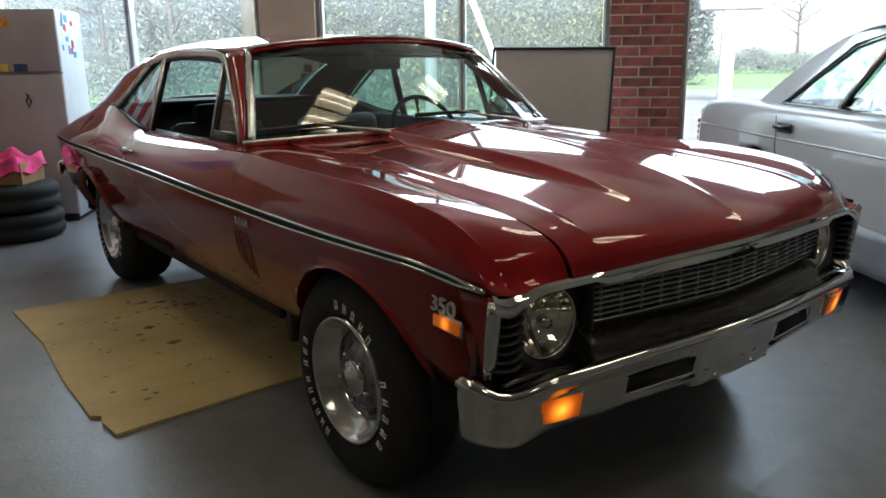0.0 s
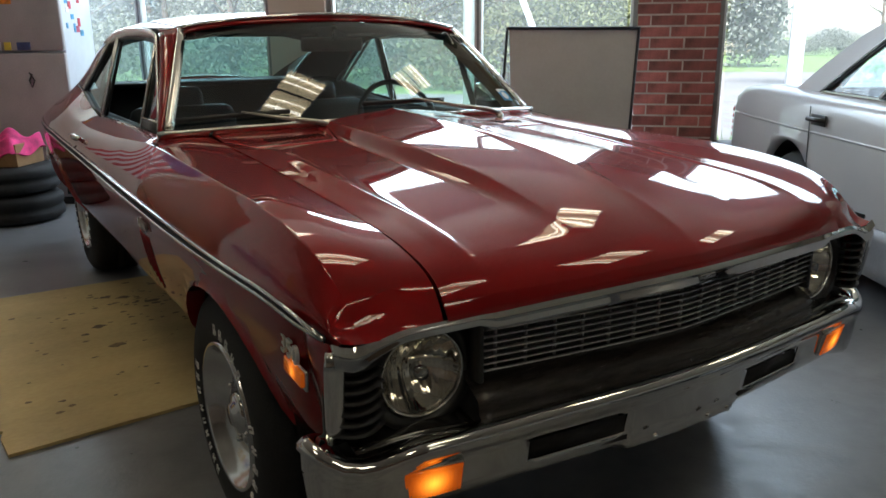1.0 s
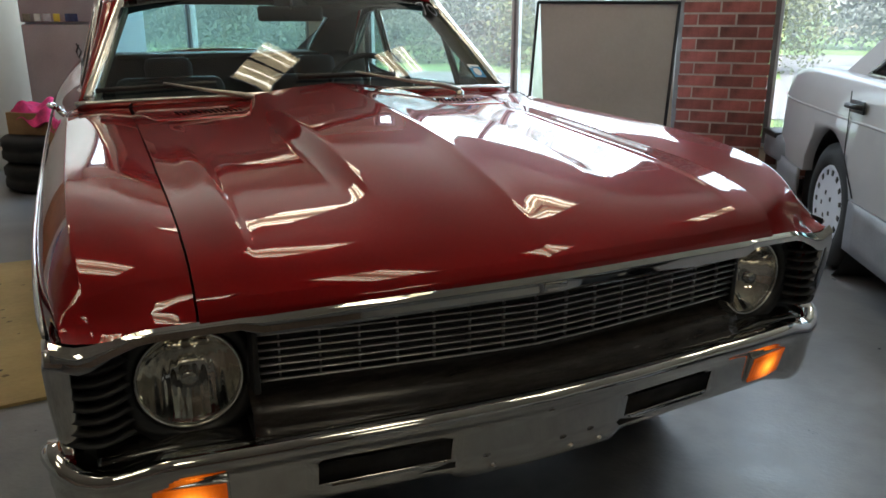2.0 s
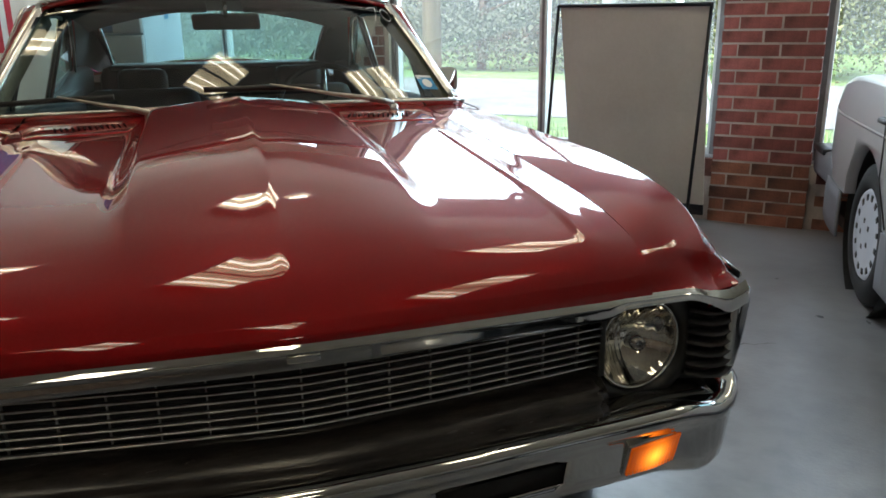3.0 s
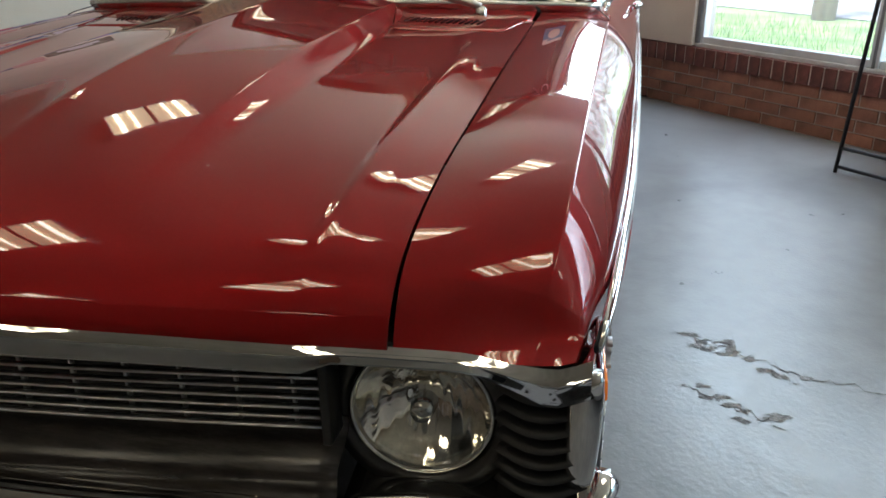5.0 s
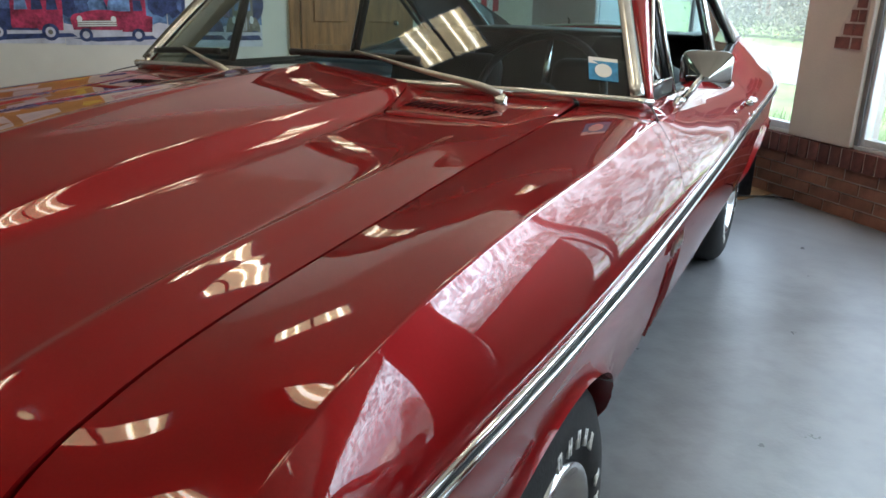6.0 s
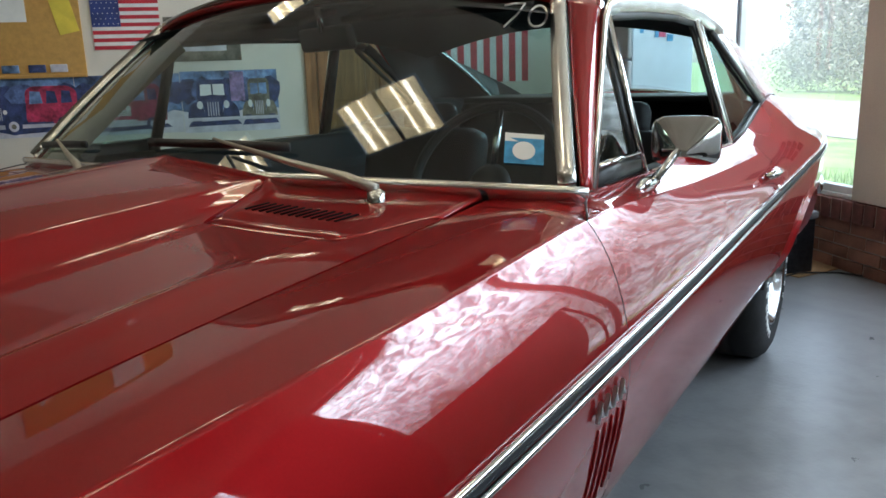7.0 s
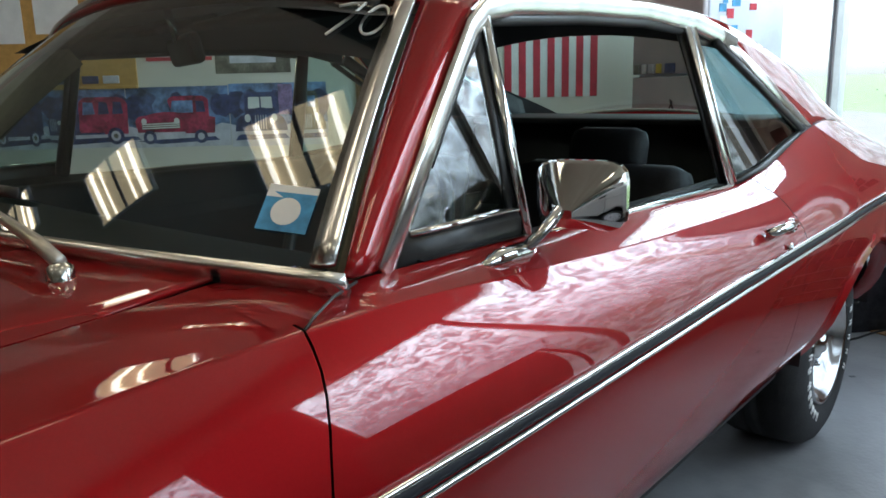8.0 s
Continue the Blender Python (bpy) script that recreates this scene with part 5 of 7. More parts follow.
def wiper(car, x0, y0, x1, t1):
    """Brushed arm from its pivot up to a dark blade lying on the glass foot."""
    root = new("wiper")
    root.parent = car
    root["label"] = "brushed metal wiper arm with black blade"
    p0 = Vector((x0, y0, 0.975))
    p2 = ws_point(x1, t1, 0.030)
    p1 = p0.lerp(p2, 0.16) + Vector((0, 0, 0.004))
    bm = lathe([(0, 0.016), (0.014, 0.015), (0.02, 0.008), (0.021, 0.0003)], 14, "z")
    bmesh.ops.transform(bm, matrix=Matrix.Translation((x0, y0, 0.955)), verts=bm.verts[:])
    bmesh.ops.recalc_face_normals(bm, faces=bm.faces[:])
    part("pivot_cap", bm, CHROME_DULL, root)
    part("arm", tube([p0, p1, p0.lerp(p2, 0.5), p2], [0.009, 0.009, 0.006, 0.003], 8), WIPER_GREY, root)
    pts = [ws_point(x1 + d, max(0.025, t1 * (1 - 0.12 * abs(d))), 0.014) for d in span(-0.20, 0.16, 12)]
    part("blade", tube(pts, 0.006, 6, flat=(0.004, 0.009)), BLACK, root)


def seat(car, x, y, w):
    root = new("front_seat")
    root.parent = car
    root["label"] = "black vinyl front seat"
    lean = pose(x, y, 0.42)
    bm = boxed(-w / 2, w / 2, -0.26, 0.26, -0.08, 0.10, 0.05)
    q = part("cushion", bm, VINYL, root)
    q.matrix_basis = lean
    bm = boxed(-w / 2, w / 2, -0.07, 0.06, 0, 0.50, 0.05)
    q = part("backrest", bm, VINYL, root)
    q.matrix_basis = pose(x, y + 0.27, 0.46, -14)
    bm = boxed(-0.11, 0.11, -0.04, 0.04, 0, 0.12, 0.035)
    q = part("headrest", bm, VINYL, root)
    q.matrix_basis = pose(x, y + 0.395, 0.92, -14)


def interior(car):
    bm = sheet(lambda x, t: (x, 0.72 + 0.34 * t + 0.10 * (abs(x) / 0.7) ** 2 * (1 - t), 0.952 - 0.035 * t - 0.10 * max(0, t - 0.75)), span(-0.70, 0.70, 24), span(0, 1, 10))
    bmesh.ops.recalc_face_normals(bm, faces=bm.faces[:])
    part("dashboard", thicken(bm, 0.03), VINYL, car, "black padded dashboard")
    part("dash_face", boxed(-0.70, 0.70, 1.02, 1.07, 0.66, 0.90, 0.02), VINYL, car)
    wheel = new("steering_wheel")
    wheel.parent = car
    wheel["label"] = "black three-spoke steering wheel"
    wheel.matrix_basis = pose(0.36, 1.22, 0.90, 62)
    part("wheel_rim", tube([(0.19 * math.cos(a), 0.19 * math.sin(a), 0) for a in span(0, 2 * math.pi, 40)[:-1]], 0.012, 8, closed=True), VINYL, wheel)
    for a in (90, 210, 330):
        part("spoke", tube([(0.02 * math.cos(radians(a)), 0.02 * math.sin(radians(a)), -0.03), (0.18 * math.cos(radians(a)), 0.18 * math.sin(radians(a)), 0)], 0.009, 8), CHROME_DULL, wheel)
    part("horn_pad", lathe([(-0.04, 0.05), (-0.02, 0.055), (-0.01, 0.04), (-0.008, 0.0003)], 20, "z"), VINYL, wheel)
    part("column", tube([(0, 0, -0.03), (0, 0, -0.30)], 0.025, 10), VINYL, wheel)
    seat(car, 0.36, 1.72, 0.50)
    seat(car, -0.36, 1.72, 0.50)
    part("rear_cushion", boxed(-0.62, 0.62, 2.20, 2.66, 0.34, 0.56, 0.06), VINYL, car)
    bm = boxed(-0.62, 0.62, -0.07, 0.07, 0, 0.55, 0.06)
    q = part("rear_backrest", bm, VINYL, car, "black vinyl rear bench")
    q.matrix_basis = pose(0, 2.68, 0.50, -18)
    part("parcel_shelf", boxed(-0.56, 0.56, 2.72, 3.08, 1.005, 1.03, 0.006), VINYL, car)
    part("floor_pan", boxed(-0.66, 0.66, 0.62, 3.1, 0.36, 0.39), CARPET, car)
    part("firewall", boxed(-0.74, 0.74, 0.56, 0.60, 0.26, 0.935), BLACK, car)
    part("rear_bulkhead", boxed(-0.70, 0.70, 3.05, 3.08, 0.26, 0.93), BLACK, car)
    for s in (-1, 1):
        part("door_card", boxed(s * 0.70 - 0.02, s * 0.70 + 0.02, 0.70, 2.9, 0.30, 0.935, 0.015), VINYL, car)
    for s in (-1, 1):
        def lining(y, k):
            bx, bz = f_belt_x(y), f_belt_z(y)
            return [(s * (bx + 0.003), y, bz + 0.0015), (s * (bx - 0.02), y, bz + 0.003), (s * (bx - 0.045), y, bz - 0.02), (s * 0.67, y, 0.80)][k]

        part("belt_lining", sheet(lining, span(0.95, 2.95, 30), [0, 1, 2, 3]), VINYL, car)
    part("transmission_tunnel", boxed(-0.14, 0.14, 0.62, 2.4, 0.26, 0.40, 0.05), CARPET, car)
    # inner mirror on its stalk
    m = new("rear_view_mirror")
    m.parent = car
    m["label"] = "dark grey rear-view mirror behind the windshield"
    part("mirror_case", boxed(-0.122, 0.122, -0.012, 0.012, -0.028, 0.028, 0.010, pose(0, 1.12, 1.235, 12, 0, -22)), LOUVRE_GREY, m)
    part("mirror_arm", tube([(0, 1.09, 1.31), (0, 1.105, 1.25)], 0.007, 8), CHROME_DULL, m)
    bm = sheet(lambda x, y: (x * roof_edge_x(y) * 0.985, y, roof_mid(y) - 0.03 - (roof_mid(y) - roof_edge_z(y)) * x * x), span(-1, 1, 16), span(1.04, 2.52, 20))
    part("headliner", bm, HEADLINER, car)
    for s in (-1, 1):
        q = part("sun_visor", boxed(-0.24, 0.24, -0.075, 0.075, -0.008, 0.008, 0.006), HEADLINER, car)
        q.matrix_basis = pose(s * 0.30, 1.17, 1.290, 14)


def cabin(car):
    """Roof, pillars, glass and their bright frames."""
    ys = span(1.02, 2.52, 40)
    bm = sheet(lambda x, y: (x * roof_edge_x(y), y + (0.0 if y > 1.2 else (0.04 - 0.0) * 0 + 0.10 * abs(x) ** 1.8 * smoothstep(1.2, 1.02, y)), roof_mid(y) - (roof_mid(y) - roof_edge_z(y)) * (0.55 * abs(x) ** 2 + 0.45 * abs(x) ** 6)), span(-1, 1, 36), ys)
    bmesh.ops.recalc_face_normals(bm, faces=bm.faces[:])
    part("roof", thicken(bm, 0.012), PAINT, car, "glossy dark red roof")
    # rear window and the deck behind it
    rw = lambda x, t: (x * (0.565 - 0.0 * t), 2.50 + 0.62 * t - 0.05 * x * x * (1 - t) - 0.06 * x * x * t, 1.335 - 0.295 * t - (0.075 - 0.02 * t) * x * x + 0.02 * math.sin(math.pi * t))
    bm = sheet(rw, span(-1, 1, 20), span(0, 1, 12))
    q = part("rear_window", bm, WIND_GLASS, car, "tinted rear window")
    q.visible_shadow = False
    bm = tube([rw(x, 0) for x in span(-1, 1, 20)] + [rw(1, t) for t in span(0.08, 1, 8)] + [rw(x, 1) for x in span(0.95, -1, 20)] + [rw(-1, t) for t in span(0.92, 0.08, 8)], 0.01, 8, closed=True)
    part("rear_window_trim", bm, CHROME, car)
    deck = lambda x, t: (x * (0.68 - 0.05 * t), 3.10 + 0.82 * t - 0.03 * x * x, 1.035 - 0.09 * t - 0.055 * t**3 - 0.055 * x * x * (1 - 0.5 * t))
    bm = sheet(deck, span(-1, 1, 24), span(0, 1, 16))
    bmesh.ops.recalc_face_normals(bm, faces=bm.faces[:])
    part("trunk_lid", thicken(bm, 0.010), PAINT, car)
    bm = sheet(lambda x, z: (x * (0.60 + 0.14 * smoothstep(0.95, 0.55, z)), 3.93 - 0.05 * x * x - 0.06 * (0.88 - z), z), span(-1, 1, 20), span(0.46, 0.90, 8))
    bmesh.ops.recalc_face_normals(bm, faces=bm.faces[:])
    part("tail_panel", thicken(bm, 0.01), PAINT, car)
    bm = tube([(x, 4.02 - 0.10 * abs(x) ** 3, 0.55) for x in span(-0.78, 0.78, 20)], 0.05, 12, flat=(0.035, 0.055))
    part("rear_bumper", bm, CHROME, car, "chrome rear bumper")
    for s in (-1, 1):
        part("bumper_end", tube([(s * 0.77, 3.97, 0.55), (s * 0.80, 3.90, 0.555), (s * 0.812, 3.80, 0.56)], [0.055, 0.055, 0.035], 10, flat=(0.018, 0.05)), CHROME, car)
        part("tail_lamp", boxed(s * 0.42 - 0.15, s * 0.42 + 0.15, 3.90, 3.935, 0.66, 0.73, 0.01), RED_LENS, car)
        # sail panel from the roof edge down to the quarter
        def sail(t, y):
            zt, zb = sail_top(y), f_belt_z(y)
            xt, xb = roof_edge_x(y) - 0.03 * smoothstep(2.6, 3.6, y), f_belt_x(y)
            z = zt + (zb - zt) * t
            return (s * (xt + (xb - xt) * (t * 0.85 + 0.15 * t * t)), y, z)

        front = lambda t: 2.15 + 0.46 * t  # leaning edge behind the quarter window

        bm = sheet(lambda t, k: sail(t, front(t) + (3.62 - front(t)) * k), span(0, 1, 10), span(0, 1, 24))
        bmesh.ops.recalc_face_normals(bm, faces=bm.faces[:])
        part("sail_panel", thicken(bm, 0.008), PAINT, car)
        bm = sheet(lambda t, k: Vector(sail(t, front(t) + (3.62 - front(t)) * k)) - Vector((s * 0.016, 0, 0.004)), span(0, 1, 8), span(0.0, 1, 16))
        part("sail_lining", bm, HEADLINER, car)
        # shoulder of the roof edge over the rear window
        bm = sheet(lambda t, y: (s * ((0.565 + 0.038 * t)), y, (1.335 - 0.295 * (y - 2.50) / 0.62 - 0.06) * (1 - t) + sail_top(y) * t), span(0, 1, 3), span(2.50, 3.12, 12))
        bmesh.ops.recalc_face_normals(bm, faces=bm.faces[:])
        part("pillar_inner", thicken(bm, 0.006), HEADLINER, car)
        # windshield pillar: red outer face and bright inner moulding
        def pillar(t, k):
            a = ws_point(s * (0.757 - 0.012 * t), t, 0.006)
            yb = 0.882 + 0.312 * t
            zb = 0.955 + (1.272 - 0.955) * t
            b = Vector((s * (glass_x(zb) + 0.004), yb + 0.006, zb))
            p = a.lerp(b, k)
            return p + Vector((s * 0.016, -0.012, 0)) * math.sin(math.pi * k)

        bm = sheet(pillar, span(0.0, 1.02, 16), span(0, 1, 6))
        bmesh.ops.recalc_face_normals(bm, faces=bm.faces[:])
        part("windshield_pillar", thicken(bm, 0.01), PAINT, car)
        bm = strip([ws_point(s * (0.736 - 0.012 * t), t, 0.010) for t in span(0.01, 1.0, 14)], (1, 0.25, 0), 0.030, 0.010)
        bmesh.ops.recalc_face_normals(bm, faces=bm.faces[:])
        part("pillar_moulding", bm, SATIN, car, "bright windshield moulding")
        bm = strip([ws_point(s * (0.726 - 0.012 * t), t, -0.042) for t in span(0.03, 1.0, 14)], (0, 0.74, -0.67), 0.072, 0.010)
        bmesh.ops.recalc_face_normals(bm, faces=bm.faces[:])
        part("pillar_cover", bm, PILLAR_VINYL, car)
        ring_strip([(1.035, 1.103), (1.165, 1.235), (1.205, 1.262), (1.284, 1.277), (1.5, 1.287), (1.75, 1.291), (1.98, 1.277), (2.10, 1.255)], s, 0.044, HEADLINER, "window_lining", car, out=-0.014)
        ring_strip([(1.208, 1.258), (1.196, 1.10), (1.180, 0.940)], s, 0.026, BLACK, "window_lining", car, out=-0.013)
        ring_strip([(1.935, 1.277), (1.953, 1.10), (1.966, 0.928)], s, 0.046, BLACK, "window_lining", car, out=-0.014)
        ring_strip([(2.12, 1.252), (2.35, 1.145), (2.605, 1.012)], s, 0.040, BLACK, "window_lining", car, out=-0.014)
        # window glass and frames
        flat_glass([(0.945, 0.975), (1.175, 0.975), (1.200, 1.240), (1.180, 1.238)], s, "vent_window", car, "small tinted vent window")
        flat_glass([(1.985, 0.938), (2.22, 0.958), (2.56, 1.020), (2.16, 1.232), (1.965, 1.262)], s, "quarter_window", car, "tinted quarter window")
        ring_strip([(0.885, 0.947), (1.035, 1.103), (1.165, 1.235), (1.205, 1.262), (1.284, 1.277), (1.5, 1.287), (1.75, 1.291), (1.98, 1.277), (2.10, 1.255), (2.18, 1.236)], s, 0.040, SATIN, "window_surround", car, "bright drip moulding round the side windows", out=0.008)
        ring_strip([(1.208, 1.258), (1.196, 1.10), (1.180, 0.940)], s, 0.022, CHROME, "vent_divider", car)
        ring_strip([(0.945, 0.984), (1.17, 0.984)], s, 0.010, CHROME, "vent_sill", car)
        ring_strip([(1.935, 1.277), (1.948, 1.10), (1.958, 0.928)], s, 0.030, SATIN, "centre_post_trim", car)
        ring_strip([(1.964, 1.270), (1.974, 1.09), (1.984, 0.932)], s, 0.012, CHROME_DULL, "centre_post_trim", car)
        ring_strip([(1.19, 0.940), (1.55, 0.936), (1.96, 0.927)], s, 0.014, CHROME, "belt_moulding", car)
        ring_strip([(1.99, 0.932), (2.2, 0.950), (2.4, 0.985), (2.585, 1.012)], s, 0.016, BLACK, "quarter_seal", car)
        ring_strip([(2.12, 1.252), (2.35, 1.145), (2.605, 1.012)], s, 0.034, SATIN, "quarter_surround", car)
        ring_strip([(2.08, 1.240), (2.31, 1.130), (2.555, 1.012)], s, 0.020, BLACK, "quarter_seal", car)
        ring_strip([(1.02, 1.06), (1.15, 1.195), (1.22, 1.252), (1.5, 1.266), (1.75, 1.270), (1.92, 1.262)], s, 0.022, BLACK, "window_seal", car, out=-0.006)
        ring_strip([(0.915, 0.958), (1.17, 0.956)], s, 0.048, BLACK, "vent_seal", car, out=-0.002)
        ring_strip([(1.196, 1.245), (1.184, 1.10), (1.166, 0.945)], s, 0.022, BLACK, "vent_seal", car, out=-0.008)
    # windshield
    bm = sheet(lambda x, t: ws_point(x, t), span(-0.745, 0.745, 32), span(0, 1, 14))
    q = part("windshield", bm, WIND_GLASS, car, "clear tinted windshield with a chalked figure")
    q.visible_shadow = False
    glass = q
    bm = strip([ws_point(x, -0.035, 0.006) for x in span(-0.764, 0.764, 40)], (0, -0.8, 1), 0.036, 0.012)
    bmesh.ops.recalc_face_normals(bm, faces=bm.faces[:])
    part("windshield_sill", bm, SATIN, car, "bright moulding along the windshield foot")
    bm = strip([ws_point(x, 1.02, 0.006) for x in span(-0.735, 0.735, 30)], (0, -0.8, 1), 0.026, 0.010)
    bmesh.ops.recalc_face_normals(bm, faces=bm.faces[:])
    part("header_moulding", bm, CHROME, car)
    # inspection sticker and chalked year
    def on_glass(x, t, w, h, m, name, parent, label=""):
        us = ws_point(x + 0.02, t) - ws_point(x - 0.02, t)
        vs = ws_point(x, t + 0.04) - ws_point(x, t - 0.04)
        us, vs = us.normalized(), vs.normalized()
        c = ws_point(x, t, 0.002)
        nn = us.cross(vs)
        b = bmesh.new()
        box(b, -w / 2, w / 2, -h / 2, h / 2, -0.0004, 0.0004)
        bmesh.ops.transform(b, matrix=Matrix.Translation(c) @ Matrix((us, vs, nn)).transposed().to_4x4(), verts=b.verts[:])
        return part(name, b, m, parent, label, smooth=False)

    on_glass(0.668, 0.15, 0.066, 0.054, PRINT_CYAN, "inspection_sticker", glass, "blue inspection sticker with a pale seal")
    on_glass(0.668, 0.208, 0.066, 0.018, PAPER, "sticker_band", glass)
    c = ws_point(0.668, 0.15, 0.0035)
    us = (ws_point(0.68, 0.15) - ws_point(0.63, 0.15)).normalized()
    vs = (ws_point(0.655, 0.19) - ws_point(0.655, 0.11)).normalized()
    b = lathe([(0.0003, 0.0002), (0.0003, 0.019), (-0.0003, 0.0192)], 20, "z")
    bmesh.ops.transform(b, matrix=Matrix.Translation(c) @ Matrix((us, vs, us.cross(vs))).transposed().to_4x4(), verts=b.verts[:])
    part("sticker_seal", b, PAPER, glass, smooth=False)
    # hand-chalked figures: 7 and 0
    chalk = lambda u, v: ws_point(0.655 + 0.7 * u, 0.845 + 0.72 * v, 0.004)
    part("chalk_figure", tube([chalk(-0.075, 0.09), chalk(-0.045, 0.115), chalk(-0.01, 0.125), chalk(-0.03, 0.02), chalk(-0.065, -0.10)], 0.0022, 6), PAPER, glass, "chalked white figure 7")
    part("chalk_figure", tube([chalk(0.035 + 0.028 * math.cos(a), 0.02 + 0.095 * math.sin(a) + 0.6 * 0.028 * math.cos(a)) for a in span(0, 2 * math.pi, 18)[:-1]], 0.0022, 6, closed=True), PAPER, glass, "chalked white figure 0")


def build_coupe():
    car = thing("coupe_car", "glossy dark red two-door coupe with chrome trim", "car")
    bm = hood_mesh(-0.6185, 0.6185, 44)
    sharp(part("hood", bm, PAINT, car, "dark red hood with a raised centre and sharp middle crease"), 50)
    # cowl panel behind the hood with louvred vents
    cowl = sheet(lambda x, t: (x, hood_rear(x) + 0.004 + (ws_base(x).y + 0.02 - hood_rear(x)) * t, (hood_z(x, hood_rear(x)) - 0.0015) * (1 - t) + (ws_base(x).z - 0.010) * t), sorted(set(span(-0.612, 0.612, 50) + [e * d for e in (-1, 1) for d in (0.25, 0.265, 0.28, 0.295, 0.31, 0.555, 0.57, 0.58, 0.59, 0.60)])), span(0, 1, 8))
    bmesh.ops.recalc_face_normals(cowl, faces=cowl.faces[:])
    cowl = part("cowl", thicken(cowl, 0.006), PAINT, car, "red cowl panel with vent louvres")
    for s in (-1, 1):
        for k in range(13):
            x = s * (0.318 + k * 0.0150)
            q = part("cowl_louvre", boxed(-0.0026, 0.0026, -0.022, 0.022, -0.004, 0.0014), SLOT_BLACK, cowl)
            t = (0.540 - 0.439) / (ws_base(x).y + 0.02 - 0.435)
            q.matrix_basis = pose(x, 0.540, (hood_z(x, 0.435) - 0.0015) * (1 - t) + (ws_base(x).z - 0.010) * t + 0.0002, 5, 0, s * -14)
    for s in (-1, 1):
        f_ys = sorted(set([round(v, 4) for v in span(-0.66, 0.7225, 62)] + [-0.70, -0.692, -0.685, -0.675, -0.65, -0.64, -0.63]))
        fender = part("front_fender", side_panel(s, f_ys, [(-0.035, 0.315, 0.378, 1.0)]), PAINT, car, "dark red front fender with a round wheel opening")
        sharp(fender, 50)
        # top infill between fender and cowl
        bm = sheet(lambda t, y: (s * (0.622 + (f_belt_x(0.85) - 0.622) * t), y, f_seam_z(y) - 0.001), span(0, 1, 4), span(0.79, 0.86, 4))
        bmesh.ops.recalc_face_normals(bm, faces=bm.faces[:])
        part("cowl_corner", thicken(bm, 0.006), PAINT, car)
        bm = sheet(lambda a, y: (s * side_point(y, a)[0], y, side_point(y, a)[1] + 0.0007), span(0, 1.82, 10), span(0.700, 0.797, 8))
        bmesh.ops.recalc_face_normals(bm, faces=bm.faces[:])
        part("cowl_corner", bm, PAINT, car)
        gap = [(s * 0.801, 0.7242, 0.9345), (s * 0.792, 0.745, 0.9415), (s * 0.775, 0.785, 0.949), (s * 0.762, 0.83, 0.9535)]
        part("door_gap", tube(gap, 0.0018, 6), BLACK, car)
        door = part("door", side_panel(s, span(0.7258, 2.075, 56)), PAINT, car, "dark red door")
        door_handle(s, door)
        q_ys = sorted(set([round(v, 4) for v in span(2.0785, 3.95, 78)]))
        part("quarter_panel", side_panel(s, q_ys, [(2.80, 0.325, 0.365, 1.0)]), PAINT, car, "dark red rear quarter panel")
        # inner wheel housings
        for cy in (-0.035, 2.80):
            bm = lathe([(s * 0.40, 0.40), (s * 0.815 if cy < 1 else s * 0.80, 0.395)], 40)
            bmesh.ops.delete(bm, geom=[v for v in bm.verts if v.co.z < 0.02], context="VERTS")
            bmesh.ops.transform(bm, matrix=Matrix.Translation((0, cy, 0.32)), verts=bm.verts[:])
            part("wheel_housing", bm, BLACK, car)
            part("inner_fender", boxed(s * 0.50 - 0.01, s * 0.50 + 0.01, cy - 0.46, cy + 0.46, 0.30, 0.74), BLACK, car)
            part("splash_panel", boxed(s * 0.64 - 0.14, s * 0.64 + 0.13, cy + 0.40, cy + 0.42, 0.37, 0.70), BLACK, car)
        side_trim(car, s)
        marker_and_badges(car, s)
        for y in (0.0, WHEELBASE):
            tyre_and_wheel(car, s, y, 0.225 if y == 0 else 0.29, TRACK if y == 0 else 0.640)
        part("rocker_panel", boxed(s * 0.48 - 0.03, s * 0.48 + 0.03, 0.36, 2.42, 0.34, 0.42, 0.02), BLACK, car)
    front_end(car)
    front_bumper(car)
    cabin(car)
    interior(car)
    door_mirror(car)
    wiper(car, 0.480, 0.640, 0.10, 0.10)
    wiper(car, -0.25, 0.615, -0.52, 0.08)
    part("underbody", boxed(-0.44, 0.44, -0.30, 3.60, 0.27, 0.33), BLACK, car)
    for y in (0.0, WHEELBASE):
        part("axle", tube([(-0.70, y, 0.33), (0.70, y, 0.33)], 0.035, 10), BLACK, car)
    return car


build_coupe()

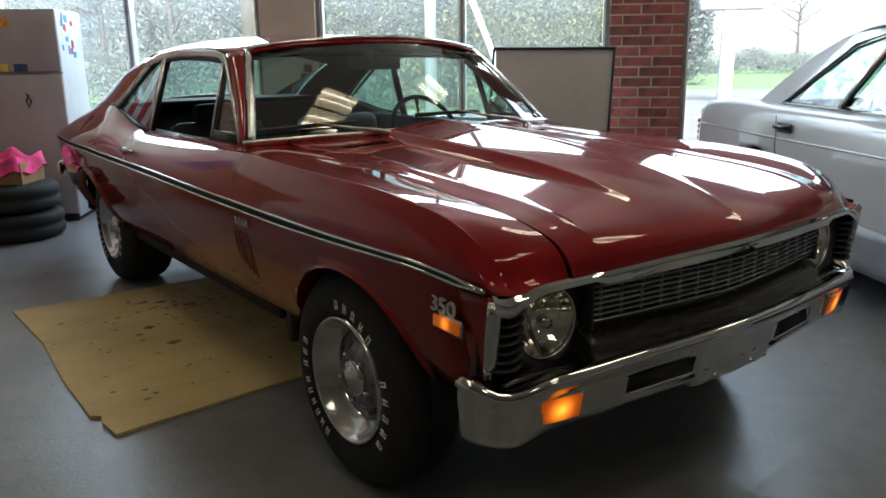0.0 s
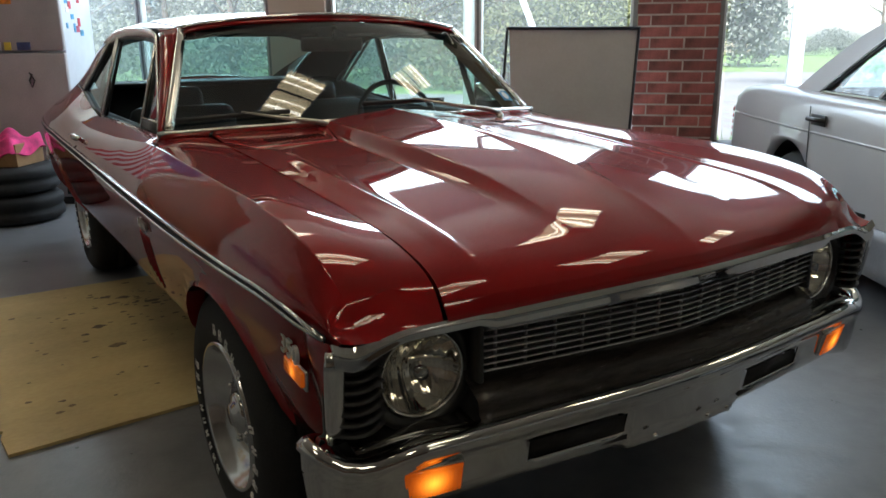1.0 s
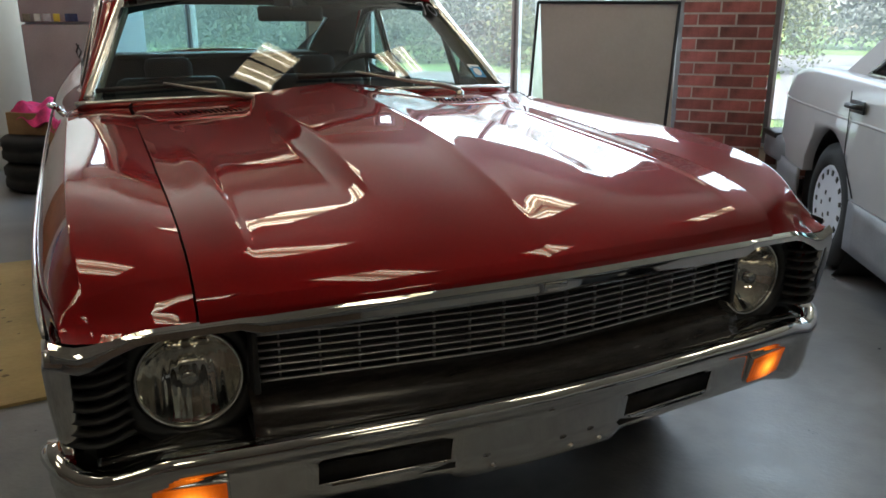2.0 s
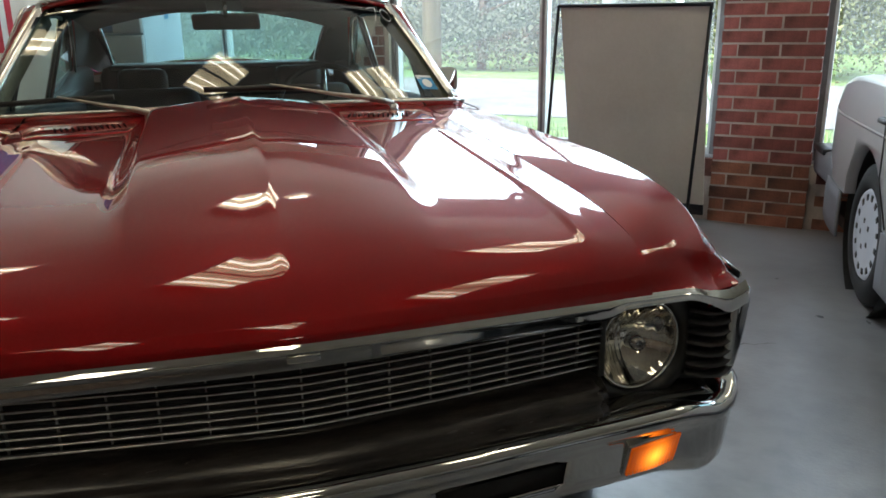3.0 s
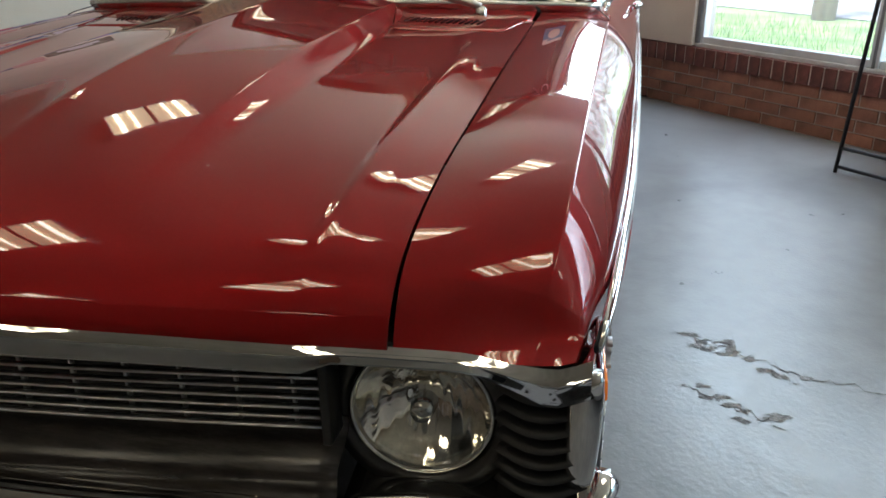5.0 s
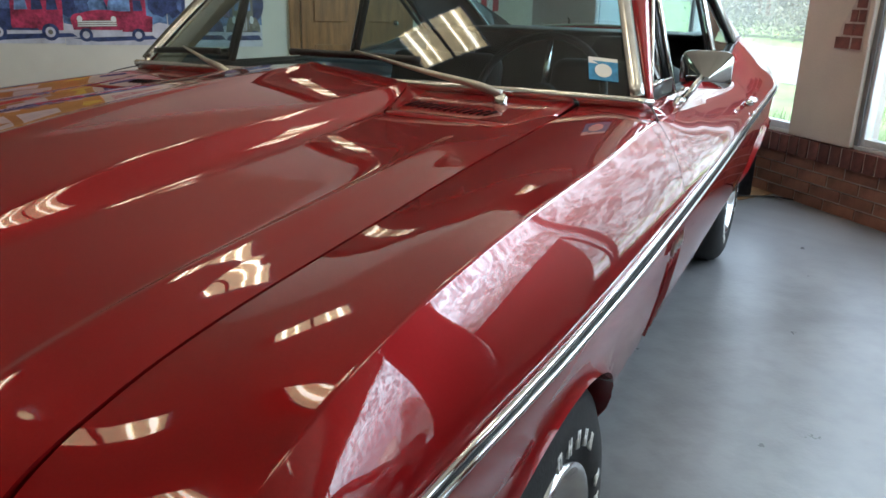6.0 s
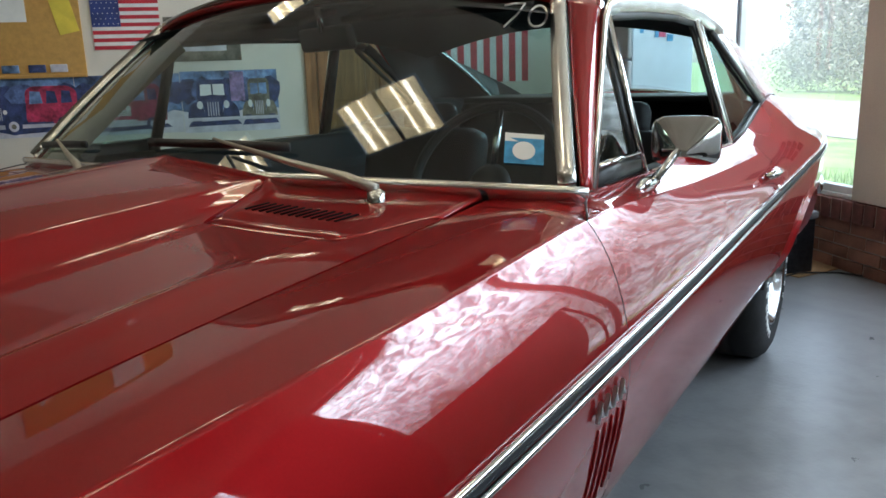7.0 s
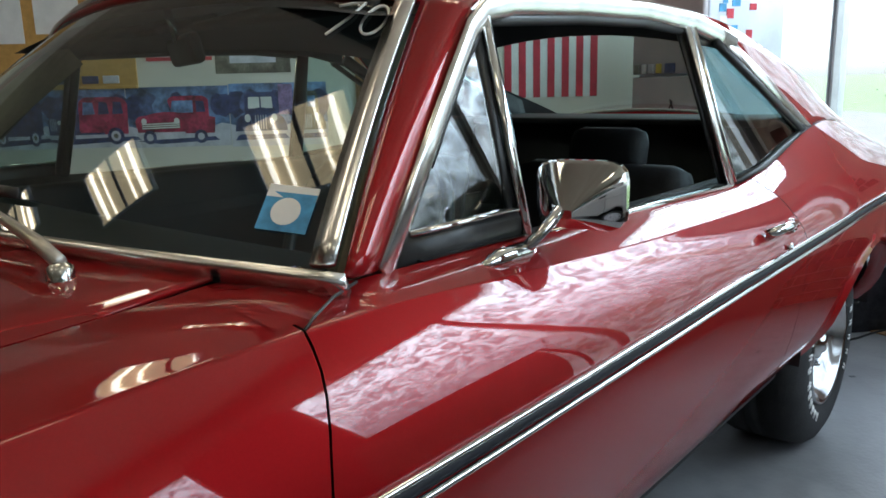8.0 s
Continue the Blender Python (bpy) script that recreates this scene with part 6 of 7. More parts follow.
# ---- things in the shop ----
def display_board():
    """Tall off-white panel leaning back in a thin black stand."""
    root = new("display_board")
    root.matrix_world = ROOM
    tagged(root, "tall blank off-white display board in a thin black metal stand", "board")
    u0, u1 = -0.45, 0.42
    p = part("panel", boxed(u0 + 0.012, u1 - 0.012, -0.008, 0.008, 0.10, 1.315, 0.002), WHITE_BOARD, root, smooth=False)
    p.matrix_basis = Matrix.Translation((0, 3.19, 1.31)) @ pose(0, 0, 0, 14.5) @ Matrix.Translation((0, 0, -1.31))
    e = part("panel_base", boxed(u0 + 0.012, u1 - 0.012, -0.012, 0.012, 0.03, 0.10, 0.002), DARK_STEEL, root, smooth=False)
    e.matrix_basis = p.matrix_basis
    part("stand_top", tube([(u0, 3.18, 1.318), (u1, 3.17, 1.308)], 0.011, 8), DARK_STEEL, root)
    for u, f in ((u0, -0.535), (u1, 0.365)):
        part("stand_leg", tube([(u, 3.18, 1.318), (f, 3.185, 0.0)], 0.010, 8), DARK_STEEL, root)
    for z in (0.03, 0.125):
        k = z / 1.318
        part("stand_bar", tube([(-0.535 + (u0 + 0.535) * k, 3.185, z), (0.365 + (u1 - 0.365) * k, 3.185, z)], 0.009, 8), DARK_STEEL, root)


display_board()


def plywood():
    pts = [(-1.372, 2.50), (-1.345, 1.90), (-1.37, 1.35), (-1.366, 0.95), (-1.335, 0.925), (-1.345, 0.87), (-1.332, 0.745), (-0.62, 0.80), (0.25, 0.86), (0.27, 1.6), (0.24, 2.45), (-0.57, 2.49)]
    bm = bmesh.new()
    a = [bm.verts.new((x, y, 0.0005)) for x, y in pts]
    b = [bm.verts.new((x, y, 0.012)) for x, y in pts]
    bm.faces.new(b[::-1])
    bm.faces.new(a)
    for i in range(len(a)):
        j = (i + 1) % len(a)
        bm.faces.new((a[i], a[j], b[j], b[i]))
    bmesh.ops.recalc_face_normals(bm, faces=bm.faces[:])
    ob = tagged(obj("plywood_sheet", bm, PLY, smooth=False), "oil-stained tan plywood sheet lying under the car", "plywood")
    rnd = random.Random(5)
    for k in range(130):
        x, y = rnd.gauss(-0.62, 0.24), rnd.gauss(2.02, 0.20)
        if k > 100:
            x, y = rnd.uniform(-1.25, -0.4), rnd.uniform(0.95, 2.3)
        if not (-1.32 < x < 0.1 and 0.9 < y < 2.42):
            continue
        r = rnd.uniform(0.003, 0.012) * (1 if k < 101 else 0.8) * (2.0 if k < 12 else 1)
        bm = bmesh.new()
        bm.faces.new([bm.verts.new((x + r * (0.6 + 0.8 * rnd.random()) * math.cos(a) * 1.5, y + r * (0.5 + 0.9 * rnd.random()) * math.sin(a), 0.0126 + 0.000004 * k)) for a in span(0, 6.283, 11)[:-1]])
        part("oil_stain", bm, OIL, ob, smooth=False)


plywood()


def loose_tyre(x, y, z, r, w, turn):
    prof = [(0.0, r * 0.60), (0.01, r * 0.64), (0.0, r * 0.78), (0.012, r * 0.92), (0.035, r), (w / 2 - 0.02, r), (w / 2 - 0.015, r - 0.008), (w / 2 + 0.015, r - 0.008), (w / 2 + 0.02, r), (w - 0.035, r), (w - 0.012, r * 0.92), (w, r * 0.78), (w - 0.01, r * 0.64), (w, r * 0.60), (w - 0.03, r * 0.585), (0.03, r * 0.585), (0.0, r * 0.60)]
    bm = lathe(prof, 48, "z")
    bmesh.ops.recalc_face_normals(bm, faces=bm.faces[:])
    ob = obj("tyre", bm, RUBBER)
    ob.matrix_world = ROOM @ pose(x, y, z, 0, 0, turn)
    return tagged(ob, "used black tyre lying flat in a stack", "tyre", "stacked tyres")


TY = (-3.97, 2.47)
loose_tyre(*TY, 0.0, 0.335, 0.205, 0)
loose_tyre(TY[0] - 0.015, TY[1] + 0.01, 0.206, 0.33, 0.20, 40)


def carton():
    root = new("cardboard_box")
    root.matrix_world = ROOM @ pose(TY[0] - 0.02, TY[1], 0.407, 0, 0, 8)
    tagged(root, "brown cardboard box standing on the stacked tyres", "box")
    part("box_body", boxed(-0.20, 0.20, -0.16, 0.16, 0, 0.155, 0.004), CARD, root, smooth=False)
    for s in (-1, 1):
        q = part("flap", boxed(-0.20, 0.20, -0.075, 0.075, -0.002, 0.002), CARD, root, smooth=False)
        q.matrix_basis = pose(0, s * 0.085, 0.158, s * -2)


carton()


def cloth():
    bm = sheet(lambda x, y: (x, y, 0.570 + 0.03 * math.sin(x * 19) * math.cos(y * 23) + 0.035 * math.exp(-((x / 0.12) ** 2 + (y / 0.1) ** 2)) + 0.016 * math.sin(31 * x + 17 * y) - (0.10 if abs(y) > 0.155 or abs(x) > 0.19 else 0)), span(-0.21, 0.21, 30), span(-0.175, 0.175, 26))
    bmesh.ops.recalc_face_normals(bm, faces=bm.faces[:])
    ob = obj("pink_cloth", thicken(bm, 0.004), PINK)
    ob.matrix_world = ROOM @ pose(TY[0], TY[1], 0.03)
    tagged(ob, "crumpled bright pink cloth lying on the box", "cloth")


cloth()


def refrigerator():
    root = new("refrigerator")
    root.matrix_world = ROOM @ pose(-4.173, 2.937, 0, 0, 0, 15)
    tagged(root, "old off-white refrigerator with magnets beside the window", "refrigerator")
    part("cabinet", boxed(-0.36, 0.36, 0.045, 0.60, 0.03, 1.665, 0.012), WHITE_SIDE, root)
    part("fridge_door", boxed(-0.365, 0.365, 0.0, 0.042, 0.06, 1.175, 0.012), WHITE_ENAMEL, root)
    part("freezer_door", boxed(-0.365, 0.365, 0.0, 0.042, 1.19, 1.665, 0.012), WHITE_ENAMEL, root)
    part("plinth", boxed(-0.35, 0.35, 0.02, 0.55, 0.0, 0.06, 0.004), BLACK, root)
    part("door_ornament", tube([(0.10, -0.004, 1.02), (0.075, -0.005, 0.97), (0.09, -0.005, 0.92), (0.115, -0.005, 0.97), (0.08, -0.004, 1.03)], 0.006, 6), LOUVRE_GREY, root)
    part("magnet_strip", boxed(-0.24, 0.02, -0.004, 0.0, 1.53, 1.60, 0.002), PRINT_ORANGE, root, "orange paper banner held by magnets")
    part("magnet_strip", boxed(-0.20, -0.06, -0.006, -0.004, 1.555, 1.60), PAPER_YELLOW, root)
    for x, w, m in ((-0.30, 0.06, PRINT_SEPIA), (-0.21, 0.05, PAPER), (-0.13, 0.06, PRINT_GROUND), (-0.05, 0.05, PAPER_YELLOW), (0.07, 0.10, PRINT_NAVY)):
        part("magnet", boxed(x - w / 2, x + w / 2, -0.012, 0.0, 1.195, 1.255, 0.003), m, root)
    random.seed(8)
    for k in range(12):
        y, z = random.uniform(0.08, 0.35), random.uniform(1.28, 1.60)
        w, h = random.uniform(0.03, 0.07), random.uniform(0.03, 0.07)
        part("magnet", boxed(0.360, 0.364, y, y + w, z, z + h), random.choice((PRINT_CYAN, BAR_RED, PAPER, PRINT_CYAN, PRINT_MAGENTA)), root, smooth=False)


refrigerator()


# ---- west wall: posters, cork board, flags, door (local y runs along the wall) ----
WW = WALL_U + 0.001


def on_west(n0, n1, z0, z1, out0, out1, bevel=0.0):
    return boxed(WW + out0, WW + out1, n0, n1, z0, z1, bevel)


def wall_thing(name, label, category, group=""):
    root = new(name)
    root.matrix_world = ROOM
    return tagged(root, label, category, group)


def arc(cx, cz, rx, rz, a0, a1, n=10):
    return [(cx + rx * math.cos(radians(a)), cz + rz * math.sin(radians(a))) for a in span(a0, a1, n)]


def printer(root, n, z, w, h, lift=0.0085):
    """Gives a function that prints flat shapes, each a hair above the last, in a box of the poster."""
    layer = itertools.count()

    def shape(points, m, name):
        bm = bmesh.new()
        o = lift + 0.00025 * next(layer)
        bm.faces.new([bm.verts.new((WW + o, n + a * w, z + b * h)) for a, b in points])
        bmesh.ops.recalc_face_normals(bm, faces=bm.faces[:])
        part(name, bm, m, root, smooth=False)

    return shape


def printed_wagon(root, n, z, w, h, body, front):
    """Old wagon from the side: rounded cabin, long dark bonnet with swept fender, spoked wheels."""
    p = printer(root, n, z, w, h)
    p([(-0.58, 0.06), (0.6, 0.10), (0.66, 0.02), (-0.3, -0.06)], PRINT_NAVY, "printed_shadow")
    p([(-0.12, 0.16), (0.50, 0.18)] + arc(0.36, 0.78, 0.16, 0.20, 0, 90) + arc(0.02, 0.80, 0.12, 0.18, 90, 170), body, "printed_cabin")
    for a, b in ((-0.06, 0.10), (0.14, 0.28), (0.32, 0.46)):
        p([(a, 0.60), (b, 0.61), (b - 0.02, 0.86), (a + 0.02, 0.88)], PRINT_SKY if a < 0 else PRINT_NAVY, "printed_glass")
    p([(-0.12, 0.20), (-0.10, 0.62)] + arc(-0.38, 0.46, 0.12, 0.16, 80, 180) + [(-0.50, 0.22)], front, "printed_bonnet")
    p(arc(-0.30, 0.16, 0.20, 0.26, 0, 180, 16), front, "printed_fender")
    p(arc(0.34, 0.16, 0.16, 0.24, 0, 180, 16), body, "printed_fender")
    p([(-0.10, 0.16), (0.20, 0.16), (0.20, 0.20), (-0.10, 0.21)], PRINT_NAVY, "printed_sill")
    for c in (-0.28, 0.34):
        p(arc(c, 0.12, 0.105, 0.19, 0, 340, 18), PRINT_NAVY, "printed_wheel")
        p(arc(c, 0.12, 0.062, 0.115, 0, 340, 18), PRINT_GROUND, "printed_rim")
        p(arc(c, 0.12, 0.030, 0.055, 0, 340, 12), PRINT_SEPIA, "printed_hub")
    for k in range(4):
        p([(-0.475 + 0.022 * k, 0.26), (-0.467 + 0.022 * k, 0.26), (-0.467 + 0.022 * k, 0.54), (-0.475 + 0.022 * k, 0.52)], PRINT_GROUND, "printed_grille")
    p(arc(-0.36, 0.44, 0.026, 0.05, 0, 340, 12), PAPER, "printed_lamp")
    p([(-0.60, 0.12), (-0.40, 0.10), (-0.40, 0.16), (-0.60, 0.18)], PRINT_GROUND, "printed_bumper")


def printed_pickup(root, n, z, w, h, body):
    """Old pickup seen from a front corner: broad bonnet, pale grille, cab with dark glass."""
    p = printer(root, n, z, w, h)
    p([(-0.52, 0.02), (0.50, 0.08), (0.56, 0.0), (-0.2, -0.06)], PRINT_NAVY, "printed_shadow")
    p([(0.0, 0.50), (0.44, 0.52)] + arc(0.32, 0.86, 0.12, 0.12, 0, 90) + arc(0.02, 0.86, 0.10, 0.12, 90, 175), body, "printed_cab")
    p([(-0.06, 0.60), (0.24, 0.62), (0.24, 0.88), (-0.02, 0.88)], PRINT_SKY, "printed_glass")
    p([(0.28, 0.62), (0.40, 0.63), (0.38, 0.86), (0.28, 0.87)], PRINT_NAVY, "printed_glass")
    p([(-0.48, 0.16), (0.50, 0.16), (0.52, 0.50), (0.30, 0.58)] + arc(-0.10, 0.50, 0.30, 0.14, 60, 150) + arc(-0.42, 0.42, 0.09, 0.14, 100, 190), body, "printed_bonnet")
    p(arc(0.30, 0.18, 0.16, 0.27, 0, 180, 14), body, "printed_fender")
    p([(-0.44, 0.26), (0.06, 0.28), (0.05, 0.42), (-0.42, 0.40)], PRINT_SEPIA, "printed_grille")
    for k in range(3):
        p([(-0.43, 0.275 + 0.045 * k), (0.055, 0.295 + 0.045 * k), (0.055, 0.318 + 0.045 * k), (-0.43, 0.298 + 0.045 * k)], PAPER, "printed_grille_bar")
    for c in (-0.40, 0.02):
        p(arc(c, 0.44, 0.035, 0.07, 0, 340, 12), PAPER, "printed_lamp")
    p([(-0.52, 0.12), (0.12, 0.12), (0.12, 0.20), (-0.52, 0.20)], PRINT_GROUND, "printed_bumper")
    for c in (-0.34, 0.32):
        p(arc(c, 0.09, 0.085, 0.15, 0, 340, 16), PRINT_NAVY, "printed_wheel")
        p(arc(c, 0.09, 0.045, 0.08, 0, 340, 12), PRINT_GROUND, "printed_rim")


def printed_front(root, n, z, w, h, body):
    """Old truck seen head-on: narrow bonnet between round fenders, split windscreen, pale bumper."""
    p = printer(root, n, z, w, h)
    p([(-0.52, 0.0), (0.54, 0.02), (0.46, 0.12), (-0.46, 0.10)], PRINT_NAVY, "printed_shadow")
    p([(-0.30, 0.45), (0.30, 0.45)] + arc(0.20, 0.86, 0.11, 0.14, 0, 90) + arc(-0.20, 0.86, 0.11, 0.14, 90, 180), body, "printed_cab")
    for a, b in ((-0.24, -0.015), (0.015, 0.24)):
        p([(a, 0.66), (b, 0.66), (b * 0.95, 0.90), (a * 0.95, 0.90)], PAPER if body is PRINT_NAVY else PRINT_SKY, "printed_glass")
    for c in (-0.34, 0.34):
        p(arc(c, 0.18, 0.17, 0.34, 0, 180, 16), body, "printed_fender")
        p([(c - 0.09, 0.02), (c + 0.09, 0.02), (c + 0.09, 0.22), (c - 0.09, 0.22)], PRINT_NAVY, "printed_wheel")
    p([(-0.17, 0.18), (0.17, 0.18), (0.19, 0.56)] + arc(0.0, 0.58, 0.19, 0.10, 0, 180, 12), body, "printed_bonnet")
    for k in range(5):
        p([(-0.115 + 0.05 * k, 0.22), (-0.095 + 0.05 * k, 0.22), (-0.095 + 0.05 * k, 0.52), (-0.115 + 0.05 * k, 0.52)], PRINT_GROUND, "printed_grille")
    for c in (-0.26, 0.26):
        p(arc(c, 0.46, 0.06, 0.085, 0, 340, 14), PAPER, "printed_lamp")
    p([(-0.50, 0.12), (0.50, 0.12), (0.50, 0.19), (-0.50, 0.19)], PRINT_GROUND, "printed_bumper")


def poster(n0, n1, z0, z1, label):
    root = wall_thing("poster", label, "poster", "truck posters")
    part("sheet_print", on_west(n0, n1, z0, z1, 0.0, 0.004), PRINT_SKY, root, smooth=False)
    ground = printer(root, 0, 0, 1, 1, 0.0056)
    h = z1 - z0
    ground([(n0, z0), (n1, z0)] + [(n1 + (n0 - n1) * k / 12, z0 + h * (0.36 + 0.03 * math.sin(k * 2.1))) for k in range(13)], PRINT_GROUND, "printed_ground")
    dark = random.Random(int(n0 * 100))
    for k in range(7):
        a, w = n0 + (n1 - n0) * (k + 0.5) / 7, (n1 - n0) / 9
        ground([(a + w * (0.8 + 0.3 * dark.random()) * math.cos(q), z0 + h * (0.68 + 0.24 * (0.7 + 0.3 * dark.random()) * math.sin(q))) for q in span(0, 6.0, 12)], (PRINT_NAVY, PRINT_DUSK, PRINT_SKY)[k % 3], "printed_tree")
    return root, z0 + h * 0.10, h * 0.76


PRINT_DUSK = mat("print_dusky_blue", (0.09, 0.14, 0.30), 0.5, vary=0.35, scale=16, fine=60)
PRINT_LILAC = mat("print_lilac", (0.30, 0.20, 0.38), 0.5, vary=0.3, scale=14, fine=60)
root, z, h = poster(-1.62, -0.66, 0.78, 1.195, "glossy blue photo poster of an old magenta and navy wagon")
printed_wagon(root, -1.42, z, 0.36, h, PRINT_NAVY, PRINT_NAVY)
printed_wagon(root, -0.93, z, 0.54, h, PRINT_MAGENTA, PRINT_NAVY)
root, z, h = poster(-0.655, 0.05, 0.77, 1.19, "glossy blue photo poster of a red pickup truck")
printed_pickup(root, -0.33, z, 0.54, h, PRINT_MAGENTA)
root, z, h = poster(0.055, 0.74, 0.76, 1.20, "glossy photo poster of two old cars seen head-on")
part("printed_barn", on_west(0.40, 0.50, 0.98, 1.19, 0.0078, 0.0082), PRINT_LILAC, root, smooth=False)
printed_front(root, 0.27, z, 0.36, h, PRINT_NAVY)
printed_front(root, 0.60, z, 0.25, h, PRINT_SEPIA)

root = wall_thing("photo", "sepia photograph of an old car pinned to the wall", "photo")
part("photo_print", on_west(-0.02, 0.50, 1.27, 1.58, 0.0, 0.004), PRINT_SEPIA, root, smooth=False)
part("photo_subject", on_west(0.08, 0.40, 1.34, 1.44, 0.004, 0.0055), PRINT_GROUND, root, smooth=False)
part("photo_subject", on_west(0.16, 0.34, 1.42, 1.50, 0.004, 0.0055), PRINT_GROUND, root, smooth=False)

root = wall_thing("cork_board", "cork notice board with pinned papers and cards", "notice board")
part("cork", on_west(-1.75, -0.56, 1.205, 2.25, 0.0, 0.018, 0.002), CORK, root, smooth=False)
part("ledge", on_west(-1.75, -0.56, 1.185, 1.207, 0.0, 0.05, 0.003), CORK, root, smooth=False)
for n0, n1, z0, z1, m in ((-1.20, -0.90, 1.56, 1.95, PAPER), (-1.62, -1.28, 1.5, 1.9, PAPER), (-1.05, -0.80, 1.98, 2.2, PAPER)):
    part("pinned_paper", on_west(n0, n1, z0, z1, 0.018, 0.021), m, root, smooth=False)
note = boxed(-0.0015, 0.0015, -0.065, 0.065, -0.12, 0.12)
q = part("pinned_note", note, PAPER_YELLOW, root, "yellow note pinned askew", smooth=False)
q.matrix_basis = pose(WW + 0.0205, -0.66, 1.60, 12)
for n0, m in ((-1.24, PAPER), (-1.10, PRINT_SKY), (-0.93, PRINT_NAVY), (-0.79, PRINT_GROUND)):
    part("pinned_card", on_west(n0, n0 + 0.11, 1.222, 1.275, 0.018, 0.030, 0.004), m, root)


def flag(n0, n1, z0, z1, upright, label):
    root = wall_thing("flag", label, "flag")
    part("flag_cloth", on_west(n0, n1, z0, z1, 0.002, 0.006), PAPER, root, smooth=False)
    for k in range(0, 13, 2):
        if upright:
            a, b = n0 + (n1 - n0) * k / 13, n0 + (n1 - n0) * (k + 1) / 13
            part("red_stripe", on_west(a, b, z0, z1, 0.006, 0.008), BAR_RED, root, smooth=False)
        else:
            a, b = z1 - (z1 - z0) * (k + 1) / 13, z1 - (z1 - z0) * k / 13
            part("red_stripe", on_west(n0, n1, a, b, 0.006, 0.008), BAR_RED, root, smooth=False)
    if upright:
        part("blue_canton", on_west(n0, n0 + (n1 - n0) * 0.54, z1 - (z1 - z0) * 0.4, z1, 0.008, 0.010), BAR_BLUE, root, smooth=False)
    else:
        part("blue_canton", on_west(n0, n0 + (n1 - n0) * 0.42, z1 - (z1 - z0) * 0.54, z1, 0.008, 0.010), BAR_BLUE, root, smooth=False)
        for r in range(5):
            for c in range(6 - r % 2):
                a, b = n0 + (n1 - n0) * (0.035 + 0.035 * (r % 2) + 0.07 * c), z1 - (z1 - z0) * (0.06 + 0.105 * r)
                star = [(a + q * math.sin(k * math.pi / 5), b + q * math.cos(k * math.pi / 5)) for k in range(10) for q in [0.0055 if k % 2 == 0 else 0.0022]]
                bm = bmesh.new()
                bm.faces.new([bm.verts.new((WW + 0.0105, y, z)) for y, z in star])
                bmesh.ops.recalc_face_normals(bm, faces=bm.faces[:])
                part("white_star", bm, PAPER, root, smooth=False)


flag(-0.49, -0.04, 1.365, 1.70, False, "small flag with red and white stripes and a blue corner")
flag(2.02, 2.70, 1.05, 2.35, True, "large striped flag hung upright on the wall")


def panel_door(n0, n1):
    root = new("door_1")
    root.matrix_world = ROOM
    tagged(root, "varnished pine panel door, closed", "door", "", "structure")
    part("leaf", on_west(n0 + 0.06, n1 - 0.06, 0.005, 2.03, 0.0, 0.035, 0.003), WOOD_DOOR, root, smooth=False)
    for a, b in ((n0 + 0.16, (n0 + n1) / 2 - 0.05), ((n0 + n1) / 2 + 0.05, n1 - 0.16)):
        for z0, z1 in ((0.2, 0.78), (0.95, 1.40), (1.52, 1.92)):
            part("door_panel", on_west(a, b, z0, z1, 0.035, 0.045, 0.008), WOOD_DOOR, root, smooth=False)
    for a, b in ((n0 - 0.03, n0 + 0.055), (n1 - 0.055, n1 + 0.03)):
        part("casing", on_west(a, b, 0, 2.10, 0.0, 0.022, 0.004), WOOD_DOOR, root, smooth=False)
    part("casing", on_west(n0 - 0.03, n1 + 0.03, 2.04, 2.13, 0.0, 0.024, 0.004), WOOD_DOOR, root, smooth=False)
    bm = lathe([(0, 0.02), (0.02, 0.012), (0.04, 0.024), (0.06, 0.02), (0.066, 0.0003)], 16)
    bmesh.ops.transform(bm, matrix=Matrix.Translation((WW + 0.035, n1 - 0.13, 0.95)), verts=bm.verts[:])
    bmesh.ops.recalc_face_normals(bm, faces=bm.faces[:])
    part("door_knob", bm, CHROME_DULL, root, "round metal door knob")


panel_door(0.98, 1.92)


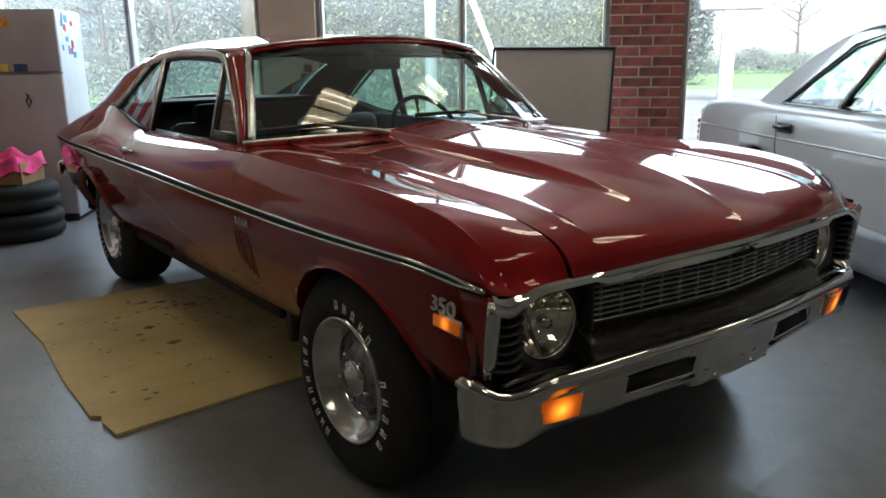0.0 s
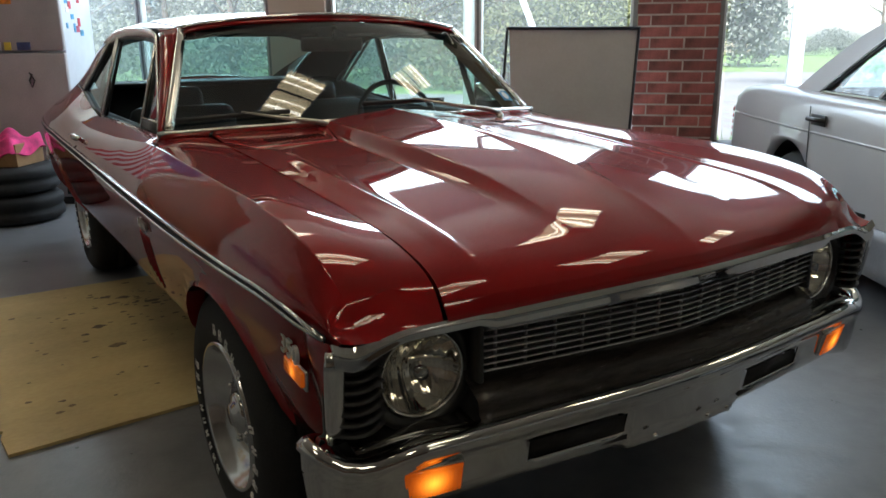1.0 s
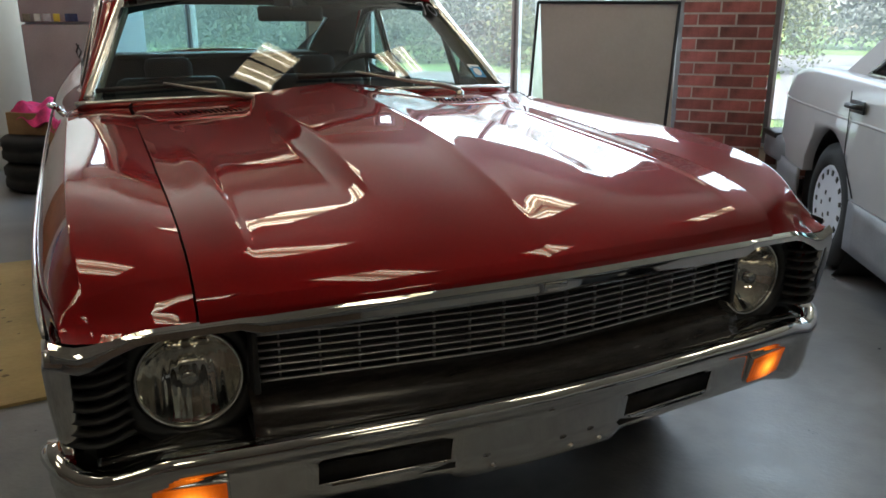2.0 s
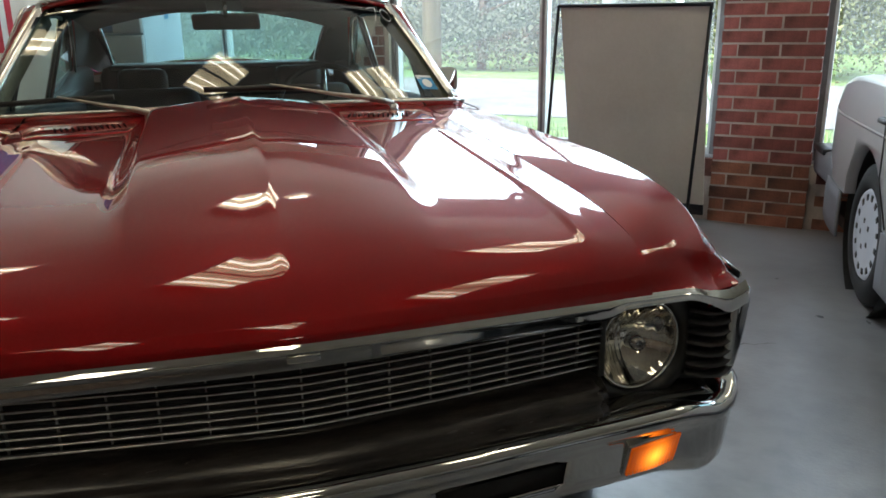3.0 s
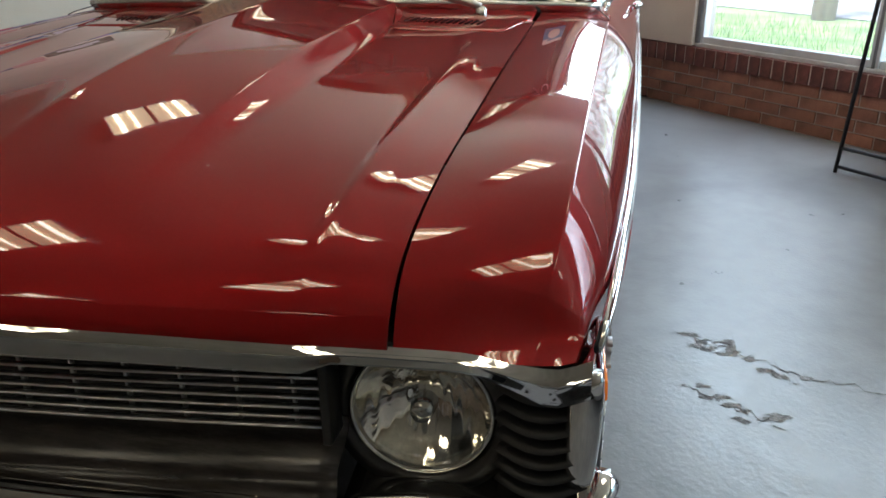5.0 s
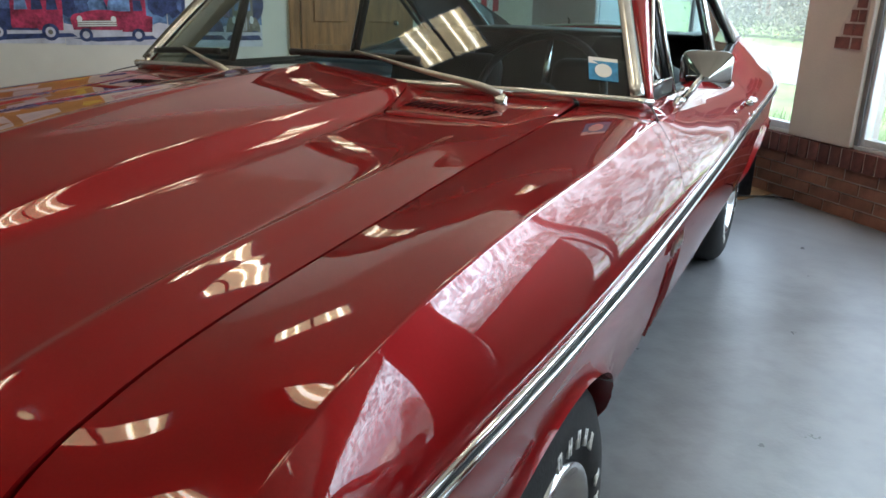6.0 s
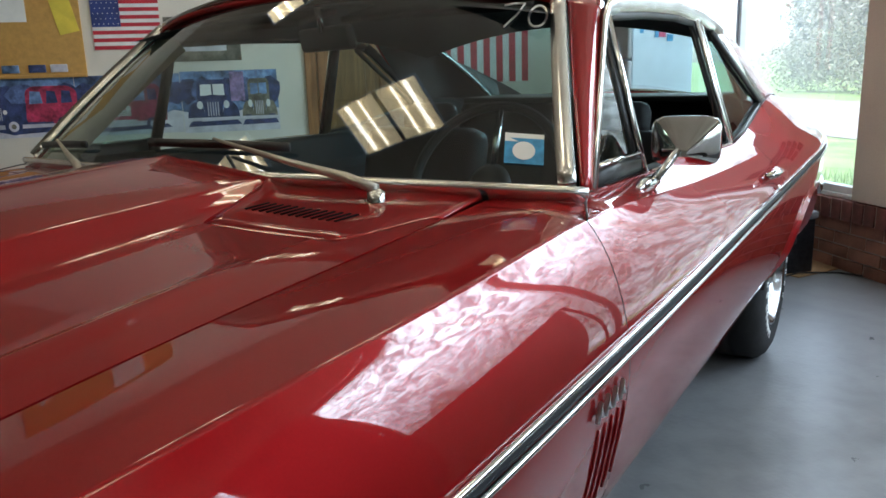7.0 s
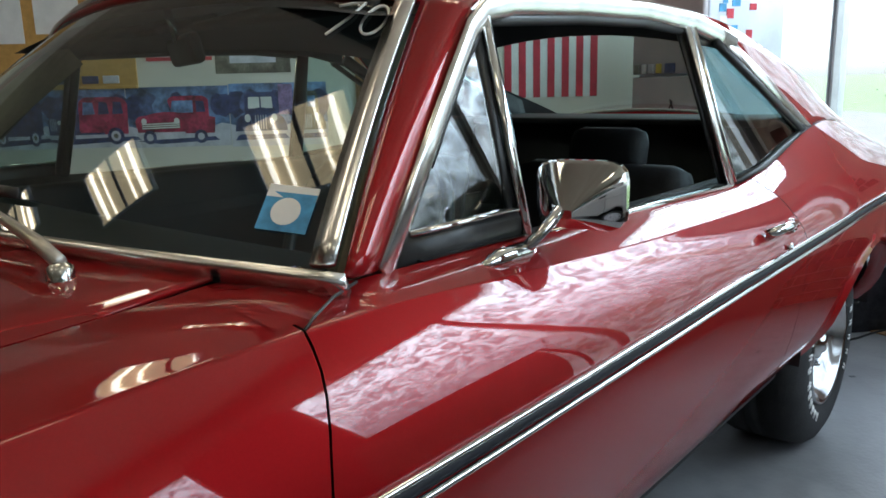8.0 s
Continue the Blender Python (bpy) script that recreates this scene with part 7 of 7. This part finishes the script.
# ---- silver coupe beside the window ----
def silver_car():
    HX, HY = 2.67, 0.72
    at = pose(HX, HY, 0, 0, 0, -32.0) @ Matrix.Translation((0.78, 0, 0))
    car = thing("silver_car", "silver two-door saloon with grey lower cladding parked by the window", "car", at)
    top = pchip([(-3.75, 0.62), (-3.6, 0.70), (-2.3, 0.88), (-1.9, 0.93), (-0.1, 0.955), (0.5, 0.962), (0.85, 0.945), (1.08, 0.895), (1.16, 0.83)])
    half = pchip([(-3.75, 0.70), (-3.4, 0.83), (-2.5, 0.90), (-0.5, 0.905), (0.5, 0.885), (0.98, 0.83), (1.16, 0.76)])
    for s in (-1, 1):
        def sec(y):
            t, h = top(y), half(y)
            return [(h - 0.13, t), (h - 0.06, t - 0.012), (h - 0.025, t - 0.05), (h - 0.004, t - 0.15), (h, 0.62), (h - 0.002, 0.50), (h - 0.008, 0.42)]

        ys = span(-3.7, 1.14, 110)
        bm = bmesh.new()
        rows = [[bm.verts.new((s * x, y, z)) for x, z in [q for a, b in zip(sec(y), sec(y)[1:]) for q in (a, ((a[0] + b[0]) / 2, (a[1] + b[1]) / 2))] + [sec(y)[-1]]] for y in ys]
        for A, B in zip(rows, rows[1:]):
            for k in range(len(A) - 1):
                bm.faces.new((A[k], B[k], B[k + 1], A[k + 1]))
        for cy in (0.0, -2.85):
            ins = {v for v in bm.verts if math.hypot(v.co.y - cy, v.co.z - 0.33) < 0.37}
            bmesh.ops.delete(bm, geom=[f for f in bm.faces if all(v in ins for v in f.verts)], context="FACES")
            rim = []
            for v in bm.verts:
                if v in ins and v.link_faces:
                    d = Vector((v.co.y - cy, v.co.z - 0.33)).normalized() * 0.37
                    v.co.y, v.co.z = cy + d.x, 0.33 + d.y
                    rim.append(v)
            rs = set(rim)
            ex = bmesh.ops.extrude_edge_only(bm, edges=[e for e in bm.edges if len(e.link_faces) == 1 and all(v in rs for v in e.verts)])
            for g in ex["geom"]:
                if isinstance(g, bmesh.types.BMVert):
                    g.co.x -= s * 0.05
        bmesh.ops.delete(bm, geom=[v for v in bm.verts if not v.link_faces], context="VERTS")
        bmesh.ops.recalc_face_normals(bm, faces=bm.faces[:])
        part("body_side", bm, SILVER, car)
        for a, b in ((-2.45, -0.40), (0.39, 1.10)):
            bm = sheet(lambda y, z: (s * (half(y) + 0.006 - 0.03 * max(0, 0.25 - z)), y, z), span(a, b, 20), span(0.20, 0.425, 4))
            bmesh.ops.recalc_face_normals(bm, faces=bm.faces[:])
            part("lower_cladding", thicken(bm, 0.012), GREY_PLASTIC, car, "grey plastic lower cladding")
        pts = [(s * (half(y) - 0.002), y, 0.770) for y in span(-2.4, 0.95, 30)]
        part("side_moulding", tube(pts, 0.006, 6, flat=(0.004, 0.007)), SILVER, car)
        # cabin side
        gx = lambda z: 0.775 - (z - 0.90) * 0.42
        P = lambda y, z, o=0.0: Vector((s * (gx(z) + o), y, z + 0.038))
        bm = bmesh.new()
        q = [P(0.26, 0.905), P(0.06, 1.065), P(-0.16, 1.205), P(-0.36, 1.297), P(-0.58, 1.350), P(-0.85, 1.372), P(-1.25, 1.360), P(-1.25, 1.318), P(-0.80, 1.322), P(-0.62, 1.300), P(-0.47, 1.245), P(-0.06, 0.922)]
        bm.faces.new([bm.verts.new(c) for c in q])
        bmesh.ops.recalc_face_normals(bm, faces=bm.faces[:])
        part("rear_pillar", thicken(bm, 0.02), SILVER, car, smooth=False)
        # rounded shoulder from the pillar's edge to the rear window
        def shoulder(t, k):
            e = P(0.26 - 0.62 * t, 0.905 + 0.392 * t + 0.030 * math.sin(math.pi * t))
            return (e.x + (s * (0.50 - 0.03 * t) - e.x) * k, e.y - 0.02 * k + 0.02 * math.sin(math.pi * k), e.z + 0.03 * math.sin(math.pi * min(1.0, k) * 0.5))

        bm = sheet(shoulder, span(0, 1, 8), span(0, 1, 6))
        bmesh.ops.recalc_face_normals(bm, faces=bm.faces[:])
        part("pillar_shoulder", thicken(bm, 0.01), SILVER, car)
        bm = bmesh.new()
        bm.faces.new([bm.verts.new(c) for c in (P(-0.09, 0.93), P(-0.53, 1.255), P(-1.25, 1.30), P(-1.95, 0.92))])
        g = part("side_glass", bm, WIND_GLASS, car, smooth=False)
        g.visible_shadow = False
        part("window_trim", tube([P(-0.06, 0.925, 0.004), P(-0.51, 1.265, 0.004), P(-0.74, 1.315, 0.004), P(-1.25, 1.315, 0.004), P(-2.0, 0.92, 0.004)], 0.012, 8, flat=(0.012, 0.008)), SATIN, car)
        part("window_trim", tube([P(-0.06, 0.922, 0.006), P(-2.0, 0.915, 0.006)], 0.01, 8, flat=(0.008, 0.012)), CHROME, car)
        part("window_seal", tube([P(-0.11, 0.94, 0.002), P(-0.53, 1.24, 0.002), P(-0.74, 1.29, 0.002)], 0.012, 8, flat=(0.010, 0.006)), BLACK, car)
        part("centre_post", tube([P(-0.66, 0.925, 0.002), P(-0.86, 1.31, 0.002)], 0.02, 8, flat=(0.022, 0.006)), BLACK, car)
        part("post_trim", tube([P(-0.63, 0.925, 0.005), P(-0.83, 1.31, 0.005)], 0.013, 8), SATIN, car)
        h = new("door_handle")
        h.parent = car
        h.matrix_basis = pose(s * (half(-0.35) + 0.002), -0.34, 0.838)
        part("handle_recess", boxed(-0.004, 0.004, -0.075, 0.075, -0.028, 0.028, 0.003), BLACK, h)
        part("handle_pull", tube([(s * 0.004, -0.07, 0), (s * 0.030, -0.05, 0.004), (s * 0.032, 0.05, 0.004), (s * 0.004, 0.07, 0)], 0.012, 8), BLACK, h)
        part("door_gap", tube([(s * (half(-0.28) + 0.001), -0.24, 0.90), (s * (half(-0.28) + 0.001), -0.26, 0.6), (s * (half(-0.3) + 0.001), -0.42, 0.44)], 0.003, 6), BLACK, car)
        # tail lamp ribs round the corner
        for k in range(5):
            z = 0.60 + k * 0.042
            part("tail_lamp_rib", tube([(s * 0.785, 1.09, z), (s * 0.765, 1.16, z), (s * 0.5, 1.20, z)], 0.017, 8, flat=(0.012, 0.016)), RED_LENS, car)
        for cy in (0.0, -2.85):
            w = new("wheel")
            w.parent = car
            w.matrix_basis = pose(s * 0.765, cy, 0.315)
            bm = lathe([(-0.10, 0.19), (-0.10, 0.26), (-0.08, 0.305), (-0.05, 0.315), (0.05, 0.315), (0.08, 0.305), (0.10, 0.26), (0.10, 0.21), (0.085, 0.198)] if s > 0 else [(0.10, 0.19), (0.10, 0.26), (0.08, 0.305), (0.05, 0.315), (-0.05, 0.315), (-0.08, 0.305), (-0.10, 0.26), (-0.10, 0.21), (-0.085, 0.198)], 48)
            bmesh.ops.recalc_face_normals(bm, faces=bm.faces[:])
            part("tyre", bm, RUBBER, w)
            bm = lathe([(s * 0.085, 0.200), (s * 0.095, 0.192), (s * 0.088, 0.180), (s * 0.094, 0.12), (s * 0.100, 0.05), (s * 0.100, 0.0005)], 48)
            bmesh.ops.recalc_face_normals(bm, faces=bm.faces[:])
            part("rim", bm, WHITE_SIDE, w, "pale flat-faced alloy wheel")
            for k in range(15):
                a = 2 * math.pi * k / 15
                q = part("rim_slot", boxed(-0.004, 0.004, -0.014, 0.014, -0.012, 0.012, 0.003), BLACK, w)
                q.matrix_basis = Matrix.Translation((s * 0.090, math.cos(a) * 0.163, math.sin(a) * 0.163)) @ pose(0, 0, 0, math.degrees(a))
            for k in range(5):
                a = 2 * math.pi * k / 5
                q = part("lug_hole", boxed(-0.003, 0.003, -0.012, 0.012, -0.012, 0.012, 0.004), LOUVRE_GREY, w)
                q.matrix_basis = Matrix.Translation((s * 0.098, math.cos(a) * 0.06, math.sin(a) * 0.06))
        bm = lathe([(s * 0.35, 0.38), (s * 0.86, 0.38)], 32)
        bmesh.ops.transform(bm, matrix=Matrix.Translation((0, 0, 0.33)), verts=bm.verts[:])
        part("wheel_housing", bm, BLACK, car)
    # decks, roof, tail, bumper
    bm = sheet(lambda x, y: (x * (half(y) - 0.128), y, top(y) + 0.012 * (1 - x * x)), span(-1, 1, 12), span(0.18, 1.15, 14))
    bmesh.ops.recalc_face_normals(bm, faces=bm.faces[:])
    part("trunk_lid", thicken(bm, 0.01), SILVER, car)
    bm = sheet(lambda x, y: (x * (half(y) - 0.128), y, top(y) + 0.02 * (1 - x * x)), span(-1, 1, 12), span(-3.7, -2.0, 16))
    bmesh.ops.recalc_face_normals(bm, faces=bm.faces[:])
    part("hood", thicken(bm, 0.01), SILVER, car)
    rz = pchip([(-1.30, 1.440), (-0.85, 1.453), (-0.58, 1.430), (-0.36, 1.378)])
    bm = sheet(lambda x, y: (x * 0.60, y, rz(y) - 0.045 * x**4), span(-1, 1, 14), span(-1.32, -0.36, 16))
    bmesh.ops.recalc_face_normals(bm, faces=bm.faces[:])
    part("roof", thicken(bm, 0.012), SILVER, car)
    for y0, z0, y1, z1, nm in ((-0.37, 1.365, 0.24, 0.960, "rear_window"), (-1.30, 1.368, -2.05, 0.935, "windshield")):
        bm = sheet(lambda x, t: (x * ((0.50 if nm == "rear_window" else 0.585) + (0.02 if nm == "rear_window" else 0.12) * t), y0 + (y1 - y0) * t, z0 + (z1 - z0) * t - 0.03 * x * x), span(-1, 1, 10), span(0, 1, 6))
        q = part(nm, bm, WIND_GLASS, car)
        q.visible_shadow = False
    bm = sheet(lambda x, z: (x * (0.76 - 0.0 * z), 1.17 - 0.04 * x * x, z), span(-1, 1, 12), span(0.42, 0.86, 6))
    bmesh.ops.recalc_face_normals(bm, faces=bm.faces[:])
    part("tail_panel", thicken(bm, 0.01), SILVER, car)
    bm = boxed(-0.86, 0.86, 0.75, 1.27, 0.36, 0.53, 0.04)
    part("rear_bumper", bm, GREY_PLASTIC, car, "grey rear bumper with a rubber strip")
    part("bumper_strip", boxed(-0.865, 0.865, 1.0, 1.28, 0.50, 0.535, 0.01), BLACK, car)
    part("nose_panel", boxed(-0.72, 0.72, -3.78, -3.68, 0.25, 0.68, 0.03), GREY_PLASTIC, car)
    part("underbody", boxed(-0.80, 0.80, -3.6, 1.05, 0.18, 0.24), BLACK, car)
    part("cabin_floor", boxed(-0.74, 0.74, -1.85, 0.5, 0.45, 0.60), VINYL, car)
    for x in (-0.36, 0.36):
        part("seat_back", boxed(-0.25, 0.25, -0.08, 0.08, 0, 0.62, 0.06, pose(x, -0.95, 0.55, -14)), GREY_PLASTIC, car)
    part("rear_bench", boxed(-0.62, 0.62, -0.10, 0.10, 0, 0.38, 0.06, pose(0, -0.05, 0.55, -16)), GREY_PLASTIC, car)


silver_car()

# ---- small things on the floor behind the coupe ----
def flat_card():
    pts = [(0.42, 4.20), (0.72, 4.08), (0.90, 4.38), (0.60, 4.66)]
    bm = bmesh.new()
    a = [bm.verts.new((x, y, 0.001)) for x, y in pts]
    b = [bm.verts.new((x, y, 0.007)) for x, y in pts]
    bm.faces.new(a[::-1])
    bm.faces.new(b)
    for i in range(4):
        j = (i + 1) % 4
        bm.faces.new((a[i], a[j], b[j], b[i]))
    bmesh.ops.recalc_face_normals(bm, faces=bm.faces[:])
    tagged(obj("cardboard_sheet", bm, CARD, smooth=False), "flat brown cardboard sheet on the floor by the window", "cardboard")


flat_card()
cable = obj("power_cable", tube([(0.58, 3.86, 0.006), (0.63, 3.97, 0.006), (0.66, 4.07, 0.006), (0.71, 4.15, 0.013), (0.90, 4.24, 0.012), (1.20, 4.22, 0.006), (1.5, 4.05, 0.006)], 0.005, 8), RUBBER)
tagged(cable, "thin black power cable lying on the floor", "cable")


def tool_chest():
    root = new("metal_box")
    root.matrix_world = ROOM @ pose(-2.74, 3.36, 0, 0, 0, 4)
    tagged(root, "low dark green metal box with a pale lid by the wall", "box")
    part("box_body", boxed(-0.26, 0.26, -0.14, 0.14, 0.0, 0.30, 0.008), DARK_STEEL, root)
    part("lid", boxed(-0.27, 0.27, -0.15, 0.15, 0.302, 0.345, 0.010), GREY_PLASTIC, root, "pale grey-green lid")
    part("latch", boxed(-0.03, 0.03, -0.152, -0.142, 0.25, 0.315, 0.003), CHROME_DULL, root)


tool_chest()

# ---- brick courses of the window wall and the pillar ----
def brick_mesh(w, d, h, m, name):
    bm = boxed(-w / 2, w / 2, -d / 2, d / 2, -h / 2, h / 2)
    me = bpy.data.meshes.new(name)
    for v in bm.verts:
        v.co += Vector((random.uniform(-1, 1), random.uniform(-1, 1), random.uniform(-1, 1))) * 0.0012
    bm.to_mesh(me)
    bm.free()
    me.materials.append(m)
    return me


def lay(me, parent, x, y, z, turn=0.0):
    ob = new("brick", me)
    ob.parent = parent
    ob.matrix_basis = pose(x, y + random.uniform(-0.002, 0.002), z, 0, 0, turn + random.uniform(-0.4, 0.4))


random.seed(21)
full, half_b = [brick_mesh(0.225, 0.09, 0.066, BRICK, "brick") for _ in range(3)], [brick_mesh(0.085, 0.09, 0.066, BRICK, "brick") for _ in range(2)]
worn_full, worn_half = [brick_mesh(0.225, 0.09, 0.066, BRICK_DULL, "brick") for _ in range(2)], [brick_mesh(0.085, 0.09, 0.066, BRICK_DULL, "brick")]
z, k = 0.038, 0
while z < 2.55:
    for c, me in (((0.1125, full), (0.350, full), (0.5135, half_b)), ((0.0465, half_b), (0.211, full), (0.4485, full)))[k % 2]:
        if z < 0.42:
            me = worn_full if me is full else worn_half
        lay(random.choice(me), core, BR0 + c, WALL_N + 0.020, z)
    z += 0.078
    k += 1
low = [brick_mesh(0.225, 0.09, 0.062, BRICK_LOW, "brick") for _ in range(3)]
for row in range(4):
    x = WALL_U + 0.1 + (0.118 if row % 2 else 0.0)
    while x < 2.6:
        if not (BR0 - 0.12 < x < BR1 + 0.12):
            lay(random.choice(low), apron, x, WALL_N + 0.050, 0.036 + row * 0.071)
        x += 0.237
sill_b = [brick_mesh(0.070, 0.16, 0.108, BRICK_SILL, "brick") for _ in range(3)]
x = WALL_U + 0.05
while x < 3.2:
    if not (BR0 - 0.03 < x < BR1 + 0.03):
        lay(random.choice(sill_b), cap, x, WALL_N + 0.062, SILL - 0.060)
    x += 0.083

# bare brick where the pillar's paint and plaster have come off
patch = placed(obj("brick_patch", outline([(-2.185, 0.93), (-1.985, 0.93), (-1.985, 1.25), (-2.06, 1.24), (-2.11, 1.13), (-2.15, 1.06)], 0.004, Matrix.Translation((0, WALL_N - 0.008, 0))), MORTAR, smooth=False), "bare dark brick patch where the pillar paint has come off", "brick patch", "structure")
small = [brick_mesh(w, 0.03, 0.062, BRICK_SILL, "brick") for w in (0.10, 0.065, 0.045)]
for row, cols in enumerate((((-2.125, 0), (-2.025, 1)), ((-2.095, 1), (-2.025, 1)), ((-2.07, 2), (-2.015, 2)), ((-2.03, 1),))):
    for x, kind in cols:
        lay(small[kind], patch, x, WALL_N + 0.0005, 0.968 + row * 0.073)
